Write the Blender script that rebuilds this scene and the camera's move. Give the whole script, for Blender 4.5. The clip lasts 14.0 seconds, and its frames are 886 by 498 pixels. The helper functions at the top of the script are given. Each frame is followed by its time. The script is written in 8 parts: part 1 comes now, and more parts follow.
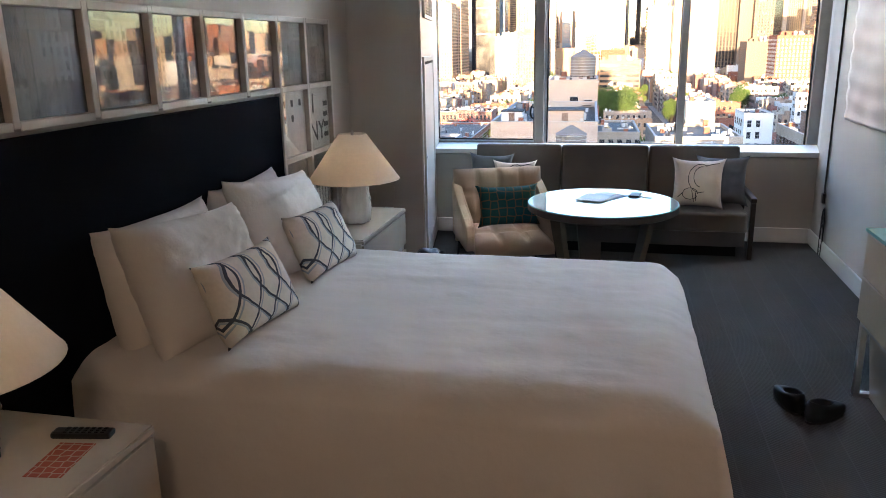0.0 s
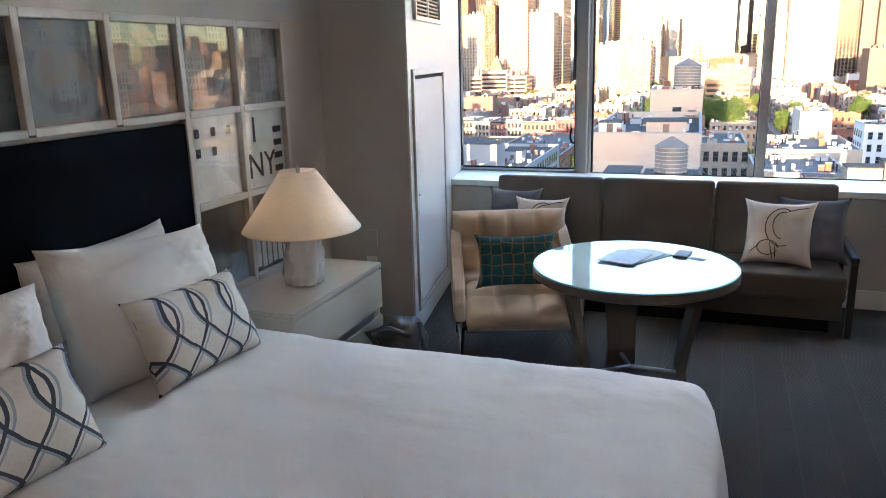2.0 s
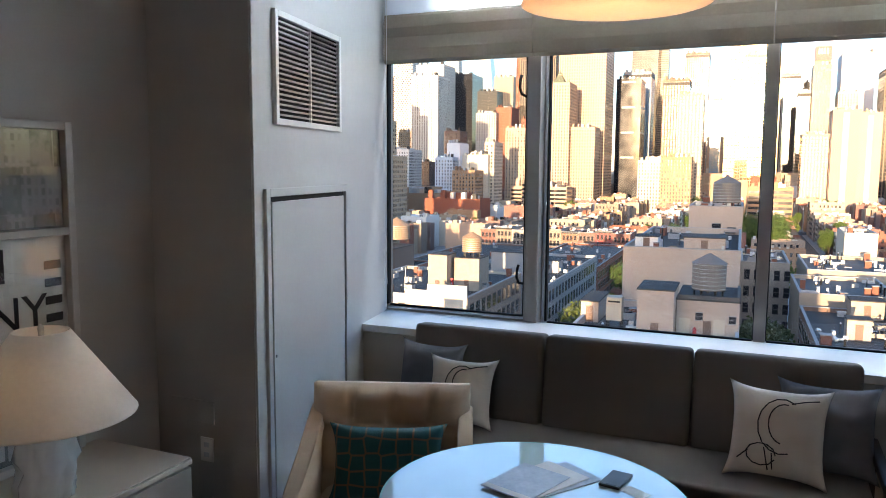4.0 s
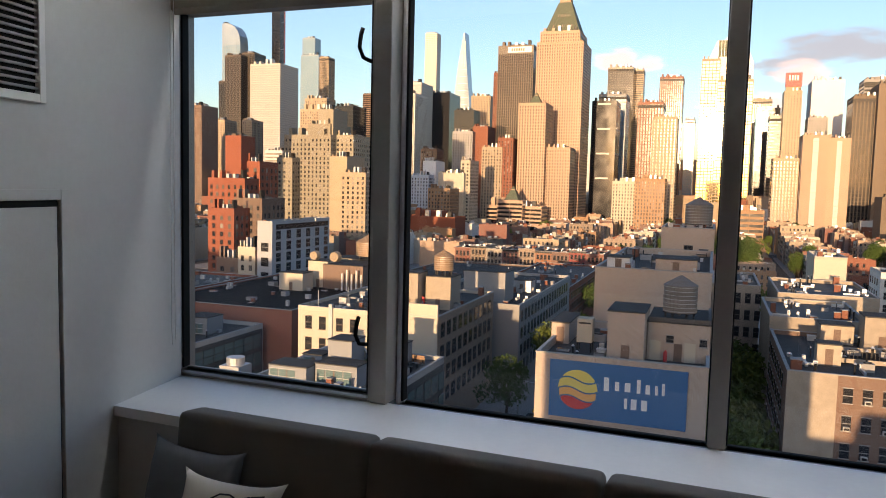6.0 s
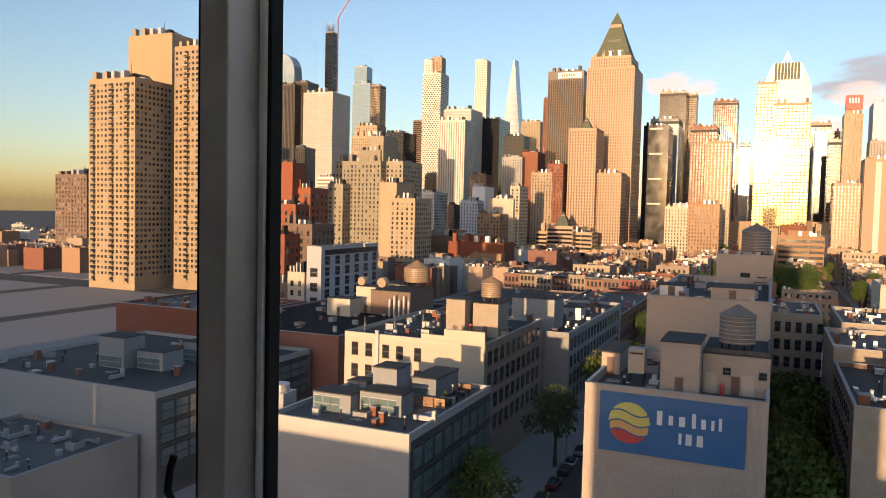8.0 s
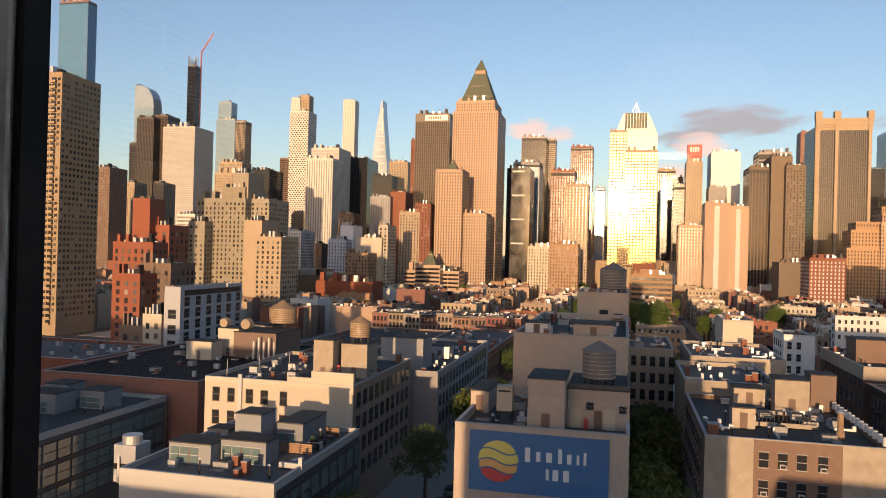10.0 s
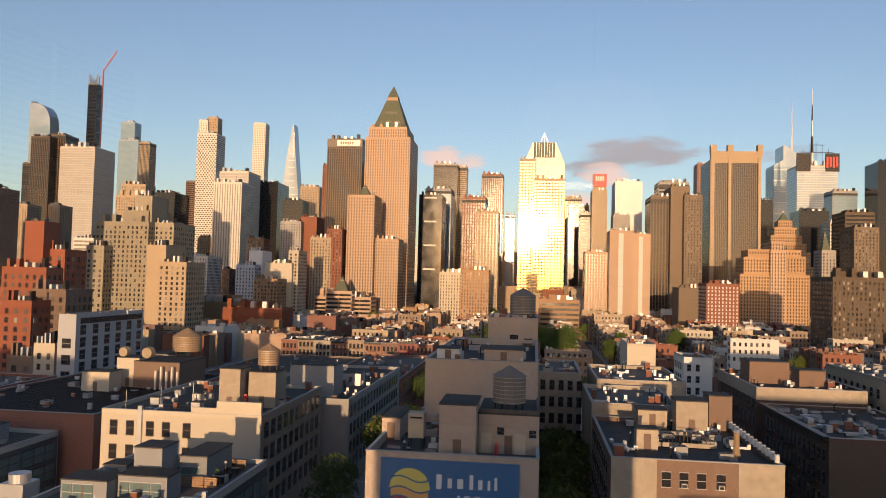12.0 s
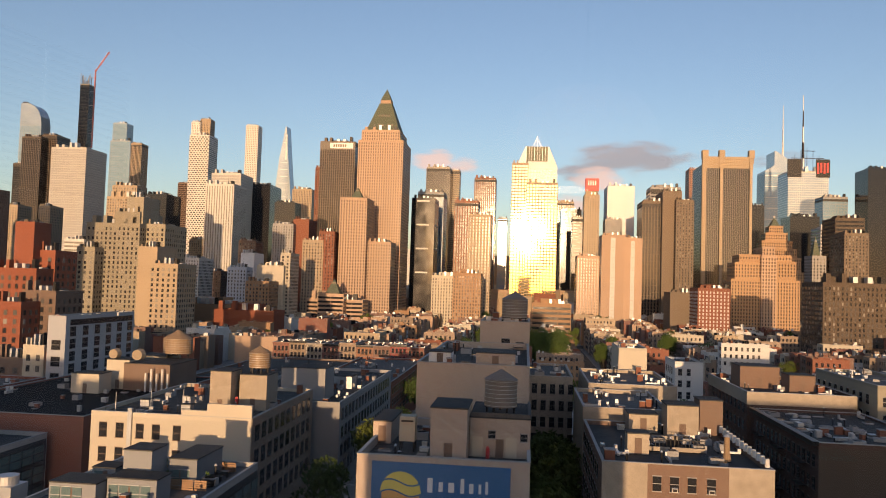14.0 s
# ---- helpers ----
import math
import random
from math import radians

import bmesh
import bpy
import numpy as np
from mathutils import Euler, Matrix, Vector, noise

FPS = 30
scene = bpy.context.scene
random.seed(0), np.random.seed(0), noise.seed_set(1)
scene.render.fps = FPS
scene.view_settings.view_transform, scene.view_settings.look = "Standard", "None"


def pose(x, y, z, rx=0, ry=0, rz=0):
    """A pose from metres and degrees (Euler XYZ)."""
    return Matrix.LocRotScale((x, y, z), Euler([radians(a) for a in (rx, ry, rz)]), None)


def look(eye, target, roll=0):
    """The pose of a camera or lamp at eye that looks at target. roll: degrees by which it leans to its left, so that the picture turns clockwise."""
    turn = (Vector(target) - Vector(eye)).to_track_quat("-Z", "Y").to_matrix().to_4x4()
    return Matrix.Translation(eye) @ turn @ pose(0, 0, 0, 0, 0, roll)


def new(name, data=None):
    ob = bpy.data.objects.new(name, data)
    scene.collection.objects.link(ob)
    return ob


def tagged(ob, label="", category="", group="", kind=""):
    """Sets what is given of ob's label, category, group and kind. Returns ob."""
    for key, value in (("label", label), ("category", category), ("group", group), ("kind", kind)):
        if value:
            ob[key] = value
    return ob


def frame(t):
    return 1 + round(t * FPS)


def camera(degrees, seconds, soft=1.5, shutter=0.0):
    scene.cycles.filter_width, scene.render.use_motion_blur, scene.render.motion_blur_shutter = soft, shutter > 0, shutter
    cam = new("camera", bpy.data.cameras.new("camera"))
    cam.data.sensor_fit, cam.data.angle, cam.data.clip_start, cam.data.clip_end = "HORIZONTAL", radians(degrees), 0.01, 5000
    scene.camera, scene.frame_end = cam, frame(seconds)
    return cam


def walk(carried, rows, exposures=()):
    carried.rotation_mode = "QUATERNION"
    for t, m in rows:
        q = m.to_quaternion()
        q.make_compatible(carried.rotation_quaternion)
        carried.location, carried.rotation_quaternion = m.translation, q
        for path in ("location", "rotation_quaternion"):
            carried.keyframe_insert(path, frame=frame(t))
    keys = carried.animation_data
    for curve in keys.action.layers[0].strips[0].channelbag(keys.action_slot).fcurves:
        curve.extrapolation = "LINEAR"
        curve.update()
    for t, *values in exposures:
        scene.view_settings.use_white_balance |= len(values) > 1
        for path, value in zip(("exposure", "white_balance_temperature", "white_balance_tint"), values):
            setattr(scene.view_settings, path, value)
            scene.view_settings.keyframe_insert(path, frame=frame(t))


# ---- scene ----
cam = camera(60.9, 14.0, soft=0.9)
PATH = [
    (0, (2.143, -1.27, 1.836), (1.706, 0.611, 1.316), -1.1),
    (0.5, (2.192, -0.928, 1.847), (1.759, 0.967, 1.376), -0.9),
    (1, (2.296, -0.57, 1.841), (1.829, 1.331, 1.428), -1.6),
    (1.5, (2.458, -0.159, 1.864), (1.821, 1.688, 1.438), -0),
    (2, (2.483, 0.256, 1.819), (1.8, 2.071, 1.328), -1.5),
    (2.5, (2.601, 0.656, 1.806), (1.877, 2.447, 1.289), -1.2),
    (3, (2.77, 1.066, 1.839), (1.989, 2.851, 1.388), 0.9),
    (3.5, (2.759, 1.48, 1.854), (2.004, 3.3, 1.512), 1),
    (4, (2.778, 1.863, 1.862), (1.987, 3.687, 1.646), 0.4),
    (4.2, (2.789, 2.054, 1.876), (1.952, 3.864, 1.726), 2),
    (6.5, (2.8, 4.084, 1.793), (2.081, 5.942, 1.622), 1.3),
    (6.8, (2.795, 4.31, 1.806), (2.033, 6.154, 1.661), 1.4),
    (7, (2.789, 4.47, 1.811), (1.98, 6.294, 1.681), 1.4),
    (7.2, (2.775, 4.635, 1.813), (1.905, 6.431, 1.694), 1.5),
    (9.3, (2.15, 5.93, 1.8), (1.4133, 7.7889, 1.7559), 1.89),
    (9.5, (2.135, 5.96, 1.8), (1.446, 7.8374, 1.7739), 2.53),
    (10, (2.15, 5.98, 1.81), (1.6158, 7.9073, 1.8183), 1.49),
    (10.5, (2.16, 5.99, 1.82), (1.735, 7.9442, 1.8382), 1.39),
    (11, (2.165, 6, 1.82), (1.7771, 7.9619, 1.8392), 1.61),
    (11.5, (2.16, 6, 1.83), (1.8231, 7.9706, 1.8854), 1.89),
    (12, (2.16, 6, 1.83), (1.8521, 7.9744, 1.9126), 1.5),
    (12.5, (2.16, 6, 1.83), (1.8705, 7.9769, 1.9202), 1.47),
    (13, (2.16, 6, 1.83), (1.8739, 7.9773, 1.9227), 1.51),
    (13.5, (2.16, 6, 1.83), (1.8733, 7.9772, 1.9219), 1.64),
    (14, (2.16, 6, 1.83), (1.872, 7.977, 1.9219), 1.81),
]
# the camera's own exposure falls as it turns to the bright window
EXPOSURES = [(0.0, 3.6, 6350, 13), (0.5, 3.9, 6350, 13), (1.0, 4.05, 6350, 13), (1.5, 3.7, 6350, 13), (2.5, 3.6, 6350, 13), (3.0, 3.6, 6350, 13), (3.5, 3.3, 6350, 13), (4.2, 2.4, 6350, 13), (6.3, 1.44, 7250, 17), (7.2, 1.42, 7350, 17), (9.3, 1.12, 7450, 19), (10.0, 1.04, 7480, 20), (11.0, 0.88, 7500, 20), (14.0, 0.85, 7500, 20)]
walk(cam, [(t, look(eye, target, roll)) for t, eye, target, roll in PATH], EXPOSURES)

# ---- sky and low evening sun from behind the hotel ----
world = bpy.data.worlds.new("evening_sky")
scene.world = world
world.use_nodes = True
wn = world.node_tree.nodes
sky = wn.new("ShaderNodeTexSky")
sky.sky_type = "NISHITA"
sky.sun_disc = False
sky.sun_elevation = radians(5.5)
sky.sun_rotation = radians(180)
sky.air_density, sky.dust_density, sky.ozone_density = 1.0, 0.8, 2.6
wn["Background"].inputs[1].default_value = 0.15
wl = world.node_tree.links
# small evening clouds: soft ellipses over the skyline, broken up by noise; (azimuth, elevation, half width, half height, cover)
geo, sep, cl, mp = (wn.new("ShaderNode" + q) for q in ("TexCoord", "SeparateXYZ", "TexNoise", "Mapping"))
mp.inputs["Scale"].default_value = (14.0, 14.0, 42.0)
cl.inputs["Scale"].default_value, cl.inputs["Detail"].default_value, cl.inputs["Roughness"].default_value = 1.5, 6, 0.6
wl.new(geo.outputs["Generated"], sep.inputs[0])
wl.new(geo.outputs["Generated"], mp.inputs[0])
wl.new(mp.outputs[0], cl.inputs["Vector"])


def sky_op(kind, a, b=0.0):
    q = wn.new("ShaderNodeMath")
    q.operation = kind
    for i, v in enumerate((a, b)):
        if isinstance(v, (int, float)):
            q.inputs[i].default_value = v
        else:
            wl.new(v, q.inputs[i])
    return q.outputs[0]


azim = sky_op("ARCTAN2", sep.outputs[0], sep.outputs[1])
elev = sky_op("ARCSINE", sep.outputs[2])


def cloud_mask(places):
    total = None
    for az, el, ha, he, cover in places:
        du = sky_op("DIVIDE", sky_op("SUBTRACT", azim, radians(az)), radians(ha))
        dv = sky_op("DIVIDE", sky_op("SUBTRACT", elev, radians(el)), radians(he))
        r2 = sky_op("ADD", sky_op("MULTIPLY", du, du), sky_op("MULTIPLY", dv, dv))
        m = sky_op("MULTIPLY", sky_op("MAXIMUM", sky_op("SUBTRACT", 1.0, r2), 0.0), cover)
        total = m if total is None else sky_op("MAXIMUM", total, m)
    broken = sky_op("MULTIPLY", sky_op("SUBTRACT", sky_op("ADD", sky_op("MULTIPLY", total, 0.46), cl.outputs[0]), 0.62), 3.2)
    return sky_op("MINIMUM", sky_op("MAXIMUM", sky_op("MULTIPLY", broken, sky_op("MINIMUM", sky_op("MULTIPLY", total, 3.0), 1.0)), 0.0), 0.85)


grey_part = cloud_mask(((5.6, 9.6, 5.2, 1.5, 1.0), (2.2, 8.6, 3.0, 0.9, 0.8), (16.0, 9.3, 3.0, 0.8, 0.6)))
pink_part = cloud_mask(((3.2, 8.2, 2.4, 1.0, 1.0), (-9.3, 9.3, 2.3, 1.1, 1.0), (-7.0, 9.0, 1.6, 0.8, 0.9), (1.2, 6.2, 2.6, 1.0, 0.9)))
mix, mix2 = wn.new("ShaderNodeMix"), wn.new("ShaderNodeMix")
mix.data_type = mix2.data_type = "RGBA"
wl.new(grey_part, mix.inputs[0])
wl.new(pink_part, mix2.inputs[0])
haze = wn.new("ShaderNodeMix")
haze.data_type, haze.blend_type = "RGBA", "MULTIPLY"
haze.inputs[0].default_value = 1.0
haze.inputs[7].default_value = (1.07, 0.965, 1.0, 1)
wl.new(sky.outputs[0], haze.inputs[6])
wl.new(haze.outputs[2], mix.inputs[6])
mix.inputs[7].default_value = (1.62, 1.55, 1.72, 1)
wl.new(mix.outputs[2], mix2.inputs[6])
mix2.inputs[7].default_value = (3.6, 2.7, 2.5, 1)
wl.new(mix2.outputs[2], wn["Background"].inputs[0])

sun_data = bpy.data.lights.new("sun", "SUN")
sun_data.energy = 2.75
sun_data.angle = radians(0.5)
sun_data.color = (1.0, 0.69, 0.41)
sun = new("sun", sun_data)
sun.matrix_world = look((0, 0, 0), (-0.030, 1.0, -0.072))

# area lamp added at the upper lights behind the sheer cloth, brightens the room
win_data = bpy.data.lights.new("window_fill_lamp", "AREA")
win_data.shape, win_data.size, win_data.size_y = "RECTANGLE", 2.9, 0.28
win_data.energy = 34.0
win_data.color = (0.86, 0.93, 1.0)
skylight = new("window_fill_lamp", win_data)
skylight.matrix_world = look((2.3, 6.66, 3.0), (2.3, 5.66, 3.0))

# ---- materials ----
def shade(name, color, color2=None, scale=6.0, fine=60.0, rough=0.6, metal=0.0, bump=0.0, bump_scale=80.0, var=0.0, coat=0.0, spec=0.5, sheen=0.0):
    """A surface with variation at two scales, and per-object variation var."""
    m = bpy.data.materials.new(name)
    m.use_nodes = True
    n, l = m.node_tree.nodes, m.node_tree.links
    b = n["Principled BSDF"]
    c2 = color2 or tuple(c * 0.8 for c in color)
    tc = n.new("ShaderNodeTexCoord")
    big, small = n.new("ShaderNodeTexNoise"), n.new("ShaderNodeTexNoise")
    big.inputs["Scale"].default_value, big.inputs["Detail"].default_value = scale, 4
    small.inputs["Scale"].default_value, small.inputs["Detail"].default_value = fine, 3
    l.new(tc.outputs["Object"], big.inputs["Vector"])
    l.new(tc.outputs["Object"], small.inputs["Vector"])
    add = n.new("ShaderNodeMath")
    add.operation = "MULTIPLY_ADD"
    add.inputs[1].default_value = 0.45
    l.new(small.outputs[0], add.inputs[0])
    sc = n.new("ShaderNodeMath")
    sc.operation = "MULTIPLY"
    sc.inputs[1].default_value = 0.6
    l.new(big.outputs[0], sc.inputs[0])
    l.new(sc.outputs[0], add.inputs[2])
    ramp = n.new("ShaderNodeValToRGB")
    ramp.color_ramp.elements[0].position, ramp.color_ramp.elements[1].position = 0.3, 0.75
    ramp.color_ramp.elements[0].color, ramp.color_ramp.elements[1].color = (*c2, 1), (*color, 1)
    l.new(add.outputs[0], ramp.inputs[0])
    out = ramp.outputs[0]
    if var:
        info, hsv = n.new("ShaderNodeObjectInfo"), n.new("ShaderNodeHueSaturation")
        mr = n.new("ShaderNodeMapRange")
        mr.inputs[3].default_value, mr.inputs[4].default_value = 1 - var, 1 + var
        l.new(info.outputs["Random"], mr.inputs[0])
        l.new(mr.outputs[0], hsv.inputs["Value"])
        l.new(out, hsv.inputs["Color"])
        out = hsv.outputs[0]
    l.new(out, b.inputs["Base Color"])
    rr = n.new("ShaderNodeMapRange")
    rr.inputs[3].default_value, rr.inputs[4].default_value = max(rough - 0.08, 0.02), min(rough + 0.1, 1)
    l.new(big.outputs[0], rr.inputs[0])
    l.new(rr.outputs[0], b.inputs["Roughness"])
    b.inputs["Metallic"].default_value = metal
    b.inputs["Specular IOR Level"].default_value = spec
    b.inputs["Coat Weight"].default_value = coat
    b.inputs["Sheen Weight"].default_value = sheen
    if bump:
        bn, bt = n.new("ShaderNodeBump"), n.new("ShaderNodeTexNoise")
        bt.inputs["Scale"].default_value, bt.inputs["Detail"].default_value = bump_scale, 4
        bn.inputs["Strength"].default_value, bn.inputs["Distance"].default_value = bump, 0.02
        l.new(tc.outputs["Object"], bt.inputs["Vector"])
        l.new(bt.outputs[0], bn.inputs["Height"])
        l.new(bn.outputs[0], b.inputs["Normal"])
    return m


def glass_mat(name, tint=(1, 1, 1), rough=0.0, gloss=0.3):
    """Thin window glass: mostly see-through, with a real reflection."""
    m = bpy.data.materials.new(name)
    m.use_nodes = True
    n, l = m.node_tree.nodes, m.node_tree.links
    n.remove(n["Principled BSDF"])
    tr, gl, mx, lw = n.new("ShaderNodeBsdfTransparent"), n.new("ShaderNodeBsdfGlossy"), n.new("ShaderNodeMixShader"), n.new("ShaderNodeLayerWeight")
    tr.inputs[0].default_value = (*tint, 1)
    gl.inputs["Roughness"].default_value = rough
    lw.inputs[0].default_value = 0.5
    pw, ma = n.new("ShaderNodeMath"), n.new("ShaderNodeMath")
    pw.operation, ma.operation = "POWER", "MULTIPLY_ADD"
    pw.inputs[1].default_value = 3.5
    ma.inputs[1].default_value, ma.inputs[2].default_value = gloss, 0.03
    l.new(lw.outputs["Facing"], pw.inputs[0])
    l.new(pw.outputs[0], ma.inputs[0])
    l.new(ma.outputs[0], mx.inputs[0])
    l.new(tr.outputs[0], mx.inputs[1])
    l.new(gl.outputs[0], mx.inputs[2])
    l.new(mx.outputs[0], n["Material Output"].inputs[0])
    return m


def glow(name, color, strength):
    m = bpy.data.materials.new(name)
    m.use_nodes = True
    b = m.node_tree.nodes["Principled BSDF"]
    b.inputs["Base Color"].default_value = (*color, 1)
    b.inputs["Emission Color"].default_value = (*color, 1)
    b.inputs["Emission Strength"].default_value = strength
    return m


def cloth_mat(name, color, through_light=0.5):
    """Thin fabric that lets light through."""
    m = shade(name, color, rough=0.9, bump=0.15, bump_scale=400)
    n, l = m.node_tree.nodes, m.node_tree.links
    tl, mx = n.new("ShaderNodeBsdfTranslucent"), n.new("ShaderNodeMixShader")
    tl.inputs[0].default_value = (*color, 1)
    mx.inputs[0].default_value = through_light
    l.new(n["Principled BSDF"].outputs[0], mx.inputs[1])
    l.new(tl.outputs[0], mx.inputs[2])
    l.new(mx.outputs[0], n["Material Output"].inputs[0])
    return m


def carpet_mat():
    """Dark grey carpet: broad bands along the room with a fine diagonal hatch and thin pale lines."""
    m = shade("carpet", (0.082, 0.080, 0.078), (0.052, 0.051, 0.050), scale=3, fine=150, rough=0.95, bump=0.5, bump_scale=350, spec=0.1)
    n, l = m.node_tree.nodes, m.node_tree.links
    tc = n.new("ShaderNodeTexCoord")
    sep = n.new("ShaderNodeSeparateXYZ")
    l.new(tc.outputs["Object"], sep.inputs[0])

    def math_node(op, a, b=None):
        q = n.new("ShaderNodeMath")
        q.operation = op
        for i, v in enumerate((a, b)):
            if isinstance(v, (int, float)):
                q.inputs[i].default_value = v
            elif v is not None:
                l.new(v, q.inputs[i])
        return q.outputs[0]
    px = math_node("MULTIPLY", sep.outputs[0], 1 / 0.17)
    fx = math_node("FRACT", px)
    line = math_node("LESS_THAN", fx, 0.035)
    odd = math_node("GREATER_THAN", math_node("FRACT", math_node("MULTIPLY", px, 0.5)), 0.5)
    diag = math_node("FRACT", math_node("MULTIPLY", math_node("ADD", sep.outputs[1], math_node("MULTIPLY", sep.outputs[0], 0.5)), 55.0))
    hatch = math_node("MULTIPLY", math_node("LESS_THAN", diag, 0.35), math_node("ADD", math_node("MULTIPLY", odd, 0.2), 0.5))
    fac = math_node("MAXIMUM", math_node("MULTIPLY", line, 0.45), hatch)
    mix = n.new("ShaderNodeMix")
    mix.data_type = "RGBA"
    b = n["Principled BSDF"]
    src = b.inputs["Base Color"].links[0].from_socket
    l.new(fac, mix.inputs[0])
    l.new(src, mix.inputs[6])
    mix.inputs[7].default_value = (0.12, 0.12, 0.118, 1)
    l.new(mix.outputs[2], b.inputs["Base Color"])
    return m


def print_mat(name, light, dark, scale, seed, accent=None):
    """A city photograph: blocks of different tone crossed by rows of windows, soft blotches over them; city reflections
    in its glass are painted in too.
    """
    m = bpy.data.materials.new(name)
    m.use_nodes = True
    n, l = m.node_tree.nodes, m.node_tree.links
    b = n["Principled BSDF"]
    tc, mp = n.new("ShaderNodeTexCoord"), n.new("ShaderNodeMapping")
    mp.inputs["Location"].default_value = (seed * 3.1, seed * 1.7, seed)
    l.new(tc.outputs["Object"], mp.inputs[0])
    sw, cb = n.new("ShaderNodeSeparateXYZ"), n.new("ShaderNodeCombineXYZ")
    l.new(mp.outputs[0], sw.inputs[0])
    l.new(sw.outputs[1], cb.inputs[0])
    l.new(sw.outputs[2], cb.inputs[1])
    mid = tuple(0.5 * (p + q) for p, q in zip(light, dark))

    def bricks(w, h, size, c1, c2, mortar, shift):
        br = n.new("ShaderNodeTexBrick")
        l.new(cb.outputs[0], br.inputs[0])
        br.inputs["Scale"].default_value = 1.0
        br.offset, br.squash = shift, 1.0
        br.inputs["Brick Width"].default_value, br.inputs["Row Height"].default_value = w, h
        br.inputs["Mortar Size"].default_value, br.inputs["Mortar Smooth"].default_value = size, 0.4
        for key, c in (("Color1", c1), ("Color2", c2), ("Mortar", mortar)):
            if isinstance(c, tuple):
                br.inputs[key].default_value = (*c, 1)
            else:
                l.new(c, br.inputs[key])
        return br.outputs[0]
    blocks = bricks(0.11, 0.19, 0.004, light, dark, mid, 0.37)
    lit = bricks(0.23, 0.13, 0.0, accent or mid, light, light, 0.61)
    rows = bricks(0.16 / scale, 0.22 / scale, 0.05 / scale, dark, mid, blocks, 0.0)
    no, ramp, mix, mix2 = n.new("ShaderNodeTexNoise"), n.new("ShaderNodeValToRGB"), n.new("ShaderNodeMix"), n.new("ShaderNodeMix")
    no.inputs["Scale"].default_value, no.inputs["Detail"].default_value = 7, 5
    l.new(mp.outputs[0], no.inputs[0])
    ramp.color_ramp.elements[0].position, ramp.color_ramp.elements[1].position = 0.46, 0.56
    l.new(no.outputs[0], ramp.inputs[0])
    mix.data_type = mix2.data_type = "RGBA"
    l.new(ramp.outputs[0], mix.inputs[0])
    l.new(rows, mix.inputs[6])
    l.new(lit, mix.inputs[7])
    mix2.inputs[0].default_value = 0.35
    l.new(mix.outputs[2], mix2.inputs[6])
    l.new(blocks, mix2.inputs[7])
    l.new(mix2.outputs[2], b.inputs["Base Color"])
    b.inputs["Roughness"].default_value = 0.5
    return m


def rings_mat(name, base, ink, ring_scale, axis=2):
    """Cloth woven with a net of thin ink lines; axis: the second axis of its plane."""
    m = shade(name, base, rough=0.9, bump=0.2, bump_scale=300)
    n, l = m.node_tree.nodes, m.node_tree.links
    b = n["Principled BSDF"]
    tc, sep, cb = n.new("ShaderNodeTexCoord"), n.new("ShaderNodeSeparateXYZ"), n.new("ShaderNodeCombineXYZ")
    l.new(tc.outputs["Object"], sep.inputs[0])
    l.new(sep.outputs[0], cb.inputs[0])
    l.new(sep.outputs[axis], cb.inputs[1])
    vo = n.new("ShaderNodeTexVoronoi")
    vo.voronoi_dimensions = "2D"
    vo.feature = "DISTANCE_TO_EDGE"
    vo.inputs["Scale"].default_value = ring_scale
    vo.inputs["Randomness"].default_value = 0.25
    l.new(cb.outputs[0], vo.inputs["Vector"])
    rp = n.new("ShaderNodeValToRGB")
    e = rp.color_ramp.elements
    e[0].position, e[1].position = 0.03, 0.09
    e[0].color, e[1].color = (0.7, 0.7, 0.7, 1), (0, 0, 0, 1)
    l.new(vo.outputs["Distance"], rp.inputs[0])
    mix = n.new("ShaderNodeMix")
    mix.data_type = "RGBA"
    src = b.inputs["Base Color"].links[0].from_socket
    l.new(rp.outputs[0], mix.inputs[0])
    l.new(src, mix.inputs[6])
    mix.inputs[7].default_value = (*ink, 1)
    l.new(mix.outputs[2], b.inputs["Base Color"])
    return m


def loops_mat(name, base, ink, pale):
    """Ivory cloth printed with two families of crossing curved ink lines, some of them pale."""
    m = shade(name, base, rough=0.9, bump=0.2, bump_scale=300)
    n, l = m.node_tree.nodes, m.node_tree.links
    b = n["Principled BSDF"]
    tc, sep = n.new("ShaderNodeTexCoord"), n.new("ShaderNodeSeparateXYZ")
    l.new(tc.outputs["Object"], sep.inputs[0])

    def op(kind, a, c=None):
        q = n.new("ShaderNodeMath")
        q.operation = kind
        for i, v in enumerate((a, c)):
            if isinstance(v, (int, float)):
                q.inputs[i].default_value = v
            elif v is not None:
                l.new(v, q.inputs[i])
        return q.outputs[0]
    x = op("MULTIPLY", sep.outputs[0], 6.6)
    bend = op("MULTIPLY", op("SINE", op("ADD", op("MULTIPLY", sep.outputs[2], 8.5), 0.9)), 0.85)
    colour = b.inputs["Base Color"].links[0].from_socket
    for sign, shift, width, tint in ((1, 0.10, 0.040, pale), (-1, 0.22, 0.036, pale), (1, 0.0, 0.055, ink), (-1, 0.38, 0.05, ink)):
        f = op("FRACT", op("ADD", op("ADD", x, op("MULTIPLY", bend, sign)), shift + 7.0))
        on = op("LESS_THAN", op("ABSOLUTE", op("SUBTRACT", f, 0.5)), width)
        mix = n.new("ShaderNodeMix")
        mix.data_type = "RGBA"
        l.new(on, mix.inputs[0])
        l.new(colour, mix.inputs[6])
        mix.inputs[7].default_value = (*tint, 1)
        colour = mix.outputs[2]
    l.new(colour, b.inputs["Base Color"])
    return m


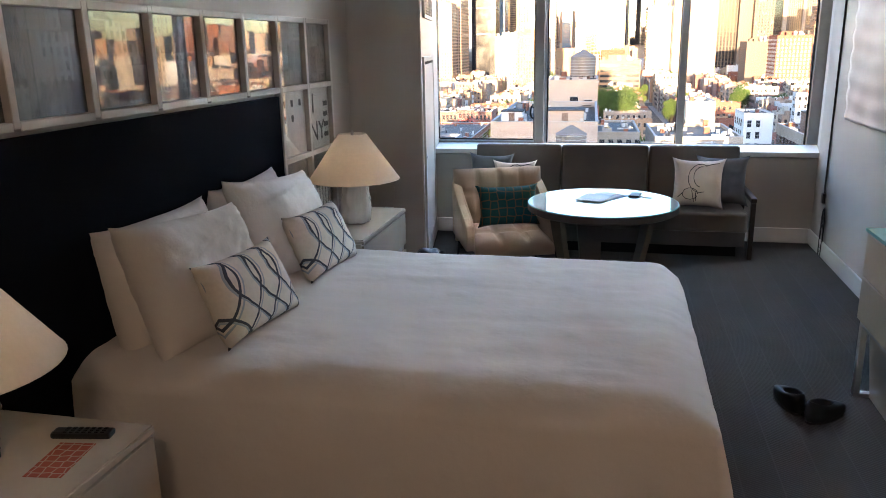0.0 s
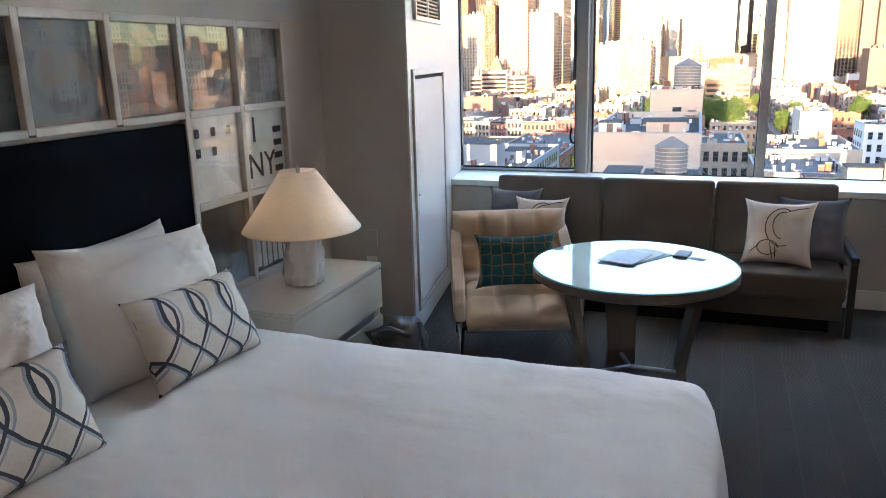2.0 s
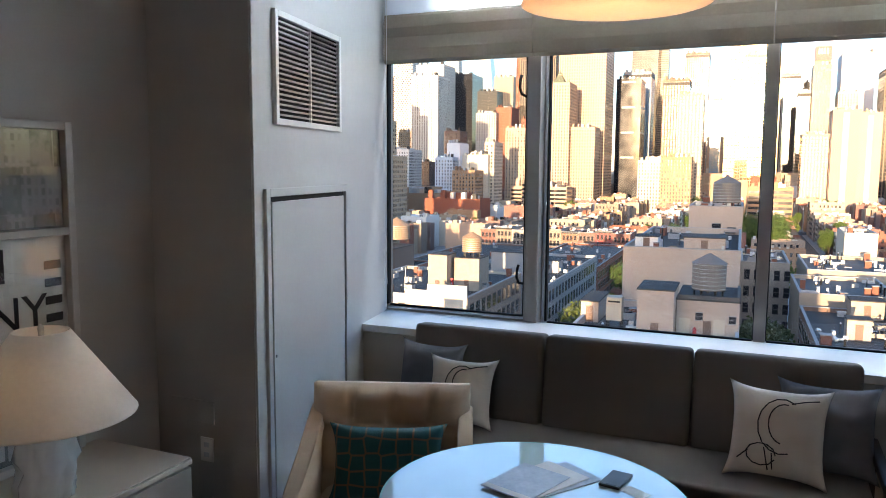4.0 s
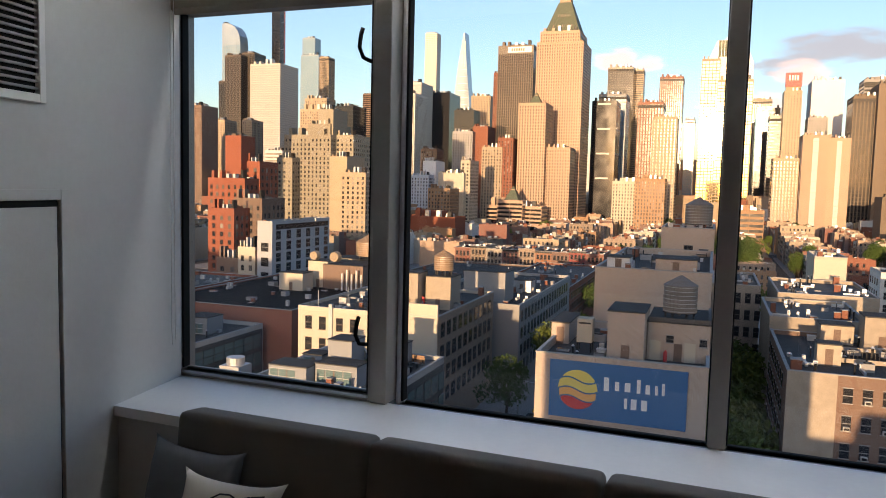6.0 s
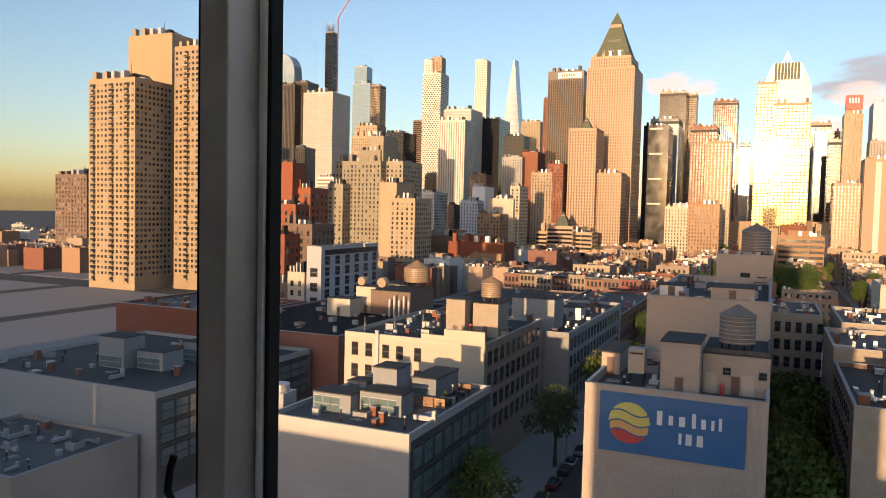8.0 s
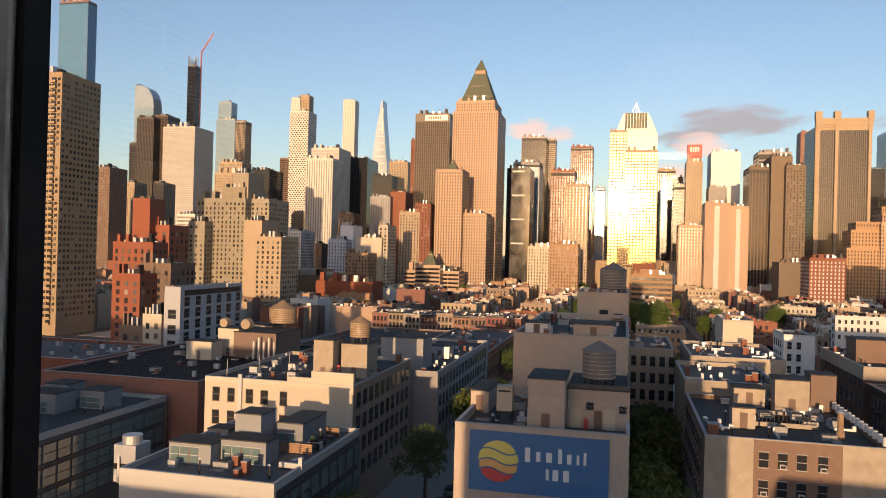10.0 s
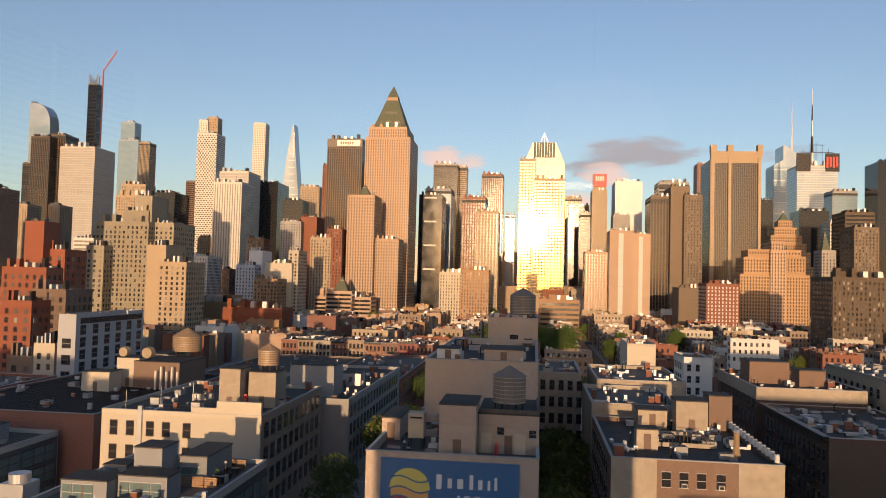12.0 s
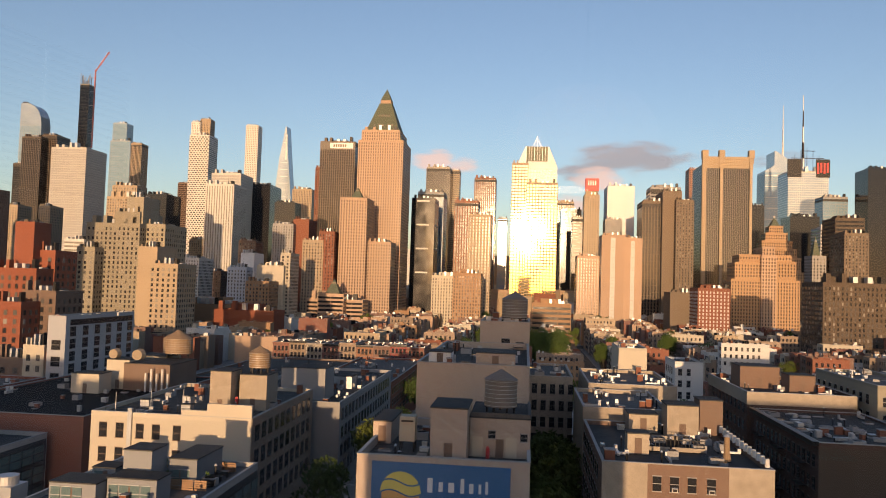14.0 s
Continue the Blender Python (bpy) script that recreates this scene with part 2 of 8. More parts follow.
WALL = shade("wall_paint", (0.48, 0.455, 0.42), (0.44, 0.415, 0.38), scale=1.5, fine=90, rough=0.75, bump=0.06, bump_scale=220)
WHITE = shade("white_paint", (0.78, 0.77, 0.75), (0.72, 0.71, 0.69), scale=2, fine=40, rough=0.45, bump=0.03)
PANELPAINT = shade("panel_paint", (0.60, 0.59, 0.57), (0.55, 0.54, 0.52), scale=2, fine=40, rough=0.5, bump=0.03)
FRAMEPAINT = shade("frame_paint", (0.52, 0.50, 0.47), (0.47, 0.455, 0.43), scale=3, fine=60, rough=0.5, bump=0.04)
CEIL = shade("ceiling_paint", (0.8, 0.79, 0.77), rough=0.9)
CARPET = carpet_mat()
NAVY = shade("navy_velvet", (0.005, 0.0062, 0.011), (0.003, 0.004, 0.007), scale=3, rough=0.95, spec=0.05, bump=0.1, bump_scale=500)
LINEN = shade("white_linen", (0.80, 0.78, 0.76), (0.74, 0.72, 0.70), scale=3, fine=200, rough=0.85, bump=0.3, bump_scale=11, sheen=0.2)
PILLOW = shade("pillow_cotton", (0.76, 0.74, 0.71), (0.72, 0.70, 0.67), scale=5, fine=200, rough=0.9, bump=0.15, bump_scale=30, sheen=0.2)
LOOPS = loops_mat("printed_cushion_cloth", (0.74, 0.70, 0.62), (0.05, 0.06, 0.085), (0.32, 0.38, 0.42))
TEAL = rings_mat("teal_diamond_cloth", (0.012, 0.10, 0.11), (0.22, 0.13, 0.06), 15.0)
SOFA = shade("grey_brown_wool", (0.15, 0.132, 0.114), (0.115, 0.10, 0.087), scale=4, fine=300, rough=0.95, bump=0.3, bump_scale=500, sheen=0.15)
GREYCUSH = shade("grey_cushion_wool", (0.17, 0.18, 0.20), (0.13, 0.135, 0.15), scale=6, fine=300, rough=0.95, bump=0.25, bump_scale=400)
BIRDCLOTH = shade("ivory_cushion_cloth", (0.68, 0.61, 0.53), (0.61, 0.54, 0.47), scale=6, fine=250, rough=0.9, bump=0.2, bump_scale=300)
INK = shade("ink", (0.03, 0.025, 0.03), rough=0.8)
CHAIRCLOTH = shade("beige_chair_cloth", (0.56, 0.43, 0.31), (0.49, 0.37, 0.26), scale=5, fine=250, rough=0.9, bump=0.2, bump_scale=400, sheen=0.2)
DARKMETAL = shade("dark_metal", (0.02, 0.02, 0.022), rough=0.4, metal=0.6)
STEEL = shade("brushed_steel", (0.55, 0.55, 0.56), rough=0.3, metal=1.0)
ALU = shade("window_aluminium", (0.30, 0.28, 0.27), (0.26, 0.245, 0.235), rough=0.45, metal=0.3)
ALU_PALE = shade("window_bead", (0.62, 0.66, 0.70), rough=0.4, metal=0.2)
RUBBER = shade("black_gasket", (0.008, 0.008, 0.009), rough=0.7, spec=0.2)
DARKWOOD = shade("dark_walnut", (0.035, 0.022, 0.015), (0.02, 0.012, 0.009), scale=4, fine=50, rough=0.4)
TABLEWOOD = shade("grey_oak", (0.12, 0.095, 0.075), (0.085, 0.066, 0.052), scale=5, fine=60, rough=0.5, bump=0.1)
LACQUER = shade("cream_lacquer", (0.52, 0.47, 0.39), (0.48, 0.43, 0.355), scale=2, fine=30, rough=0.35, coat=0.2)
DRESSERWOOD = shade("tan_lacquer", (0.42, 0.36, 0.28), (0.37, 0.315, 0.245), scale=3, fine=60, rough=0.45)
# table glass: the window's pale cyan reflection is put into the base colour
TABLEGLASS = shade("reflection_tinted_glass", (0.55, 0.72, 0.74), (0.54, 0.71, 0.73), rough=0.06, coat=1.0, spec=0.9)
TABLEGLASS.node_tree.nodes["Principled BSDF"].inputs["Coat Roughness"].default_value = 0.01
GLASSEDGE = shade("green_glass_edge", (0.35, 0.75, 0.70), rough=0.15)
CERAMIC = shade("white_glazed_ceramic", (0.72, 0.74, 0.74), (0.66, 0.68, 0.69), scale=8, rough=0.12, coat=0.6)
SHADE_ON = cloth_mat("lamp_shade_cloth", (0.86, 0.82, 0.77), 0.45)
SHEER = cloth_mat("sheer_blind_cloth", (0.75, 0.78, 0.80), 0.75)
BLIND = cloth_mat("folded_blind_cloth", (0.42, 0.37, 0.30), 0.18)
BULB = glow("warm_bulb", (1.0, 0.74, 0.48), 1.8)
BULB_LOW = glow("warm_bulb_dimmed", (1.0, 0.72, 0.45), 2.4)
BLACK = shade("black_plastic", (0.012, 0.012, 0.013), rough=0.35)
LEATHER = shade("black_leather", (0.007, 0.007, 0.009), rough=0.36, bump=0.2, bump_scale=60)
SHOELEATHER = shade("black_shoe_leather", (0.004, 0.004, 0.005), rough=0.5, spec=0.3)
PAPER = shade("printed_paper", (0.45, 0.52, 0.60), (0.25, 0.32, 0.42), scale=14, fine=60, rough=0.5)
PAPERW = shade("paper_white", (0.72, 0.72, 0.70), rough=0.6)
REDCARD = rings_mat("red_card", (0.4, 0.1, 0.06), (0.55, 0.5, 0.42), 30.0, 1)
GLASS = glass_mat("window_glass", (0.97, 0.985, 0.98))
ARTGLASS = glass_mat("picture_glass", gloss=0.75)

# ---- helpers of this scene ----
def finish(bm, name, material, smooth=False):
    bmesh.ops.recalc_face_normals(bm, faces=bm.faces)
    me = bpy.data.meshes.new(name)
    if smooth:
        for f in bm.faces:
            f.smooth = True
    bm.to_mesh(me)
    bm.free()
    me.materials.append(material)
    return me


def part(name, bm, material, parent=None, label="", smooth=False):
    """Links a bmesh as one mesh object under a thing or a part."""
    ob = new(name, finish(bm, name, material, smooth))
    if parent:
        ob.parent = parent
    if label:
        ob["label"] = label
    return ob


def thing(name, label, category, group="", kind="", m=None):
    ob = new(name)
    ob.empty_display_size = 0.1
    if m is not None:
        ob.matrix_basis = m
    return tagged(ob, label, category, group, kind)


def structure(name, bm, material, label="", smooth=False):
    return tagged(part(name, bm, material, None, label, smooth), kind="structure")


def box(bm, x0, y0, z0, x1, y1, z1, bevel=0.0, seg=2):
    r = bmesh.ops.create_cube(bm, size=1.0)
    v = r["verts"]
    bmesh.ops.scale(bm, vec=(x1 - x0, y1 - y0, z1 - z0), verts=v)
    bmesh.ops.translate(bm, vec=((x0 + x1) / 2, (y0 + y1) / 2, (z0 + z1) / 2), verts=v)
    if bevel:
        es = list({e for q in v for e in q.link_edges})
        bmesh.ops.bevel(bm, geom=es, offset=bevel, segments=seg, profile=0.6, affect="EDGES")
    return bm


def boxed(*a, **k):
    return box(bmesh.new(), *a, **k)


def prism(pts, z0, z1):
    """A column with the given plan."""
    bm = bmesh.new()
    lo = [bm.verts.new((x, y, z0)) for x, y in pts]
    hi = [bm.verts.new((x, y, z1)) for x, y in pts]
    n = len(pts)
    bm.faces.new(lo)
    bm.faces.new(hi)
    for i in range(n):
        bm.faces.new((lo[i], lo[(i + 1) % n], hi[(i + 1) % n], hi[i]))
    return bm


def lathe(profile, n=32, wob=0.0, crush=0.0):
    """A turned body from (radius, height) pairs; crush dents it like crumpled paper."""
    bm = bmesh.new()
    rings = []
    for j, (r, z) in enumerate(profile):
        ring = []
        for i in range(n):
            a = 2 * math.pi * i / n
            k = 1.0
            if crush:
                k += crush * (noise.cell(Vector((math.cos(a) * 2.2 + 5, math.sin(a) * 2.2 + z * 6, z * 14))) - 0.5)
                k += crush * 0.8 * noise.noise(Vector((math.cos(a) * 3, math.sin(a) * 3, z * 16)))
            ring.append(bm.verts.new((r * k * math.cos(a), r * k * math.sin(a), z)))
        rings.append(ring)
    for a, b in zip(rings, rings[1:]):
        for i in range(n):
            bm.faces.new((a[i], a[(i + 1) % n], b[(i + 1) % n], b[i]))
    for ring in (rings[0], rings[-1]):
        if profile[0][0] > 0.001:
            bm.faces.new(ring)
    return bm


def tube(points, r, n=8):
    """A round bar along points."""
    bm = bmesh.new()
    pts = [Vector(p) for p in points]
    rings = []
    for i, p in enumerate(pts):
        d = (pts[min(i + 1, len(pts) - 1)] - pts[max(i - 1, 0)]).normalized()
        s = d.cross(Vector((0.3, 0.2, 1))).normalized()
        u = s.cross(d)
        rings.append([bm.verts.new(p + r * (math.cos(2 * math.pi * k / n) * s + math.sin(2 * math.pi * k / n) * u)) for k in range(n)])
    for a, b in zip(rings, rings[1:]):
        for k in range(n):
            bm.faces.new((a[k], a[(k + 1) % n], b[(k + 1) % n], b[k]))
    bm.faces.new(rings[0])
    bm.faces.new(rings[-1])
    return bm


def cushion(w, h, t, corner=0.03, seed=0, n=18, crease=0.012):
    """A stuffed pillow in its own xz plane, thickness along y: pinched edges, pointed corners, creases."""
    bm = bmesh.new()
    grid = {}
    for side in (1, -1):
        for i in range(n + 1):
            for j in range(n + 1):
                u, v = 2 * i / n - 1, 2 * j / n - 1
                edge = i in (0, n) or j in (0, n)
                if side < 0 and edge:
                    grid[side, i, j] = grid[1, i, j]
                    continue
                puff = ((1 - u ** 4) * (1 - v ** 4)) ** 0.55
                pinch = 1 - corner / max(w, h) * 2.2 * (1 - abs(u) ** 3) * abs(v) ** 2
                pinch2 = 1 - corner / max(w, h) * 2.2 * (1 - abs(v) ** 3) * abs(u) ** 2
                q = noise.noise(Vector((u * 2.2 + seed, v * 2.2, seed * 1.7 + side))) * crease * 2 + noise.noise(Vector((u * 6 + seed, v * 5, seed))) * crease
                if crease > 0.02:
                    rad = math.atan2(v - 0.9, u - 0.75)
                    q = q * 0.22 + crease * 0.9 * (0.5 - abs(noise.noise(Vector((rad * 9.0, seed * 3.1, side * 2.0))))) * min(1, max(0, 1.5 - math.hypot(u - 0.75, v - 0.9) * 0.6))
                y = side * t / 2 * puff + (q * (0.3 + 0.7 * puff))
                grid[side, i, j] = bm.verts.new((u * w / 2 * pinch2, y, v * h / 2 * pinch))
    for side in (1, -1):
        for i in range(n):
            for j in range(n):
                f = [grid[side, i, j], grid[side, i + 1, j], grid[side, i + 1, j + 1], grid[side, i, j + 1]]
                bm.faces.new(f if side < 0 else f[::-1])
    return bm

# ---- the room's shell ----
CEIL_Z = 3.2
structure("floor", boxed(-0.2, -4.2, -0.3, 4.13, 6.78, 0.0), CARPET, "dark grey striped hotel carpet")
structure("ceiling", boxed(-0.2, -4.2, CEIL_Z, 4.13, 6.78, CEIL_Z + 0.3), CEIL, "plain white ceiling")
structure("wall_west", boxed(-0.2, -4.2, 0.0, 0.0, 6.78, CEIL_Z), WALL, "grey-beige painted wall")
structure("wall_east", prism([(3.93, -4.0), (4.13, -4.0), (4.13, 6.78), (4.07, 6.78), (4.03, 6.6), (3.93, 6.1)], 0.0, CEIL_Z), WALL, "grey-beige painted wall")
structure("wall_south", boxed(0.0, -4.2, 0.0, 4.13, -4.0, CEIL_Z), WALL, "plain wall that closes the room")


def side_x(y):
    """The column's slanting side face."""
    return 0.60 - 0.166 * (y - 4.68)


column = structure("wall_column", prism([(0.0, 4.68), (0.60, 4.68), (side_x(6.78) - .06, 6.78), (0.0, 6.78)], 0.0, CEIL_Z), WALL, "grey-beige painted corner column beside the window")
tilt = math.degrees(math.atan(0.166))
# white face of the column's side, with the frame of the closet panel
side = thing("closet_panel", "tall white flush access panel in a raised white frame", "panel", m=pose(0.60, 4.68, 0, 0, 0, 90 + tilt))


def on_side(name, s0, s1, z0, z1, d0, d1, mat, label="", bevel=0.002, parent=None):
    return part(name, boxed(s0, -d1, z0, s1, -d0, z1, bevel=bevel, seg=1), mat, parent or side, label)


on_side("backing", 0.004, 1.93, 0.14, CEIL_Z - 0.01, 0.0, 0.012, PANELPAINT)
on_side("frame", 0.09, 0.13, 0.15, 1.755, 0.012, 0.030, PANELPAINT)
on_side("frame", 1.10, 1.14, 0.15, 1.755, 0.012, 0.030, PANELPAINT)
on_side("frame", 0.13, 1.10, 1.715, 1.755, 0.012, 0.030, PANELPAINT)
on_side("frame", 0.13, 1.10, 0.15, 0.18, 0.012, 0.028, PANELPAINT)
on_side("shadow_gap", 0.131, 1.099, 0.181, 1.714, 0.0125, 0.014, RUBBER)
on_side("door", 0.155, 1.085, 0.195, 1.69, 0.0145, 0.024, PANELPAINT, "plain white panel door")
on_side("knob", 0.165, 0.18, 0.93, 0.945, 0.024, 0.032, STEEL, "small steel latch")
vent = thing("air_vent", "white wall air grille with dark horizontal slats", "vent", m=side.matrix_basis)
S0, S1, Z0, Z1 = 0.20, 1.03, 2.06, 2.60
on_side("backing", S0 + .02, S1 - .02, Z0 + .02, Z1 - .02, 0.0125, 0.0145, RUBBER, parent=vent)
for a in ((S0, S0 + .03, Z0, Z1), (S1 - .03, S1, Z0, Z1), (S0 + .03, S1 - .03, Z0, Z0 + .03), (S0 + .03, S1 - .03, Z1 - .03, Z1)):
    on_side("frame", *a, 0.0125, 0.035, WHITE, parent=vent)
on_side("divider", (S0 + S1) / 2 - .005, (S0 + S1) / 2 + .005, Z0 + .03, Z1 - .03, 0.015, 0.03, WHITE, parent=vent)
for i in range(19):
    z = Z0 + 0.045 + i * 0.0245
    on_side("slat", S0 + .03, S1 - .03, z, z + 0.009, 0.0148, 0.027, ALU, parent=vent, bevel=0)

# baseboards
structure("baseboard_1", boxed(0.0, 4.664, 0.0, 0.60, 4.678, 0.14, bevel=0.004, seg=1), WHITE, "white painted skirting board")
b2 = structure("baseboard_2", boxed(-0.014, -0.016, 0.0, 1.90, 0.0, 0.14, bevel=0.004, seg=1), WHITE, "white painted skirting board")
b2.matrix_basis = pose(0.60, 4.68, 0, 0, 0, 90 + tilt)
structure("baseboard_3", boxed(3.912, -4.0, 0.0, 3.928, 6.10, 0.14, bevel=0.004, seg=1), WHITE, "white painted skirting board")
structure("baseboard_4", boxed(side_x(6.1) + 0.02, 6.082, 0.0, 3.91, 6.098, 0.14, bevel=0.004, seg=1), WHITE, "white painted skirting board")
structure("baseboard_5", boxed(0.0, 4.32, 0.0, 0.014, 4.66, 0.14, bevel=0.004, seg=1), WHITE, "white painted skirting board")

# wall below the window, the sill, the wall above
structure("wall_north", boxed(side_x(6.1), 6.10, 0.0, 3.98, 6.78, 0.79), WALL, "painted wall below the window")
structure("window_sill", prism([(side_x(6.08) + .004, 6.075), (3.93, 6.075), (4.03, 6.62), (side_x(6.62) + .004, 6.62)], 0.802, 0.845), WHITE, "white painted deep window sill")
structure("wall_north_top", boxed(0.2, 6.58, 3.12, 4.06, 6.78, CEIL_Z), WALL, "wall above the window")

# ---- window_1: one opening casement and two fixed panes ----
win = thing("window_1", "wide three-part bronze aluminium hotel window", "window", kind="structure")
XL, X1, X1B, X2, X2B, XR = 0.298, 1.298, 1.437, 2.715, 2.793, 3.93
ZB, ZB1, ZT, ZTT = 0.838, 0.885, 2.62, 3.12


def wpart(name, x0, y0, z0, x1, y1, z1, mat, label="", bevel=0.003):
    return part(name, boxed(x0, y0, z0, x1, y1, z1, bevel=bevel, seg=1), mat, win, label)


wpart("window_frame", 0.19, 6.58, 0.846, 0.255, 6.72, ZTT, ALU)
wpart("window_frame", 1.325, 6.585, 0.846, X1B - 0.035, 6.765, ZTT, ALU, "wide bronze aluminium mullion")
wpart("window_frame", X2 + 0.006, 6.62, 0.846, X2B - 0.006, 6.765, ZTT, ALU, "bronze aluminium mullion")
wpart("window_frame", XR + 0.012, 6.64, 0.846, 4.06, 6.765, ZTT, ALU)
wpart("window_frame", 0.255, 6.63, 0.800, 1.325, 6.72, 0.846, ALU)
wpart("window_frame", X1B - 0.035, 6.66, 0.790, 4.06, 6.77, 0.826, ALU)
wpart("window_frame", 0.255, 6.63, ZT, 1.325, 6.72, ZT + 0.08, ALU)
wpart("window_frame", X1B - 0.035, 6.66, ZT, XR, 6.77, ZT + 0.08, ALU)
# casement sash
for a in ((0.256, 6.60, 0.847, XL - 0.01, 6.70, ZT), (X1 + 0.008, 6.60, 0.847, 1.324, 6.70, ZT), (XL - 0.01, 6.60, 0.847, X1 + 0.008, 6.70, ZB1 - 0.012), (XL - 0.01, 6.60, ZT - 0.04, X1 + 0.008, 6.70, ZT)):
    wpart("sash", *a, ALU, "aluminium sash of the opening pane")
# pale glazing beads and black gaskets
for x0, x1, y, zb in ((XL, X1, 6.652, ZB1), (X1B, X2, 6.742, ZB), (X2B, XR, 6.742, ZB)):
    wpart("bead", x0 - 0.032, y - 0.055, zb - 0.012, x0 - 0.012, y - 0.002, ZT, ALU_PALE)
    wpart("gasket", x0 - 0.012, y - 0.050, zb, x0, y - 0.004, ZT, RUBBER)
    wpart("gasket", x1, y - 0.050, zb, x1 + 0.008, y - 0.004, ZT, RUBBER)
    wpart("bead", x0 - 0.012, y - 0.055, zb - 0.026, x1 + 0.008, y - 0.003, zb - 0.012, ALU_PALE)
    wpart("gasket", x0, y - 0.030, zb - 0.012, x1, y - 0.004, zb - 0.001, RUBBER)
    g = wpart("pane", x0 - 0.006, y, zb - 0.006, x1 + 0.006, y + 0.006, ZT - 0.002, GLASS, "clear window glass", 0)
    g.visible_shadow = False
    g = wpart("pane", x0 - 0.006, y, ZT + 0.082, x1 + 0.006, y + 0.006, ZTT, GLASS, "clear window glass", 0)
    g.visible_shadow = False
for z in (1.10, 2.32):
    hb = tube([(1.30, 6.60, z), (1.285, 6.555, z + 0.01), (1.275, 6.54, z + 0.05), (1.278, 6.545, z + 0.10), (1.285, 6.55, z + 0.13)], 0.009, 8)
    part("handle", hb, RUBBER, win, "curved black window handle", True)

# ---- blind: folded roman cloth with sheer cloth above, bead chain ----
blind = thing("roman_blind", "tan roman blind folded up below sheer pale cloth", "blind")
for x0, x1 in ((0.285, 1.36), (1.365, 2.75), (2.755, 3.95)):
    bm = bmesh.new()
    rows = [(0.0, 2.56), (-0.035, 2.58), (-0.05, 2.65), (-0.035, 2.73), (-0.055, 2.79), (-0.03, 2.865), (0.0, 2.89), (0.0, 2.86), (-0.012, 2.62), (0.0, 2.575)]
    ends = [[bm.verts.new((x, 6.55 + dy, z)) for dy, z in rows] for x in (x0, (x0 + x1) / 2, x1)]
    for a, b in zip(ends, ends[1:]):
        for i in range(len(rows)):
            j = (i + 1) % len(rows)
            bm.faces.new((a[i], a[j], b[j], b[i]))
    bm.faces.new(ends[0])
    bm.faces.new(ends[-1])
    part("folded_cloth", bm, BLIND, blind)
    part("sheer_cloth", boxed(x0, 6.545, 2.88, x1, 6.548, CEIL_Z - 0.03), SHEER, blind, "sheer pale upper cloth")
part("head_rail", boxed(0.27, 6.50, CEIL_Z - 0.05, 3.98, 6.57, CEIL_Z - 0.002, bevel=0.004), WHITE, blind)
for x, zb in ((0.325, 1.02), (0.345, 1.05), (0.29, 0.98)):
    part("chain", tube([(x, 6.49, 3.15), (x, 6.49, zb + 0.08), (x + 0.006, 6.488, zb)], 0.0025, 6), WHITE, blind)

# ---- picture wall: framed prints round the dark headboard ----
headboard = thing("headboard", "tall plain navy velvet headboard panel fixed to the wall", "headboard")
part("panel", boxed(0.002, -1.0, 0.0, 0.035, 3.275, 1.545, bevel=0.006), NAVY, headboard)
pics = thing("picture_frame_wall", "white gridded wall frame with faded city photo prints", "picture frame")
FW = 0.035
PITCH = 0.4475
ys = [4.2 - PITCH * k for k in range(12)]
for k, y in enumerate(ys):
    low = 0.62 if k <= 2 else 1.575
    part("upright", boxed(0.002, y - FW, low, 0.045, y, 2.04, bevel=0.003, seg=1), FRAMEPAINT, pics)
for z, y0 in ((2.04 - FW, ys[-1]), (1.565, ys[-1]), (1.10, ys[2]), (0.615, ys[2])):
    for k in range(len(ys) - 1):
        if ys[k + 1] >= y0 - 0.01:
            part("rail", boxed(0.002, ys[k + 1], z, 0.045, ys[k] - FW, z + FW, bevel=0.003, seg=1), FRAMEPAINT, pics)
# upper prints: photograph tones mixed with the city mirrored in their glass
PRINTS = [((0.42, 0.42, 0.40), (0.10, 0.10, 0.10), 5, None), ((0.34, 0.36, 0.34), (0.07, 0.08, 0.08), 6, None), ((0.26, 0.23, 0.20), (0.05, 0.06, 0.065), 8, (0.36, 0.15, 0.09)),
          ((0.12, 0.15, 0.155), (0.010, 0.014, 0.017), 7, (0.16, 0.10, 0.05)), ((0.14, 0.18, 0.185), (0.018, 0.024, 0.027), 5, (0.16, 0.18, 0.17)), ((0.15, 0.17, 0.17), (0.025, 0.03, 0.03), 4, (0.13, 0.08, 0.045))]
k = 0
for col in range(11):
    for z0, z1 in ((1.60, 2.005), (1.135, 1.565), (0.65, 1.10)):
        if z0 < 1.5 and col > 1:
            continue
        y1, y0 = ys[col] - FW, ys[col + 1]
        if z0 < 1.5:
            pm = print_mat("photo_print", (0.68, 0.67, 0.62) if z0 > 1 else (0.20, 0.22, 0.22), (0.55, 0.54, 0.5) if z0 > 1 else (0.03, 0.03, 0.035), 3 if z0 > 1 else 12, k + 2)
        else:
            lt, dk, sc, ac = PRINTS[min(col, 5)]
            pm = print_mat("photo_print", lt, dk, sc, k + 1, ac)
        pr = part("print", boxed(0.002, y0, z0, 0.010, y1, z1), pm, pics, "faded black and white city photograph")
        gl = part("pane", boxed(0.018, y0 - 0.002, z0 - 0.002, 0.021, y1 + 0.002, z1 + 0.002), ARTGLASS, pics)
        gl.visible_shadow = False
        k += 1


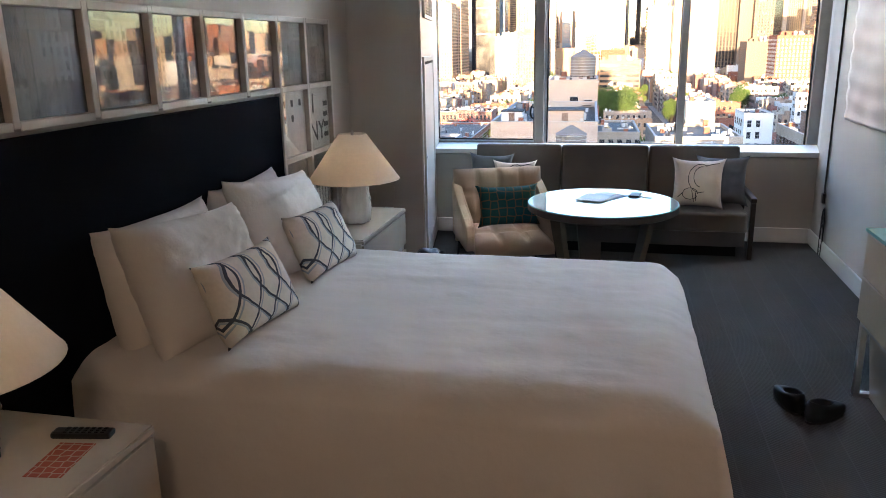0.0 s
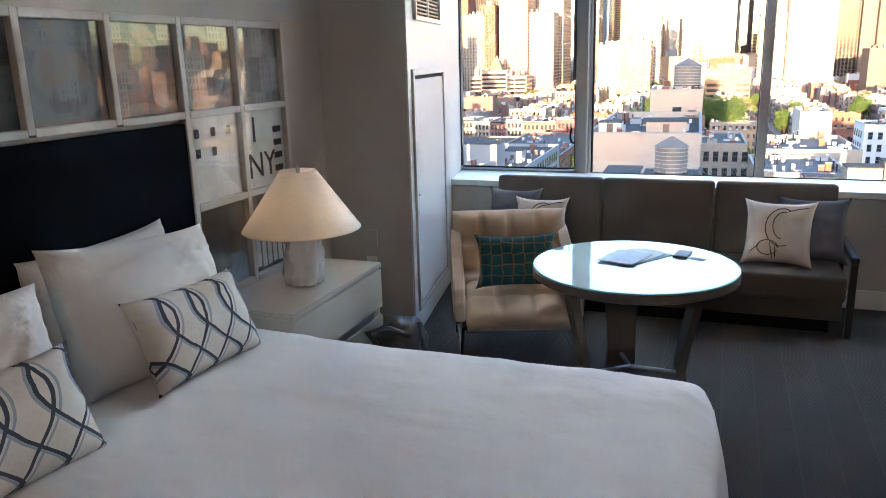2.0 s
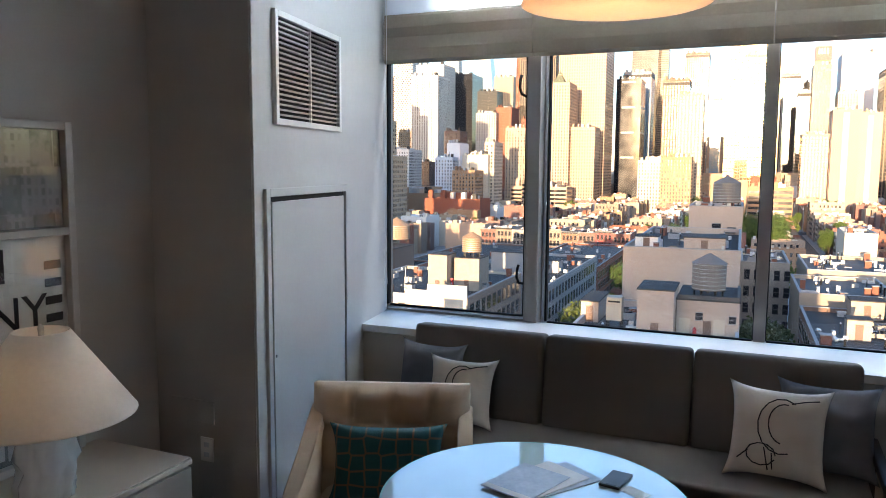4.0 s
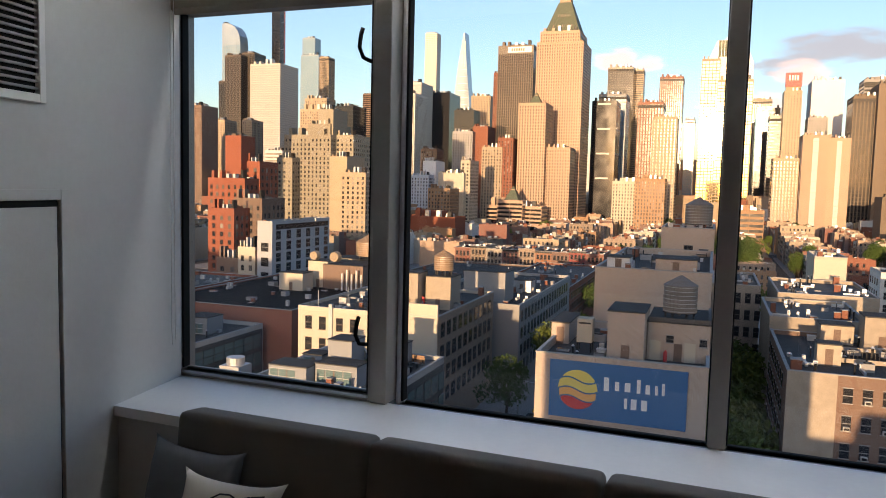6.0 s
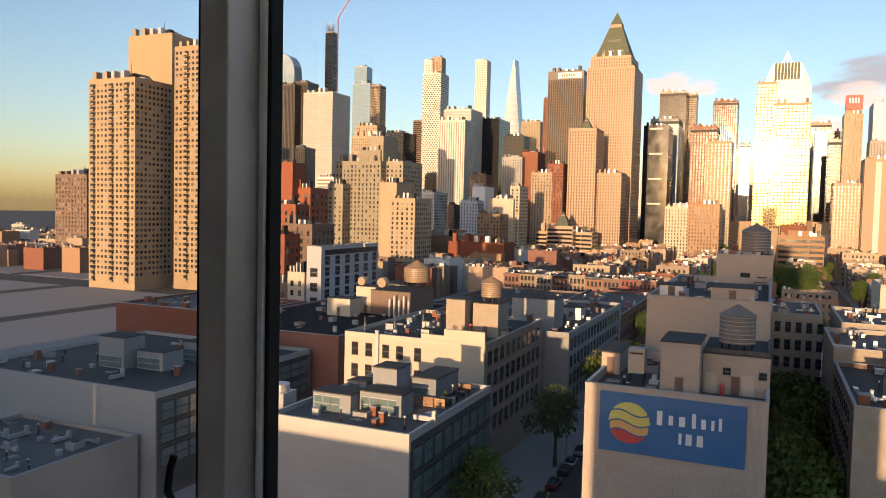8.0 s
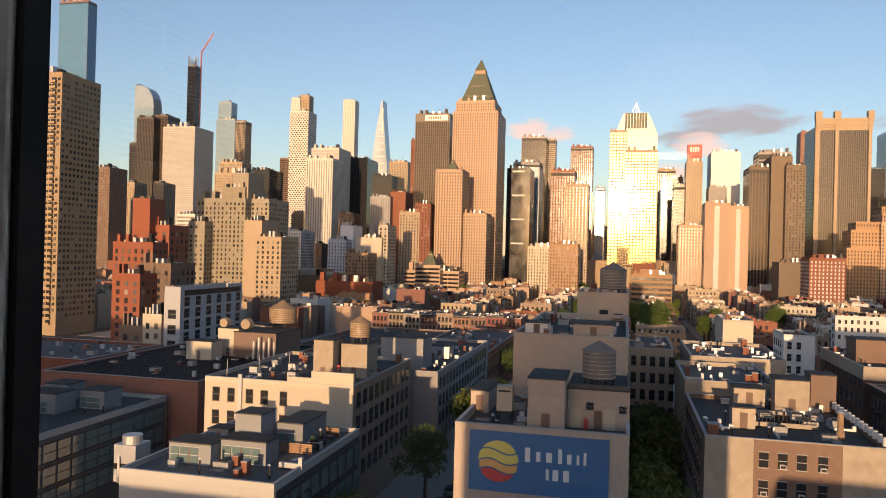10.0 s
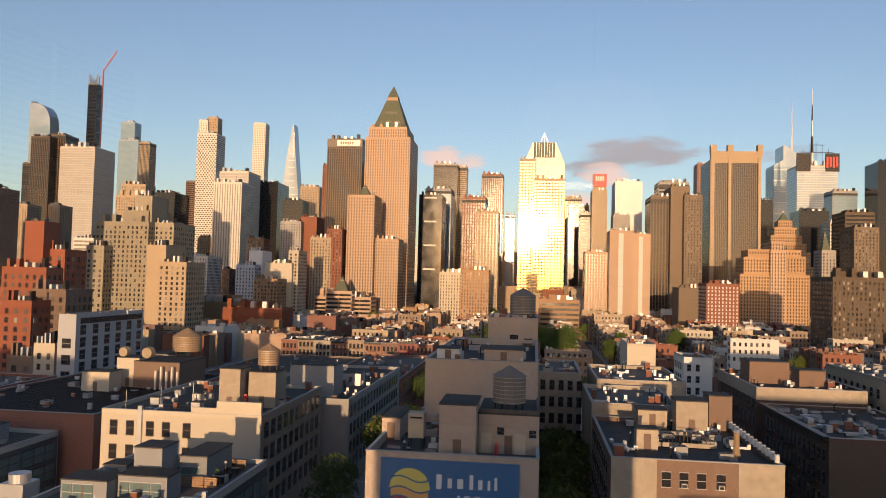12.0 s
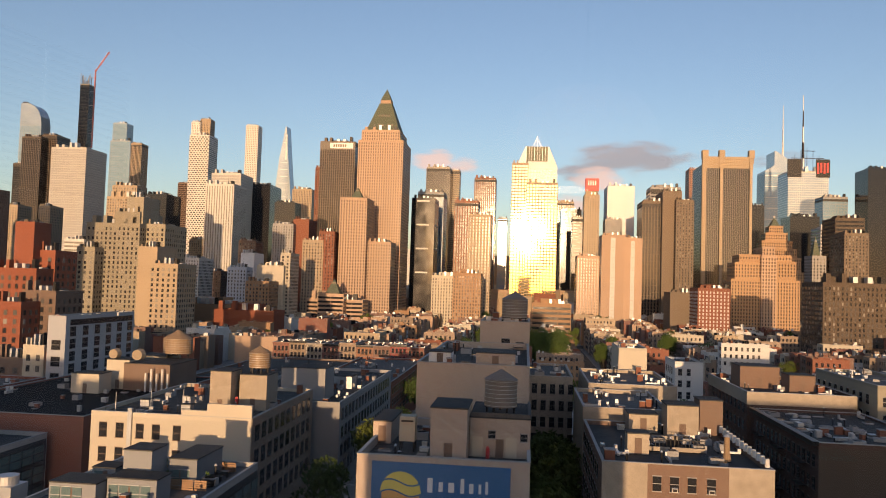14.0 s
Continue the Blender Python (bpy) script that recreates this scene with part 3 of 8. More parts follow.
def word(text, size, m, mat, parent, depth=0.001, name="lettering"):
    cu = bpy.data.curves.new(name, "FONT")
    cu.body, cu.size, cu.extrude = text, size, depth
    cu.align_x, cu.align_y = "CENTER", "CENTER"
    tmp = new(name, cu)
    me = bpy.data.meshes.new_from_object(tmp.evaluated_get(bpy.context.evaluated_depsgraph_get()))
    bpy.data.objects.remove(tmp)
    ob = new(name, me)
    me.materials.clear()
    me.materials.append(mat)
    ob.matrix_basis = m
    ob.parent = parent
    return ob


word("I", 0.2, pose(0.0115, 3.87, 1.45, 90, 0, 90), INK, pics)
word("NY", 0.2, pose(0.0115, 3.93, 1.25, 90, 0, 90), INK, pics)
bmx = bmesh.new()
for i in range(4):
    box(bmx, 0.0105, 4.06, 1.20 + i * 0.075, 0.012, 4.14, 1.235 + i * 0.075)
part("lettering", bmx, INK, pics)
bmx = bmesh.new()
for i, j in ((0, 0), (1, 0), (2, 0), (0, 1), (1, 1)):
    box(bmx, 0.0105, 3.36 + i * 0.13, 1.46 - j * 0.1, 0.012, 3.395 + i * 0.13, 1.505 - j * 0.1)
part("print_marks", bmx, INK, pics)
bmx = bmesh.new()
for i in range(6):
    z = 0.66 + random.random() * 0.02
    box(bmx, 0.0105, 3.80 + i * 0.055, z, 0.012, 3.84 + i * 0.055, z + 0.12 + 0.2 * random.random())
part("print_marks", bmx, PAPERW, pics)

# ---- bed ----
bed = thing("bed", "king bed neatly made with a smooth white duvet", "bed")
part("base", boxed(0.06, 1.16, 0.03, 2.42, 2.96, 0.28, bevel=0.02), DRESSERWOOD, bed)
bm = bmesh.new()
NX, NY = 120, 110
x0, x1, y0, y1 = 0.04, 2.525, 1.12, 3.13


def duvet_point(i, j):
    """A sheet that lies on the mattress and hangs over three sides."""
    u, v = i / NX, j / NY
    reach = 0.5
    s = -reach + v * (y1 - y0 + 2 * reach)
    r = u * (x1 - x0 + reach)
    x, dx = (x0 + r, 0.0) if r < x1 - x0 else (x1, r - (x1 - x0))
    y, dy = y0 + s, 0.0
    if s < 0:
        y, dy = y0, -s
    elif s > y1 - y0:
        y, dy = y1, s - (y1 - y0)
    d = max(dx, dy)
    ex = min(x - x0 + 0.3, x1 - x) if dx == 0 else 0
    ey = min(y - y0, y1 - y) if dy == 0 else 0
    e = max(min(ex, ey), 0)
    z = 0.637 - d
    soft = 0.2
    if d == 0 and e < soft:
        z -= 0.075 * (1 - e / soft) ** 2
    if d > 0:
        z -= 0.075
        out = 0.02 * math.sin(min(d / 0.25, 1) * math.pi / 2)
        fold = 0.014 * noise.noise(Vector((x * 3, y * 3, d))) * min(d / 0.2, 1)
        y += (-1 if s < 0 else 1 if s > y1 - y0 else 0) * (out + fold) * (dy > 0)
        x += (out + fold) * (dx > 0)
    w = 0.008 * noise.noise(Vector((x * 2.3, y * 7, 1))) + 0.010 * noise.noise(Vector((x * 1.2, y * 1.5, 4)))
    crease = 0.016 * max(0, noise.noise(Vector((x * 5 + y * 2, y * 16, 9))) - 0.15) + 0.012 * max(0, noise.noise(Vector((x * 14 - y * 3, y * 9, 3))) - 0.25) * max(0, min(1, (x - 1.2) / 0.6))
    far = max(0, (y - (y1 - 0.55)) / 0.55)
    x -= 0.06 * far ** 2.6 * max(0, (x - 1.6) / (x1 - 1.6)) ** 2
    x += 0.05 * min(max((0.55 - z) / 0.4, 0), 1) * max(0, (x - 2.0) / (x1 - 2.0))
    y -= 0.03 * max(0, (x - (x1 - 0.5)) / 0.5) ** 2 * max(0, (y - (y1 - 0.5)) / 0.5)
    return (x, y, max(z + w + crease, 0.06))


g = [[bm.verts.new(duvet_point(i, j)) for j in range(NY + 1)] for i in range(NX + 1)]
for i in range(NX):
    for j in range(NY):
        bm.faces.new((g[i][j], g[i + 1][j], g[i + 1][j + 1], g[i][j + 1]))
part("duvet", bm, LINEN, bed, "smooth white duvet hanging over the sides", True)


def pillow(name, w, h, t, loc, lean, yaw, mat, label, category, group="", seed=0, crease=0.012, roll=0):
    """A pillow whose face looks along +x after its yaw; lean tips it back."""
    ob = part(name, cushion(w, h, t, seed=seed, crease=crease, n=36 if crease > 0.02 else 20), mat, None, "", True)
    ob.matrix_basis = pose(*loc) @ pose(0, 0, 0, 0, 0, 90 + yaw) @ pose(0, 0, 0, -lean) @ pose(0, 0, 0, 0, roll)
    return tagged(ob, label, category, group)


PL = "plump white cotton bed pillow leaning on the dark headboard"
pillow("bed_pillow", 0.80, 0.58, 0.24, (0.16, 1.68, 0.85), 10, -3, PILLOW, PL, "pillow", "bed pillows", 1, 0.026)
pillow("bed_pillow", 0.82, 0.60, 0.27, (0.34, 1.66, 0.855), 22, -6, PILLOW, PL, "pillow", "bed pillows", 2, 0.034, 4)
pillow("bed_pillow", 0.80, 0.58, 0.24, (0.16, 2.56, 0.86), 10, 2, PILLOW, PL, "pillow", "bed pillows", 3, 0.026)
pillow("bed_pillow", 0.82, 0.60, 0.27, (0.33, 2.56, 0.875), 20, -5, PILLOW, PL, "pillow", "bed pillows", 4, 0.034, 5)
SP = "small white cushion printed with dark looping lines"
pillow("lumbar_cushion", 0.62, 0.38, 0.17, (0.57, 1.66, 0.80), 24, -4, LOOPS, SP, "cushion", "printed cushions", 5, 0.007, 2)
pillow("lumbar_cushion", 0.62, 0.38, 0.17, (0.55, 2.58, 0.80), 24, -3, LOOPS, SP, "cushion", "printed cushions", 6, 0.007, 2)


# ---- nightstands and lamps ----
def nightstand(y0, y1, depth):
    ns = thing("nightstand", "cream lacquered bedside cabinet with slot-handled drawers", "nightstand", "nightstands by the bed")
    part("body", boxed(0.012, y0 + 0.004, 0.06, depth - 0.022, y1 - 0.004, 0.585, bevel=0.004), LACQUER, ns)
    part("plinth", boxed(0.03, y0 + 0.03, 0.0, depth - 0.06, y1 - 0.03, 0.06), DARKMETAL, ns)
    part("top", boxed(0.008, y0, 0.587, depth, y1, 0.61, bevel=0.004), LACQUER, ns)
    part("top_glass", boxed(0.012, y0 + 0.004, 0.611, depth - 0.004, y1 - 0.004, 0.617, bevel=0.001, seg=1), LACQUER, ns)
    for z0, z1 in ((0.335, 0.575), (0.075, 0.285)):
        part("drawer", boxed(depth - 0.020, y0 + 0.006, z0, depth - 0.002, y1 - 0.006, z1, bevel=0.003), LACQUER, ns)
    part("handle_slot", boxed(depth - 0.020, y0 + 0.2, 0.287, depth - 0.006, y1 - 0.12, 0.333), STEEL, ns, "recessed steel handle slot")
    part("handle_gap", boxed(depth - 0.020, y0 + 0.006, 0.287, depth - 0.012, y0 + 0.198, 0.333), LACQUER, ns)
    soc = part("socket_plate", boxed(0.16, y0 - 0.002, 0.40, 0.40, y0 + 0.003, 0.47, bevel=0.001, seg=1), BLACK, ns, "black power socket plate")
    for i in range(3):
        part("socket", boxed(0.185 + i * 0.07, y0 - 0.004, 0.415, 0.225 + i * 0.07, y0 - 0.0022, 0.455), DARKMETAL, soc)
    return ns


nightstand(3.27, 4.30, 0.555)
nightstand(-0.28, 0.76, 0.655)


def table_lamp(x, y, z, body_mat, label):
    lamp = thing("table_lamp", label, "lamp", "bedside lamps", m=pose(x, y, z))
    part("base", lathe([(0.085, 0.0), (0.105, 0.012), (0.112, 0.06), (0.105, 0.11), (0.114, 0.16), (0.106, 0.21), (0.112, 0.26), (0.098, 0.30), (0.05, 0.315)], 40, crush=0.15), body_mat, lamp, "", True)
    part("neck", lathe([(0.014, 0.31), (0.014, 0.60)], 12), STEEL, lamp)
    bm = lathe([(0.325, 0.315), (0.322, 0.318), (0.10, 0.632), (0.098, 0.635), (0.096, 0.632), (0.318, 0.320)], 48)
    part("shade", bm, SHADE_ON, lamp, "wide conical off-white cloth shade", True)
    part("finial", lathe([(0.008, 0.60), (0.012, 0.645), (0.004, 0.66)], 10), STEEL, lamp)
    bulb = part("bulb", lathe([(0.012, 0.36), (0.03, 0.40), (0.032, 0.44), (0.012, 0.48)], 14), BULB if body_mat == LEATHER else BULB_LOW, lamp, "", True)
    return lamp


table_lamp(0.33, 3.78, 0.617, CERAMIC, "table lamp with crumpled white ceramic base and wide conical shade")
table_lamp(0.22, 0.43, 0.617, LEATHER, "lit table lamp with dark base and wide conical shade")

remote = thing("remote_control", "black television remote lying on the nightstand", "remote control", m=pose(0.47, 0.645, 0.617, 0, 0, 100))
part("body", boxed(-0.025, -0.10, 0.0, 0.025, 0.10, 0.022, bevel=0.009), BLACK, remote)
for i in range(3):
    for j in range(7):
        part("button", boxed(-0.017 + i * 0.013, -0.08 + j * 0.021, 0.0215, -0.009 + i * 0.013, -0.068 + j * 0.021, 0.0245), DARKMETAL, remote)
card = thing("menu_card", "small red printed card lying on the nightstand", "card", m=pose(0.50, 0.50, 0.6172, 0, 0, 8))
part("sheet", boxed(-0.06, -0.10, 0.0, 0.06, 0.10, 0.002), REDCARD, card)

# wall plates
plate = thing("wall_plate", "wide blank wall plate painted as the wall", "wall plate")
part("plate", boxed(0.09, 4.672, 0.61, 0.355, 4.679, 0.725, bevel=0.002), WALL, plate)
soc = thing("wall_socket", "small white wall socket", "socket")
part("plate", boxed(0.27, 4.671, 0.42, 0.345, 4.679, 0.54, bevel=0.002), WHITE, soc)
for z in (0.455, 0.505):
    part("outlet", boxed(0.292, 4.669, z - 0.012, 0.323, 4.6708, z + 0.012), ALU_PALE, soc)

# ---- black bag on the floor ----
bag = thing("backpack", "slumped black backpack on the carpet", "bag", m=pose(0.77, 4.08, 0, 0, 0, 20) @ Matrix.Diagonal((1.15, 1.1, 0.98, 1)))
bm = bmesh.new()
bmesh.ops.create_icosphere(bm, subdivisions=4, radius=1)
for v in bm.verts:
    n1 = noise.noise(v.co * 1.6) * 0.16 + noise.noise(v.co * 4) * 0.07
    v.co = Vector((v.co.x * 0.15, v.co.y * 0.20, max(v.co.z, -0.85) * 0.20)) * (1 + n1)
    v.co.z += 0.165
    v.co.z = max(v.co.z, 0.0)
part("body", bm, LEATHER, bag, "", True)
part("strap", tube([(-0.09, -0.12, 0.2), (-0.16, -0.16, 0.34), (-0.05, -0.18, 0.37), (0.05, -0.14, 0.3)], 0.014, 8), LEATHER, bag, "", True)
part("strap", tube([(0.08, 0.05, 0.3), (0.10, -0.10, 0.36), (0.13, -0.22, 0.2), (0.14, -0.2, 0.06)], 0.014, 8), LEATHER, bag, "", True)

# ---- sofa ----
sofa = thing("sofa", "grey-brown wool three-cushion sofa with slim dark wood arms", "sofa")
part("base", boxed(0.80, 5.45, 0.10, 3.26, 6.05, 0.235, bevel=0.012), SOFA, sofa)
part("plinth", boxed(0.86, 5.52, 0.0, 3.20, 6.0, 0.098), RUBBER, sofa)
part("seat_cushion", boxed(0.80, 5.40, 0.24, 3.27, 5.96, 0.405, bevel=0.03, seg=4), SOFA, sofa, "", True)
for a, b in ((0.82, 1.632), (1.640, 2.440), (2.448, 3.24)):
    bm = boxed(a, -0.075, 0.0, b, 0.075, 0.525, bevel=0.035, seg=4)
    bmesh.ops.transform(bm, matrix=pose(0, 5.965, 0.385, -7), verts=bm.verts)
    part("back_cushion", bm, SOFA, sofa, "", True)
for x in (3.275, 0.745):
    arm = part("arm", boxed(x, 5.40, 0.50, x + 0.05, 6.03, 0.545, bevel=0.014), DARKWOOD, sofa, "slim dark wooden arm")
    part("leg", boxed(x + 0.004, 5.405, 0.0, x + 0.046, 5.45, 0.502, bevel=0.008), DARKWOOD, arm)
    part("leg", boxed(x + 0.004, 5.98, 0.0, x + 0.046, 6.025, 0.502, bevel=0.008), DARKWOOD, arm)


def strokes(parent, lines, w, h, t):
    """Thin ink strokes on the front of a cushion, from curves in its face."""
    for pts in lines:
        dense = []
        for (a, b) in zip(pts, pts[1:]):
            for q in range(6):
                f = q / 6
                dense.append((a[0] + (b[0] - a[0]) * f, a[1] + (b[1] - a[1]) * f))
        dense.append(pts[-1])
        co = []
        for u, v in dense:
            puff = ((1 - u ** 4) * (1 - v ** 4)) ** 0.55
            co.append((u * w / 2, -t / 2 * puff - 0.006, v * h / 2))
        part("print_line", tube(co, 0.0032, 5), INK, parent)


def arc(cx, cy, rx, ry, a0, a1, n=10):
    return [(cx + rx * math.cos(radians(a0 + (a1 - a0) * i / n)), cy + ry * math.sin(radians(a0 + (a1 - a0) * i / n))) for i in range(n + 1)]


BIRD = [arc(0.1, 0.15, 0.45, 0.55, 60, 290), arc(0.15, 0.2, 0.3, 0.4, 80, 260), [(0.25, 0.62), (0.5, 0.7), (0.75, 0.75)], arc(-0.25, -0.45, 0.28, 0.22, 0, 340), [(-0.5, -0.4), (-0.7, -0.6)], [(-0.2, -0.3), (-0.1, -0.75)], [(-0.05, -0.4), (-0.02, -0.72)]]
cush = [("sofa_cushion", 0.44, 0.44, 0.14, (0.98, 5.83, 0.625), 16, -94, GREYCUSH, "plain grey wool square cushion on the sofa", 11),
        ("sofa_cushion", 0.42, 0.40, 0.13, (1.22, 5.72, 0.60), 20, -88, BIRDCLOTH, "ivory cushion with thin black line drawing", 12),
        ("sofa_cushion", 0.46, 0.46, 0.14, (3.08, 5.80, 0.625), 15, -92, GREYCUSH, "plain grey wool square cushion on the sofa", 13),
        ("sofa_cushion", 0.46, 0.46, 0.14, (2.86, 5.66, 0.62), 18, -96, BIRDCLOTH, "ivory cushion with thin black line drawing", 14)]
for nm, w, h, t, loc, lean, yaw, mat, lab, seed in cush:
    ob = pillow(nm, w, h, t, loc, lean, yaw, mat, lab, "cushion", "sofa cushions", seed, 0.006)
    if mat == BIRDCLOTH:
        strokes(ob, BIRD, w, h, t)

# ---- armchair ----
chair = thing("armchair", "beige button-tufted armchair with thin dark legs", "armchair", m=pose(1.30, 4.64, 0, 0, 0, 21))


def tufted(bm_w, bm_h, t, nu, nv, depth):
    """A padded slab in the xy plane with rows of soft square tufts on its top."""
    bm = bmesh.new()
    n, m2 = nu * 8, nv * 8
    top = []
    for i in range(n + 1):
        row = []
        for j in range(m2 + 1):
            u, v = i / n, j / m2
            q = abs(math.sin(math.pi * u * nu)) * abs(math.sin(math.pi * v * nv))
            rim = min(1, min(u, 1 - u) * 12, min(v, 1 - v) * 12) ** 0.5
            row.append(bm.verts.new(((u - 0.5) * bm_w, (v - 0.5) * bm_h, t * (0.55 + 0.45 * rim) - depth * (1 - q ** 0.35) * rim)))
        top.append(row)
    for i in range(n):
        for j in range(m2):
            bm.faces.new((top[i][j], top[i + 1][j], top[i + 1][j + 1], top[i][j + 1]))
    ring = [top[i][0] for i in range(n + 1)] + [top[n][j] for j in range(1, m2 + 1)] + [top[i][m2] for i in range(n - 1, -1, -1)] + [top[0][j] for j in range(m2 - 1, 0, -1)]
    low = [bm.verts.new((v.co.x, v.co.y, 0)) for v in ring]
    for i in range(len(ring)):
        k2 = (i + 1) % len(ring)
        bm.faces.new((ring[i], ring[k2], low[k2], low[i]))
    bm.faces.new(low)
    return bm


bm = tufted(0.62, 0.60, 0.135, 3, 2, 0.035)
bmesh.ops.transform(bm, matrix=pose(0, -0.04, 0.27, 3), verts=bm.verts)
part("seat", bm, CHAIRCLOTH, chair, "", True)
bm = tufted(0.74, 0.60, 0.14, 4, 3, 0.055)
bmesh.ops.transform(bm, matrix=pose(0, 0.36, 0.535, 80), verts=bm.verts)
part("backrest", bm, CHAIRCLOTH, chair, "button-tufted backrest", True)
for s in (-1, 1):
    bm = bmesh.new()
    prof = [(-0.30, 0.30), (-0.33, 0.42), (-0.30, 0.50), (-0.20, 0.54), (0.05, 0.60), (0.28, 0.72), (0.36, 0.74), (0.36, 0.30)]
    a = [bm.verts.new((s * 0.315, y, z)) for y, z in prof]
    b = [bm.verts.new((s * 0.385, y, z)) for y, z in prof]
    for i in range(len(prof)):
        j = (i + 1) % len(prof)
        bm.faces.new((a[i], a[j], b[j], b[i]))
    bm.faces.new(a)
    bm.faces.new(b)
    bmesh.ops.bevel(bm, geom=list(bm.edges), offset=0.016, segments=2, profile=0.6, affect="EDGES")
    part("armrest", bm, CHAIRCLOTH, chair, "", True)
    for y in (-0.31, 0.33):
        part("leg", tube([(s * 0.33, y, 0.27), (s * 0.35, y * 1.05, 0.0)], 0.011, 8), DARKMETAL, chair)
part("frame", boxed(-0.34, -0.32, 0.255, 0.34, 0.34, 0.275, bevel=0.004), DARKMETAL, chair)
part("stretcher", tube([(-0.345, -0.32, 0.06), (-0.345, 0.34, 0.06)], 0.008, 6), DARKMETAL, chair)
part("stretcher", tube([(0.345, -0.32, 0.06), (0.345, 0.34, 0.06)], 0.008, 6), DARKMETAL, chair)
pillow("chair_cushion", 0.52, 0.34, 0.13, (1.31, 4.66, 0.585), 16, -68, TEAL, "teal cushion woven with brown diamonds", "cushion", "", 21, 0.005)

# ---- round table ----
TX, TY, TR = 2.06, 4.34, 0.55
table = thing("round_table", "round glass-topped table on three curved grey wood legs", "table", m=pose(TX, TY, 0))
part("tabletop", lathe([(TR - 0.03, 0.635), (TR, 0.650), (TR, 0.688), (TR - 0.004, 0.692)], 72), TABLEWOOD, table)
part("glass_edge", lathe([(TR - 0.004, 0.6925), (TR - 0.002, 0.694), (TR - 0.004, 0.700)], 72), GLASSEDGE, table, "green glass edge")
part("glass_top", lathe([(TR - 0.012, 0.7005), (TR - 0.012, 0.7012)], 72), TABLEGLASS, table, "glass top with a pale window reflection in its colour")
for k in range(3):
    a = radians((12, 205, 108)[k])
    bm = bmesh.new()
    prof = [(0.36, 0.635, 0.11), (0.33, 0.45, 0.10), (0.29, 0.25, 0.085), (0.27, 0.1, 0.08), (0.29, 0.0, 0.085)]
    lo, hi = [], []
    for r, z, w in prof:
        lo.append([bm.verts.new((r - 0.02, -w, z)), bm.verts.new((r - 0.02, w, z))])
        hi.append([bm.verts.new((r + 0.02, -w, z)), bm.verts.new((r + 0.02, w, z))])
    for i in range(len(prof) - 1):
        bm.faces.new((lo[i][0], lo[i][1], lo[i + 1][1], lo[i + 1][0]))
        bm.faces.new((hi[i][0], hi[i][1], hi[i + 1][1], hi[i + 1][0]))
        bm.faces.new((lo[i][0], hi[i][0], hi[i + 1][0], lo[i + 1][0]))
        bm.faces.new((lo[i][1], hi[i][1], hi[i + 1][1], lo[i + 1][1]))
    bm.faces.new((*lo[0], *hi[0][::-1]))
    bm.faces.new((*lo[-1], *hi[-1][::-1]))
    bmesh.ops.rotate(bm, matrix=Matrix.Rotation(a, 3, "Z"), verts=bm.verts, cent=(0, 0, 0))
    part("leg", bm, TABLEWOOD, table, "broad curved grey oak leg")
    part("brace", tube([(0, 0, 0.10), (0.14 * math.cos(a), 0.14 * math.sin(a), 0.085), (0.27 * math.cos(a), 0.27 * math.sin(a), 0.07)], 0.012, 8), STEEL, table, "steel brace", True)

for i, (x, y, rz, mat) in enumerate(((2.00, 4.44, -18, PAPER), (2.05, 4.50, -28, PAPERW), (2.09, 4.53, -34, PAPER))):
    mg = thing("magazine", "glossy blue-grey magazine lying on the table", "magazine", "magazines on the table", m=pose(x, y, 0.7015 + 0.004 * (2 - i), 0, 0, rz))
    part("cover", boxed(-0.105, -0.14, 0.0, 0.105, 0.14, 0.0035, bevel=0.001, seg=1), mat, mg)
    if mat == PAPER:
        part("margin", boxed(-0.10, -0.135, 0.0036, 0.10, -0.105, 0.0038), PAPERW, mg)
phone = thing("mobile_phone", "dark mobile phone lying on the table", "phone", m=pose(2.30, 4.60, 0.7015, 0, 0, -10))
part("body", boxed(-0.04, -0.075, 0.0, 0.04, 0.075, 0.012, bevel=0.005), BLACK, phone)
part("screen", boxed(-0.035, -0.066, 0.0121, 0.035, 0.066, 0.0128), DARKMETAL, phone)
note = thing("key_card", "pale paper key card beside the phone", "card", m=pose(2.38, 4.53, 0.7013, 0, 0, 60))
part("sheet", boxed(-0.03, -0.05, 0.0, 0.03, 0.05, 0.001), PAPERW, note)

# ---- pendant lamp over the table ----
pend = thing("pendant_lamp", "large lit domed pendant lamp hanging from the ceiling", "lamp", m=pose(2.28, 4.42, 2.40))
part("shade", lathe([(0.31, 0.0), (0.308, 0.004), (0.27, 0.12), (0.20, 0.20), (0.05, 0.25), (0.045, 0.247), (0.195, 0.193), (0.262, 0.115), (0.303, 0.004)], 48), SHADE_ON, pend, "", True)
part("diffuser", lathe([(0.30, 0.010), (0.30, 0.016)], 48), glow("pendant_diffuser", (1.0, 0.66, 0.36), 0.9), pend, "softly glowing diffuser")
part("cord", tube([(0, 0, 0.24), (0, 0, 0.79)], 0.004, 6), BLACK, pend)

# ---- ceiling light of the entrance, behind the walk's start ----
dome = thing("ceiling_light", "round flush ceiling light near the room entrance", "lamp", m=pose(2.3, -2.4, CEIL_Z - 0.09))
part("rim", lathe([(0.30, 0.0), (0.32, 0.02), (0.32, 0.088)], 40), WHITE, dome)
part("diffuser", lathe([(0.28, -0.03), (0.297, 0.0), (0.297, 0.01)], 40), glow("entrance_diffuser", (1.0, 0.68, 0.46), 2.9), dome, "glowing diffuser")

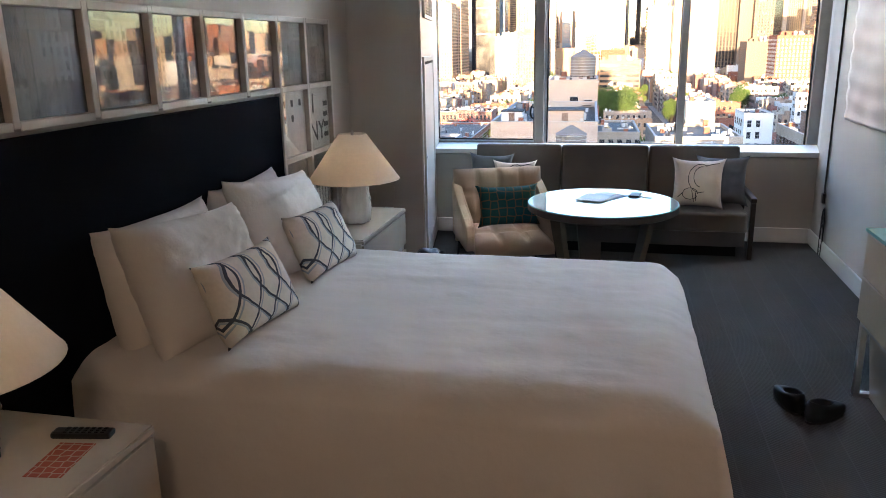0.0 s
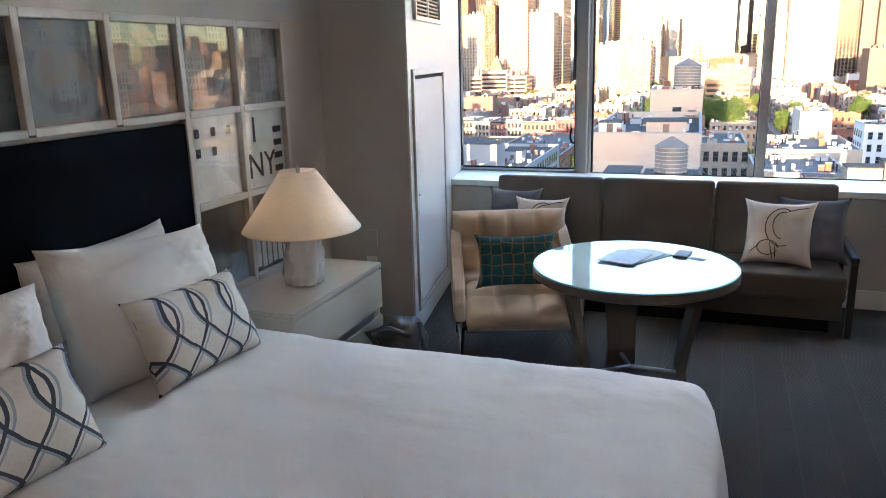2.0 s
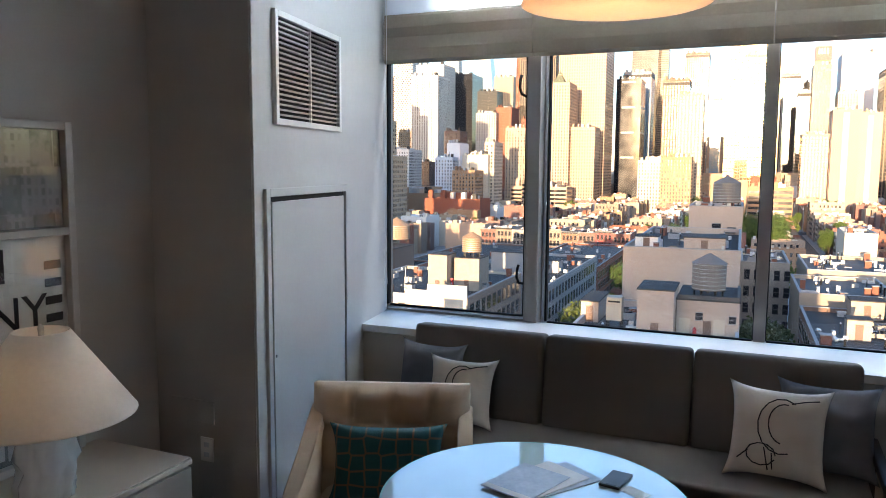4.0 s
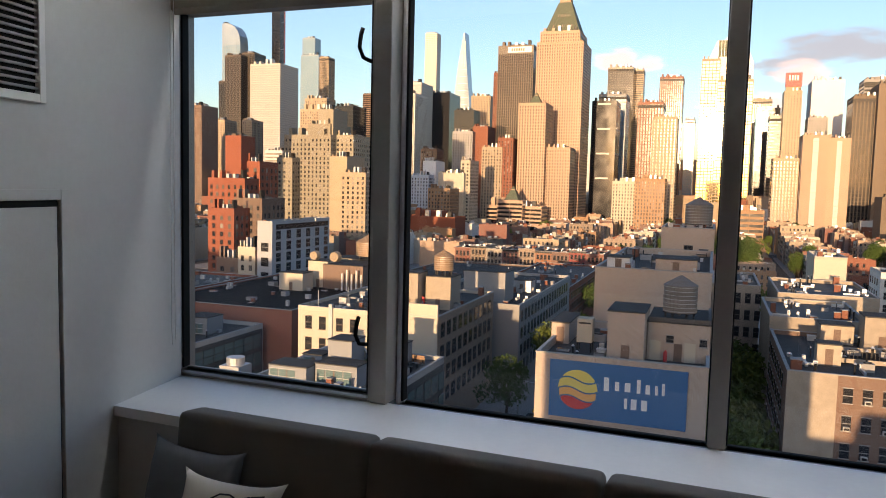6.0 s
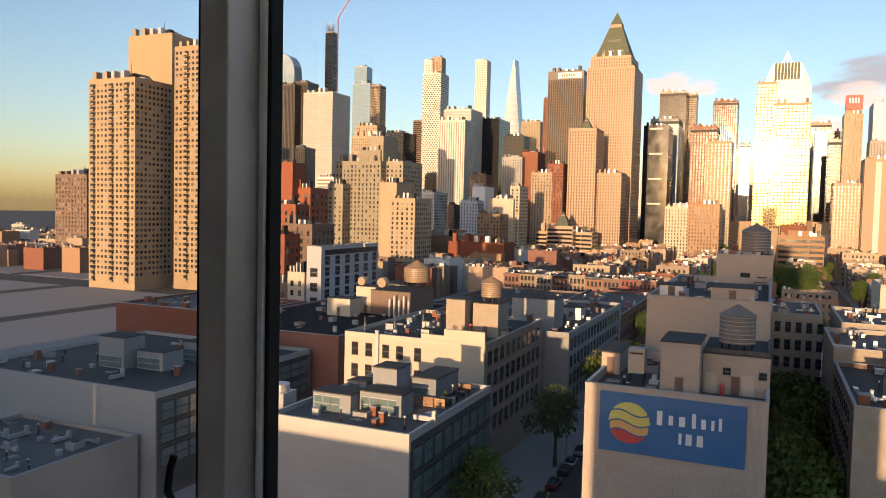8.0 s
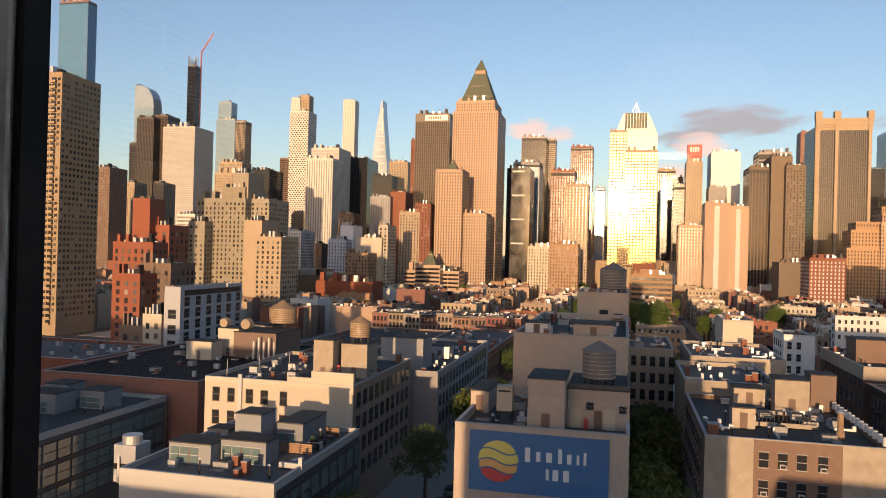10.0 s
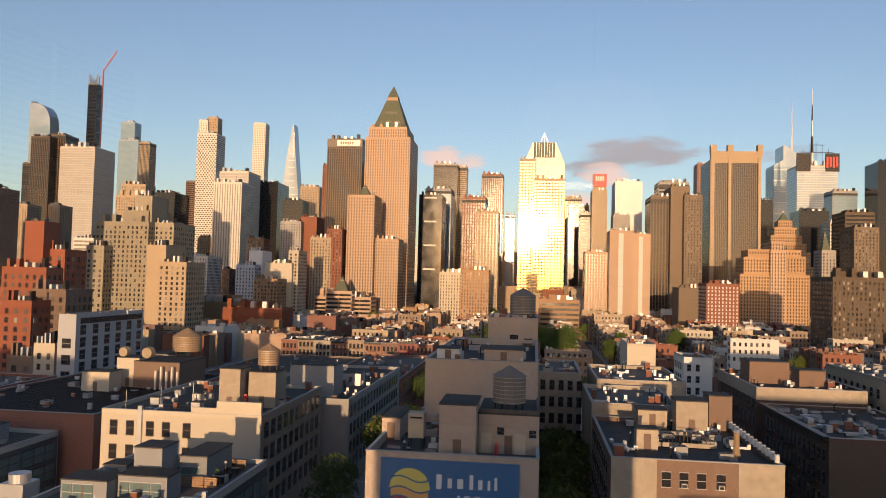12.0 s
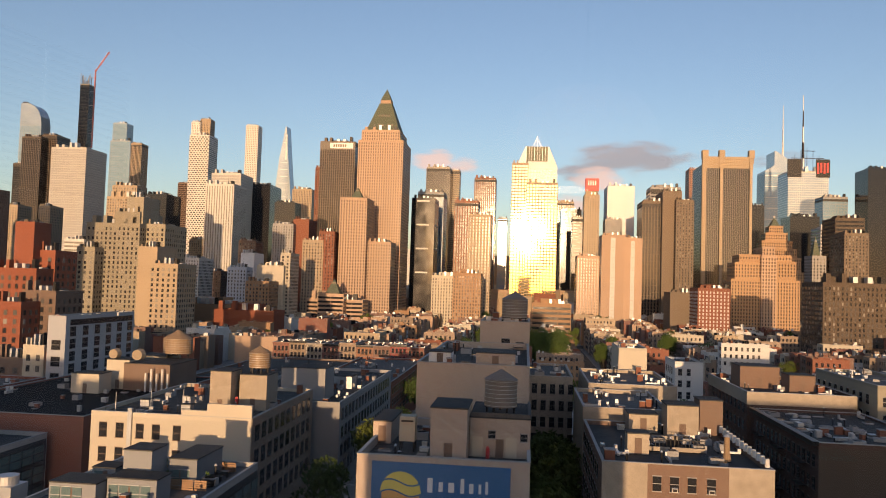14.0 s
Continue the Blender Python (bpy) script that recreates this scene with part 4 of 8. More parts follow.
# ---- dresser, waste bin, shoes, cable, wall relief ----
dres = thing("dresser", "tan lacquered dresser on a steel leg frame", "dresser")
part("body", boxed(3.42, 1.02, 0.42, 3.91, 2.82, 0.885, bevel=0.004), DRESSERWOOD, dres)
part("top", boxed(3.40, 1.0, 0.887, 3.912, 2.84, 0.905, bevel=0.003), GLASSEDGE, dres, "glass top plate")
for z0, z1 in ((0.43, 0.65), (0.66, 0.88)):
    for ya, yb in ((1.03, 1.92), (1.93, 2.81)):
        part("drawer", boxed(3.402, ya, z0, 3.419, yb, z1, bevel=0.002, seg=1), DRESSERWOOD, dres)
for y in (1.1, 2.79):
    for x in (3.42, 3.87):
        part("leg", boxed(x, y - 0.02, 0.02, x + 0.03, y + 0.02, 0.418), STEEL, dres, "steel leg")
    part("foot_bar", boxed(3.42, y - 0.02, 0.0, 3.90, y + 0.02, 0.02), STEEL, dres)
part("rail", boxed(3.42, 1.12, 0.395, 3.44, 2.77, 0.418), STEEL, dres)
trash = thing("waste_bin", "cream rectangular waste bin beneath the dresser", "waste bin", m=pose(3.60, 2.62, 0))
bm = bmesh.new()
for s0, s1, z in ((0.10, 0.15, 0.0), (0.13, 0.18, 0.34)):
    for x, y in ((-s0, -s1), (s0, -s1), (s0, s1), (-s0, s1)):
        bm.verts.new((x, y, z))
for s0, s1, z in ((0.122, 0.172, 0.34), (0.092, 0.142, 0.01)):
    for x, y in ((-s0, -s1), (s0, -s1), (s0, s1), (-s0, s1)):
        bm.verts.new((x, y, z))
bm.verts.ensure_lookup_table()
for k in range(3):
    for i in range(4):
        j = (i + 1) % 4
        bm.faces.new([bm.verts[q] for q in (4 * k + i, 4 * k + j, 4 * k + 4 + j, 4 * k + 4 + i)])
bm.faces.new([bm.verts[q] for q in (0, 1, 2, 3)])
bm.faces.new([bm.verts[q] for q in (12, 13, 14, 15)])
part("body", bm, LACQUER, trash)


def shoe(x, y, rz):
    sh = thing("shoe", "black leather slip-on shoe standing on the carpet", "shoe", "pair of shoes", m=pose(x, y, 0, 0, 0, rz))
    bm = bmesh.new()
    n = 20
    rings = []
    for z, k, cut in ((0.012, 1.0, 0), (0.035, 1.06, 0), (0.065, 1.0, 0), (0.092, 0.80, 1), (0.088, 0.70, 1), (0.025, 0.66, 1)):
        ring = []
        for i in range(n):
            a = 2 * math.pi * i / n
            px, py = 0.056 * math.cos(a) * (1 - 0.12 * math.sin(a)), 0.135 * math.sin(a)
            zz = z - (0.02 * max(0, math.sin(a)) ** 2 if z > 0.05 else 0) + (0.02 * max(0, -math.sin(a)) if z > 0.06 else 0)
            oy = -0.035 if cut else 0
            ring.append(bm.verts.new((px * k, py * k * (0.8 if cut else 1) + oy, zz)))
        rings.append(ring)
    for a, b in zip(rings, rings[1:]):
        for i in range(n):
            bm.faces.new((a[i], a[(i + 1) % n], b[(i + 1) % n], b[i]))
    bm.faces.new(rings[-1])
    bm.faces.new(rings[0])
    part("upper", bm, SHOELEATHER, sh, "", True)
    bm = bmesh.new()
    lo = [bm.verts.new((0.052 * math.cos(2 * math.pi * i / n), 0.14 * math.sin(2 * math.pi * i / n), 0)) for i in range(n)]
    hi = [bm.verts.new((0.052 * math.cos(2 * math.pi * i / n), 0.14 * math.sin(2 * math.pi * i / n), 0.012)) for i in range(n)]
    bm.faces.new(lo)
    bm.faces.new(hi)
    for i in range(n):
        bm.faces.new((lo[i], lo[(i + 1) % n], hi[(i + 1) % n], hi[i]))
    part("sole", bm, BLACK, sh)


shoe(3.07, 2.62, 12)
shoe(3.22, 2.50, -48)

cable = thing("hanging_cable", "black cable hanging down the wall, coiled at its end", "cable")
part("cord", tube([(3.922, 5.74, 3.1), (3.922, 5.74, 1.6), (3.918, 5.72, 0.62), (3.915, 5.70, 0.50)], 0.008, 8), BLACK, cable, "", True)
part("cord", tube([(3.915, 5.66 + 0.05 * math.cos(q * 0.55), 0.26 + 0.17 * math.sin(q * 0.55) - 0.003 * q) for q in range(60)], 0.006, 6), BLACK, cable, "coiled cable bundle", True)
part("plug", boxed(3.895, 5.68, 0.46, 3.922, 5.73, 0.55, bevel=0.006), BLACK, cable)

relief = thing("wall_relief", "white relief panel of soft horizontal ridges on the wall", "wall art")
bm = bmesh.new()
n, m2 = 30, 60
gr = []
for i in range(n + 1):
    row = []
    for j in range(m2 + 1):
        y, z = 3.5 + 1.85 * i / n, 1.22 + 1.2 * j / m2
        d = 0.022 + 0.0045 * math.sin(z * 42 + 1.5 * math.sin(y * 3)) + 0.01 * noise.noise(Vector((y * 4, z * 4, 2)))
        row.append(bm.verts.new((3.925 - d, y, z)))
    gr.append(row)
for i in range(n):
    for j in range(m2):
        bm.faces.new((gr[i][j], gr[i + 1][j], gr[i + 1][j + 1], gr[i][j + 1]))
ring = [gr[i][0] for i in range(n + 1)] + [gr[n][j] for j in range(1, m2 + 1)] + [gr[i][m2] for i in range(n - 1, -1, -1)] + [gr[0][j] for j in range(m2 - 1, 0, -1)]
low = [bm.verts.new((3.928, v.co.y, v.co.z)) for v in ring]
for i in range(len(ring)):
    k2 = (i + 1) % len(ring)
    bm.faces.new((ring[i], ring[k2], low[k2], low[i]))
part("panel", bm, PANELPAINT, relief, "", True)

# ---- the city: its street grid lies two degrees off the room; u across, v away, z up ----
CITY = Matrix.Rotation(radians(2.0), 4, "Z")
GROUND = -44.0


def brick_mat(name, c1, c2, mortar, w=0.22, h=0.075):
    """Brickwork on upright walls, with stains."""
    m = shade(name, c1, c2, scale=0.15, fine=2.0, rough=0.9, spec=0.2)
    n, l = m.node_tree.nodes, m.node_tree.links
    b = n["Principled BSDF"]
    tc, sep, cb, ad = n.new("ShaderNodeTexCoord"), n.new("ShaderNodeSeparateXYZ"), n.new("ShaderNodeCombineXYZ"), n.new("ShaderNodeMath")
    l.new(tc.outputs["Object"], sep.inputs[0])
    l.new(sep.outputs[0], ad.inputs[0])
    l.new(sep.outputs[1], ad.inputs[1])
    l.new(ad.outputs[0], cb.inputs[0])
    l.new(sep.outputs[2], cb.inputs[1])
    br = n.new("ShaderNodeTexBrick")
    l.new(cb.outputs[0], br.inputs["Vector"])
    br.inputs["Scale"].default_value = 1.0
    br.inputs["Brick Width"].default_value, br.inputs["Row Height"].default_value = w, h
    br.inputs["Mortar Size"].default_value = 0.012
    src = b.inputs["Base Color"].links[0].from_socket
    l.new(src, br.inputs["Color1"])
    dk = n.new("ShaderNodeHueSaturation")
    dk.inputs["Value"].default_value = 0.8
    l.new(src, dk.inputs["Color"])
    l.new(dk.outputs[0], br.inputs["Color2"])
    br.inputs["Mortar"].default_value = (*mortar, 1)
    l.new(br.outputs[0], b.inputs["Base Color"])
    return m


def stone(name, c, k=0.85, rough=0.85, var=0.10):
    return shade(name, c, tuple(q * k for q in c), scale=0.06, fine=0.9, rough=rough, spec=0.12, var=var)


TAN, TANBRICK, TAUPE = stone("tan_stone", (0.40, 0.315, 0.225)), stone("tan_brick_far", (0.36, 0.27, 0.175)), stone("taupe_stone", (0.21, 0.165, 0.125))
WHITESTONE, WHITEWALL = stone("white_stone", (0.66, 0.64, 0.60)), stone("white_wall", (0.74, 0.74, 0.73))
PINKSTONE, REDSTONE = stone("pink_stone", (0.46, 0.325, 0.235)), stone("red_granite", (0.30, 0.16, 0.12))
REDBRICK, REDWALL, BROWNBRICK = stone("red_brick_far", (0.25, 0.105, 0.07)), stone("red_wall", (0.27, 0.095, 0.06)), stone("brown_brick_far", (0.20, 0.14, 0.11))
ORANGEBRICK, CREAM, GREYSTONE = stone("orange_brick_far", (0.37, 0.23, 0.14)), stone("cream_plaster", (0.53, 0.47, 0.375)), stone("grey_stone", (0.32, 0.285, 0.22))
CONCRETE, BLUEWALL, PINKWALL = stone("concrete", (0.34, 0.33, 0.32)), stone("blue_white_wall", (0.52, 0.58, 0.66)), stone("salmon_plaster", (0.32, 0.145, 0.105))
BRONZE = shade("bronze_panel", (0.10, 0.075, 0.055), rough=0.35, scale=0.1, fine=1, var=0.1)
DARKGLASS = shade("dark_curtain_glass", (0.015, 0.016, 0.02), rough=0.12, scale=0.1, fine=1)
SKYGLASS = shade("bright_blue_glass", (0.07, 0.26, 0.46), (0.05, 0.20, 0.38), rough=0.15, scale=0.08, fine=0.6, spec=0.6)
BLUEGLASS = shade("blue_curtain_glass", (0.20, 0.30, 0.36), (0.14, 0.24, 0.32), rough=0.12, scale=0.08, fine=0.6, spec=0.8)
CGLASS = shade("window_pane_glass", (0.030, 0.031, 0.035), (0.02, 0.021, 0.025), rough=0.12, scale=0.2, fine=1.5, spec=0.3)
PALEGLASS = shade("sky_mirroring_glass", (0.065, 0.045, 0.038), (0.03, 0.022, 0.018), rough=0.2, metal=0.0, scale=0.25, fine=0.9)
SUNGLASS = shade("sun_mirror_glass", (0.82, 0.70, 0.42), (0.65, 0.53, 0.30), rough=0.03, metal=1.0, scale=0.3, fine=1.2)
sg = SUNGLASS.node_tree.nodes["Principled BSDF"].inputs["Roughness"]
SUNGLASS.node_tree.links.remove(sg.links[0])
sg.default_value = 0.035
SIDEMETAL = shade("dark_teal_panel", (0.075, 0.085, 0.088), (0.055, 0.062, 0.066), rough=0.5, scale=0.3, fine=2, spec=0.4)
TEALGLASS = shade("teal_pane_glass", (0.15, 0.22, 0.22), (0.09, 0.14, 0.145), rough=0.1, scale=0.3, fine=2, spec=0.8)
COPPER = shade("green_copper", (0.115, 0.135, 0.09), (0.08, 0.095, 0.065), scale=0.2, fine=2, rough=0.7)
TAR, SILVER, GRAVEL = stone("black_tar_roof", (0.016, 0.016, 0.017), 0.6), stone("silver_roof", (0.16, 0.155, 0.148), 0.5), stone("grey_roof", (0.092, 0.089, 0.085), 0.5)
ASPHALT = shade("asphalt", (0.05, 0.05, 0.052), (0.04, 0.04, 0.042), scale=0.1, fine=3, rough=0.9)
SIDEWALK = shade("sidewalk_concrete", (0.28, 0.27, 0.26), (0.22, 0.21, 0.2), scale=0.3, fine=4, rough=0.9)
GALV = shade("galvanised_steel", (0.5, 0.51, 0.52), (0.42, 0.43, 0.44), scale=0.6, fine=8, rough=0.45, metal=0.6)
TANKWOOD = shade("grey_tank_wood", (0.22, 0.20, 0.18), (0.15, 0.135, 0.12), scale=0.8, fine=6, rough=0.85)
TANKWOOD2 = shade("brown_tank_wood", (0.30, 0.20, 0.12), (0.22, 0.145, 0.085), scale=0.8, fine=6, rough=0.85)
SIGNBLUE = shade("blue_sign_paint", (0.025, 0.14, 0.32), (0.022, 0.125, 0.29), scale=0.3, fine=4, rough=0.5)
SIGNW, SIGNY = shade("white_sign_paint", (0.8, 0.8, 0.78), rough=0.5), shade("yellow_sign_paint", (0.72, 0.62, 0.16), rough=0.5)
SIGNO, SIGNR = shade("orange_sign_paint", (0.78, 0.42, 0.14), rough=0.5), shade("red_sign_paint", (0.62, 0.06, 0.06), rough=0.5)
NEARBRICK = brick_mat("near_brown_brick", (0.52, 0.405, 0.325), (0.36, 0.275, 0.22), (0.56, 0.49, 0.42), 0.3, 0.1)
DARKBRICK = brick_mat("dark_red_brick", (0.155, 0.08, 0.058), (0.105, 0.056, 0.042), (0.13, 0.105, 0.09), 0.3, 0.1)
NEARBRICK2 = brick_mat("near_red_brick", (0.25, 0.14, 0.098), (0.18, 0.10, 0.068), (0.22, 0.18, 0.15))
TENBRICKS = [brick_mat("tenement_brick", c, tuple(q * 0.8 for q in c), (0.2, 0.17, 0.15)) for c in ((0.30, 0.10, 0.07), (0.36, 0.26, 0.18), (0.50, 0.44, 0.36), (0.24, 0.08, 0.07), (0.45, 0.33, 0.24), (0.40, 0.17, 0.09), (0.25, 0.13, 0.10), (0.34, 0.05, 0.05))]
LEAF = [shade("leaf_green", tuple(q * 1.9 for q in c), tuple(q * 0.8 for q in c), scale=0.5, fine=5, rough=0.8, spec=0.2, var=0.15) for c in ((0.055, 0.085, 0.02), (0.075, 0.095, 0.02), (0.04, 0.065, 0.018))]
BARK = shade("bark", (0.08, 0.06, 0.045), rough=0.95, scale=2, fine=12)


MILKGLASS = shade("milky_curtain_glass", (0.36, 0.355, 0.34), (0.29, 0.285, 0.27), rough=0.35, scale=0.05, fine=0.6, spec=0.5)
PALEFRAME = stone("pale_curtain_frame", (0.52, 0.50, 0.46))
GREYGLASS = shade("grey_pane_glass", (0.26, 0.235, 0.20), (0.18, 0.165, 0.14), rough=0.25, scale=0.1, fine=1.0)
SILVERGLASS = shade("silver_curtain_glass", (0.46, 0.52, 0.55), (0.30, 0.36, 0.40), rough=0.16, metal=0.35, scale=0.03, fine=0.3, spec=0.7)
TERRACOTTA = stone("terracotta_brick", (0.43, 0.275, 0.165))
CRANERED = shade("crane_red_paint", (0.45, 0.12, 0.10), rough=0.6)
# shade painted into brown brick, for walls that stand out of the sun
SHADEDLOFT = stone("shaded_loft_brick", (0.12, 0.092, 0.07))
PALERENDER = stone("pale_grey_render", (0.47, 0.455, 0.425), 0.8)
CLADDING = stone("grey_roof_cladding", (0.27, 0.28, 0.29))
PLASTER = stone("weathered_plaster", (0.50, 0.42, 0.33), 0.55)
PALEOFFICE = stone("pale_office_wall", (0.38, 0.39, 0.41))
OGLASS = shade("office_glass", (0.028, 0.028, 0.03), (0.018, 0.018, 0.02), rough=0.12, scale=0.2, fine=1.5, spec=0.35)
LOUVRE = shade("louvre_metal", (0.06, 0.055, 0.05), (0.04, 0.037, 0.034), scale=0.2, fine=2.0, rough=0.6, spec=0.3)
COPING = stone("white_metal_coping", (0.40, 0.395, 0.385))
# curtains and blinds behind some of the panes
gn, gl_ = CGLASS.node_tree.nodes, CGLASS.node_tree.links
gi, gr, gm = gn.new("ShaderNodeNewGeometry"), gn.new("ShaderNodeValToRGB"), gn.new("ShaderNodeMix")
gm.data_type = "RGBA"
gr.color_ramp.interpolation = "CONSTANT"
gr.color_ramp.elements[0].color, gr.color_ramp.elements[1].color = (0, 0, 0, 1), (0.8, 0.8, 0.8, 1)
gr.color_ramp.elements[1].position = 0.86
ge = gr.color_ramp.elements.new(0.6)
ge.color = (0.25, 0.25, 0.25, 1)
gb = gn["Principled BSDF"]
gl_.new(gi.outputs["Random Per Island"], gr.inputs[0])
gl_.new(gr.outputs[0], gm.inputs[0])
gl_.new(gb.inputs["Base Color"].links[0].from_socket, gm.inputs[6])
gm.inputs[7].default_value = (0.34, 0.31, 0.27, 1)
gl_.new(gm.outputs[2], gb.inputs["Base Color"])


class Geo:
    """Boxes and other solids gathered into one mesh, with one material slot each."""

    def __init__(self):
        self.v, self.f, self.m, self.mats = [], [], [], []

    def slot(self, mat):
        if mat not in self.mats:
            self.mats.append(mat)
        return self.mats.index(mat)

    def box(self, x0, y0, z0, x1, y1, z1, mat, bottom=False):
        b, s = len(self.v), self.slot(mat)
        self.v += [(x0, y0, z0), (x1, y0, z0), (x1, y1, z0), (x0, y1, z0), (x0, y0, z1), (x1, y0, z1), (x1, y1, z1), (x0, y1, z1)]
        q = [(4, 5, 6, 7), (0, 1, 5, 4), (1, 2, 6, 5), (2, 3, 7, 6), (3, 0, 4, 7)] + ([(3, 2, 1, 0)] if bottom else [])
        self.f += [tuple(b + i for i in t) for t in q]
        self.m += [s] * len(q)

    def cone(self, x, y, z0, r0, z1, r1, mat, n=16, cap=True, turn=0.0):
        b, s = len(self.v), self.slot(mat)
        for r, z in ((r0, z0), (r1, z1)):
            self.v += [(x + r * math.cos(2 * math.pi * i / n + turn), y + r * math.sin(2 * math.pi * i / n + turn), z) for i in range(n)]
        for i in range(n):
            j = (i + 1) % n
            self.f.append((b + i, b + j, b + n + j, b + n + i))
            self.m.append(s)
        if cap:
            self.f.append(tuple(b + n + i for i in range(n)))
            self.m.append(s)

    def mesh(self, name):
        me = bpy.data.meshes.new(name)
        me.from_pydata(self.v, [], self.f)
        for q in self.mats:
            me.materials.append(q)
        me.polygons.foreach_set("material_index", self.m)
        me.update()
        return me

    def under(self, name, parent, label="", kind=""):
        ob = new(name, self.mesh(name))
        ob.parent = parent
        if label:
            ob["label"] = label
        if kind:
            ob["kind"] = kind
        return ob


def cm(u, v, z=0.0, rz=0.0):
    return CITY @ Matrix.Translation((u, v, z)) @ Matrix.Rotation(radians(rz), 4, "Z")


# styles: bay width, window share of the bay, storey height, window share of the storey, proud
GRID, GRIDS, GRIDB, GRIDW = (2.8, 0.38, 3.0, 0.58), (2.4, 0.40, 3.05, 0.62), (2.6, 0.55, 2.9, 0.5), (3.4, 0.80, 3.6, 0.74)
MILK, WPIERS, HONEY, SQUARES = (3.0, 0.90, 3.9, 0.84), (3.3, 0.36, 3.7, 0.90), (4.6, 0.56, 3.6, 0.60), (4.6, 0.58, 4.7, 0.60)
PIERS, BANDS, CURTAIN = (3.0, 0.62, 3.8, 0.86), (9.0, 0.96, 3.8, 0.5), (4.0, 0.95, 4.0, 0.90)
LEDGES, STRIPES, BLANK = (17.0, 0.55, 28.0, 0.07), (11.0, 0.22, 3.2, 0.95), None


def window_geo(g, w, d, z0, z1, style, glass, sides=(True, True), max_rows=75):
    """Window panes set on the front and the two sides of a box, as shallow solids."""
    bay, sw, fh, sh = style
    z0 = max(z0, -38.0)
    nz = max(1, min(max_rows, int((z1 - z0 - 1.5) / fh)))
    nx = max(1, int((w - 0.6) / bay))
    bx = (w - 0.6) / nx
    for k in range(nz):
        zt = z1 - 1.6 - k * fh
        zb = zt - fh * sh
        slip = bx * 0.25 * (-1) ** k if style is HONEY else 0.0
        for i in range(nx):
            c = -w / 2 + 0.3 + (i + 0.5) * bx + slip
            g.box(c - bx * sw / 2, -0.10, zb, c + bx * sw / 2, 0.05, zt, glass)
        ny = max(1, int((d - 0.6) / bay))
        by = (d - 0.6) / ny
        for s, on in ((-1, sides[0]), (1, sides[1])):
            if on:
                for i in range(ny):
                    c = 0.3 + (i + 0.5) * by
                    x = s * w / 2
                    g.box(min(x, x + s * 0.10), c - by * sw / 2, zb, max(x, x + s * 0.10), c + by * sw / 2, zt, glass)


DEPTHS = ((295, 470), (330, 510), (430, 585), (470, 610), (520, 650), (560, 680), (620, 715), (700, 750), (760, 775))
FOOT = []


def farther(u, v, *sizes):
    """Sets a mid-distance tower back to its true distance; heights and widths grow with it."""
    if v < 290 or v >= 760 or v == 480 or (u < -200 and v < 470):
        return (u, v, *sizes, 1.0)
    for (a, fa), (b, fb) in zip(DEPTHS, DEPTHS[1:]):
        if v <= b:
            break
    k = (fa + (v - a) * (fb - fa) / (b - a) - 5.9) / (v - 5.9)
    return (2.4 + (u - 2.4) * k, 5.9 + (v - 5.9) * k, *(q * k for q in sizes), k)


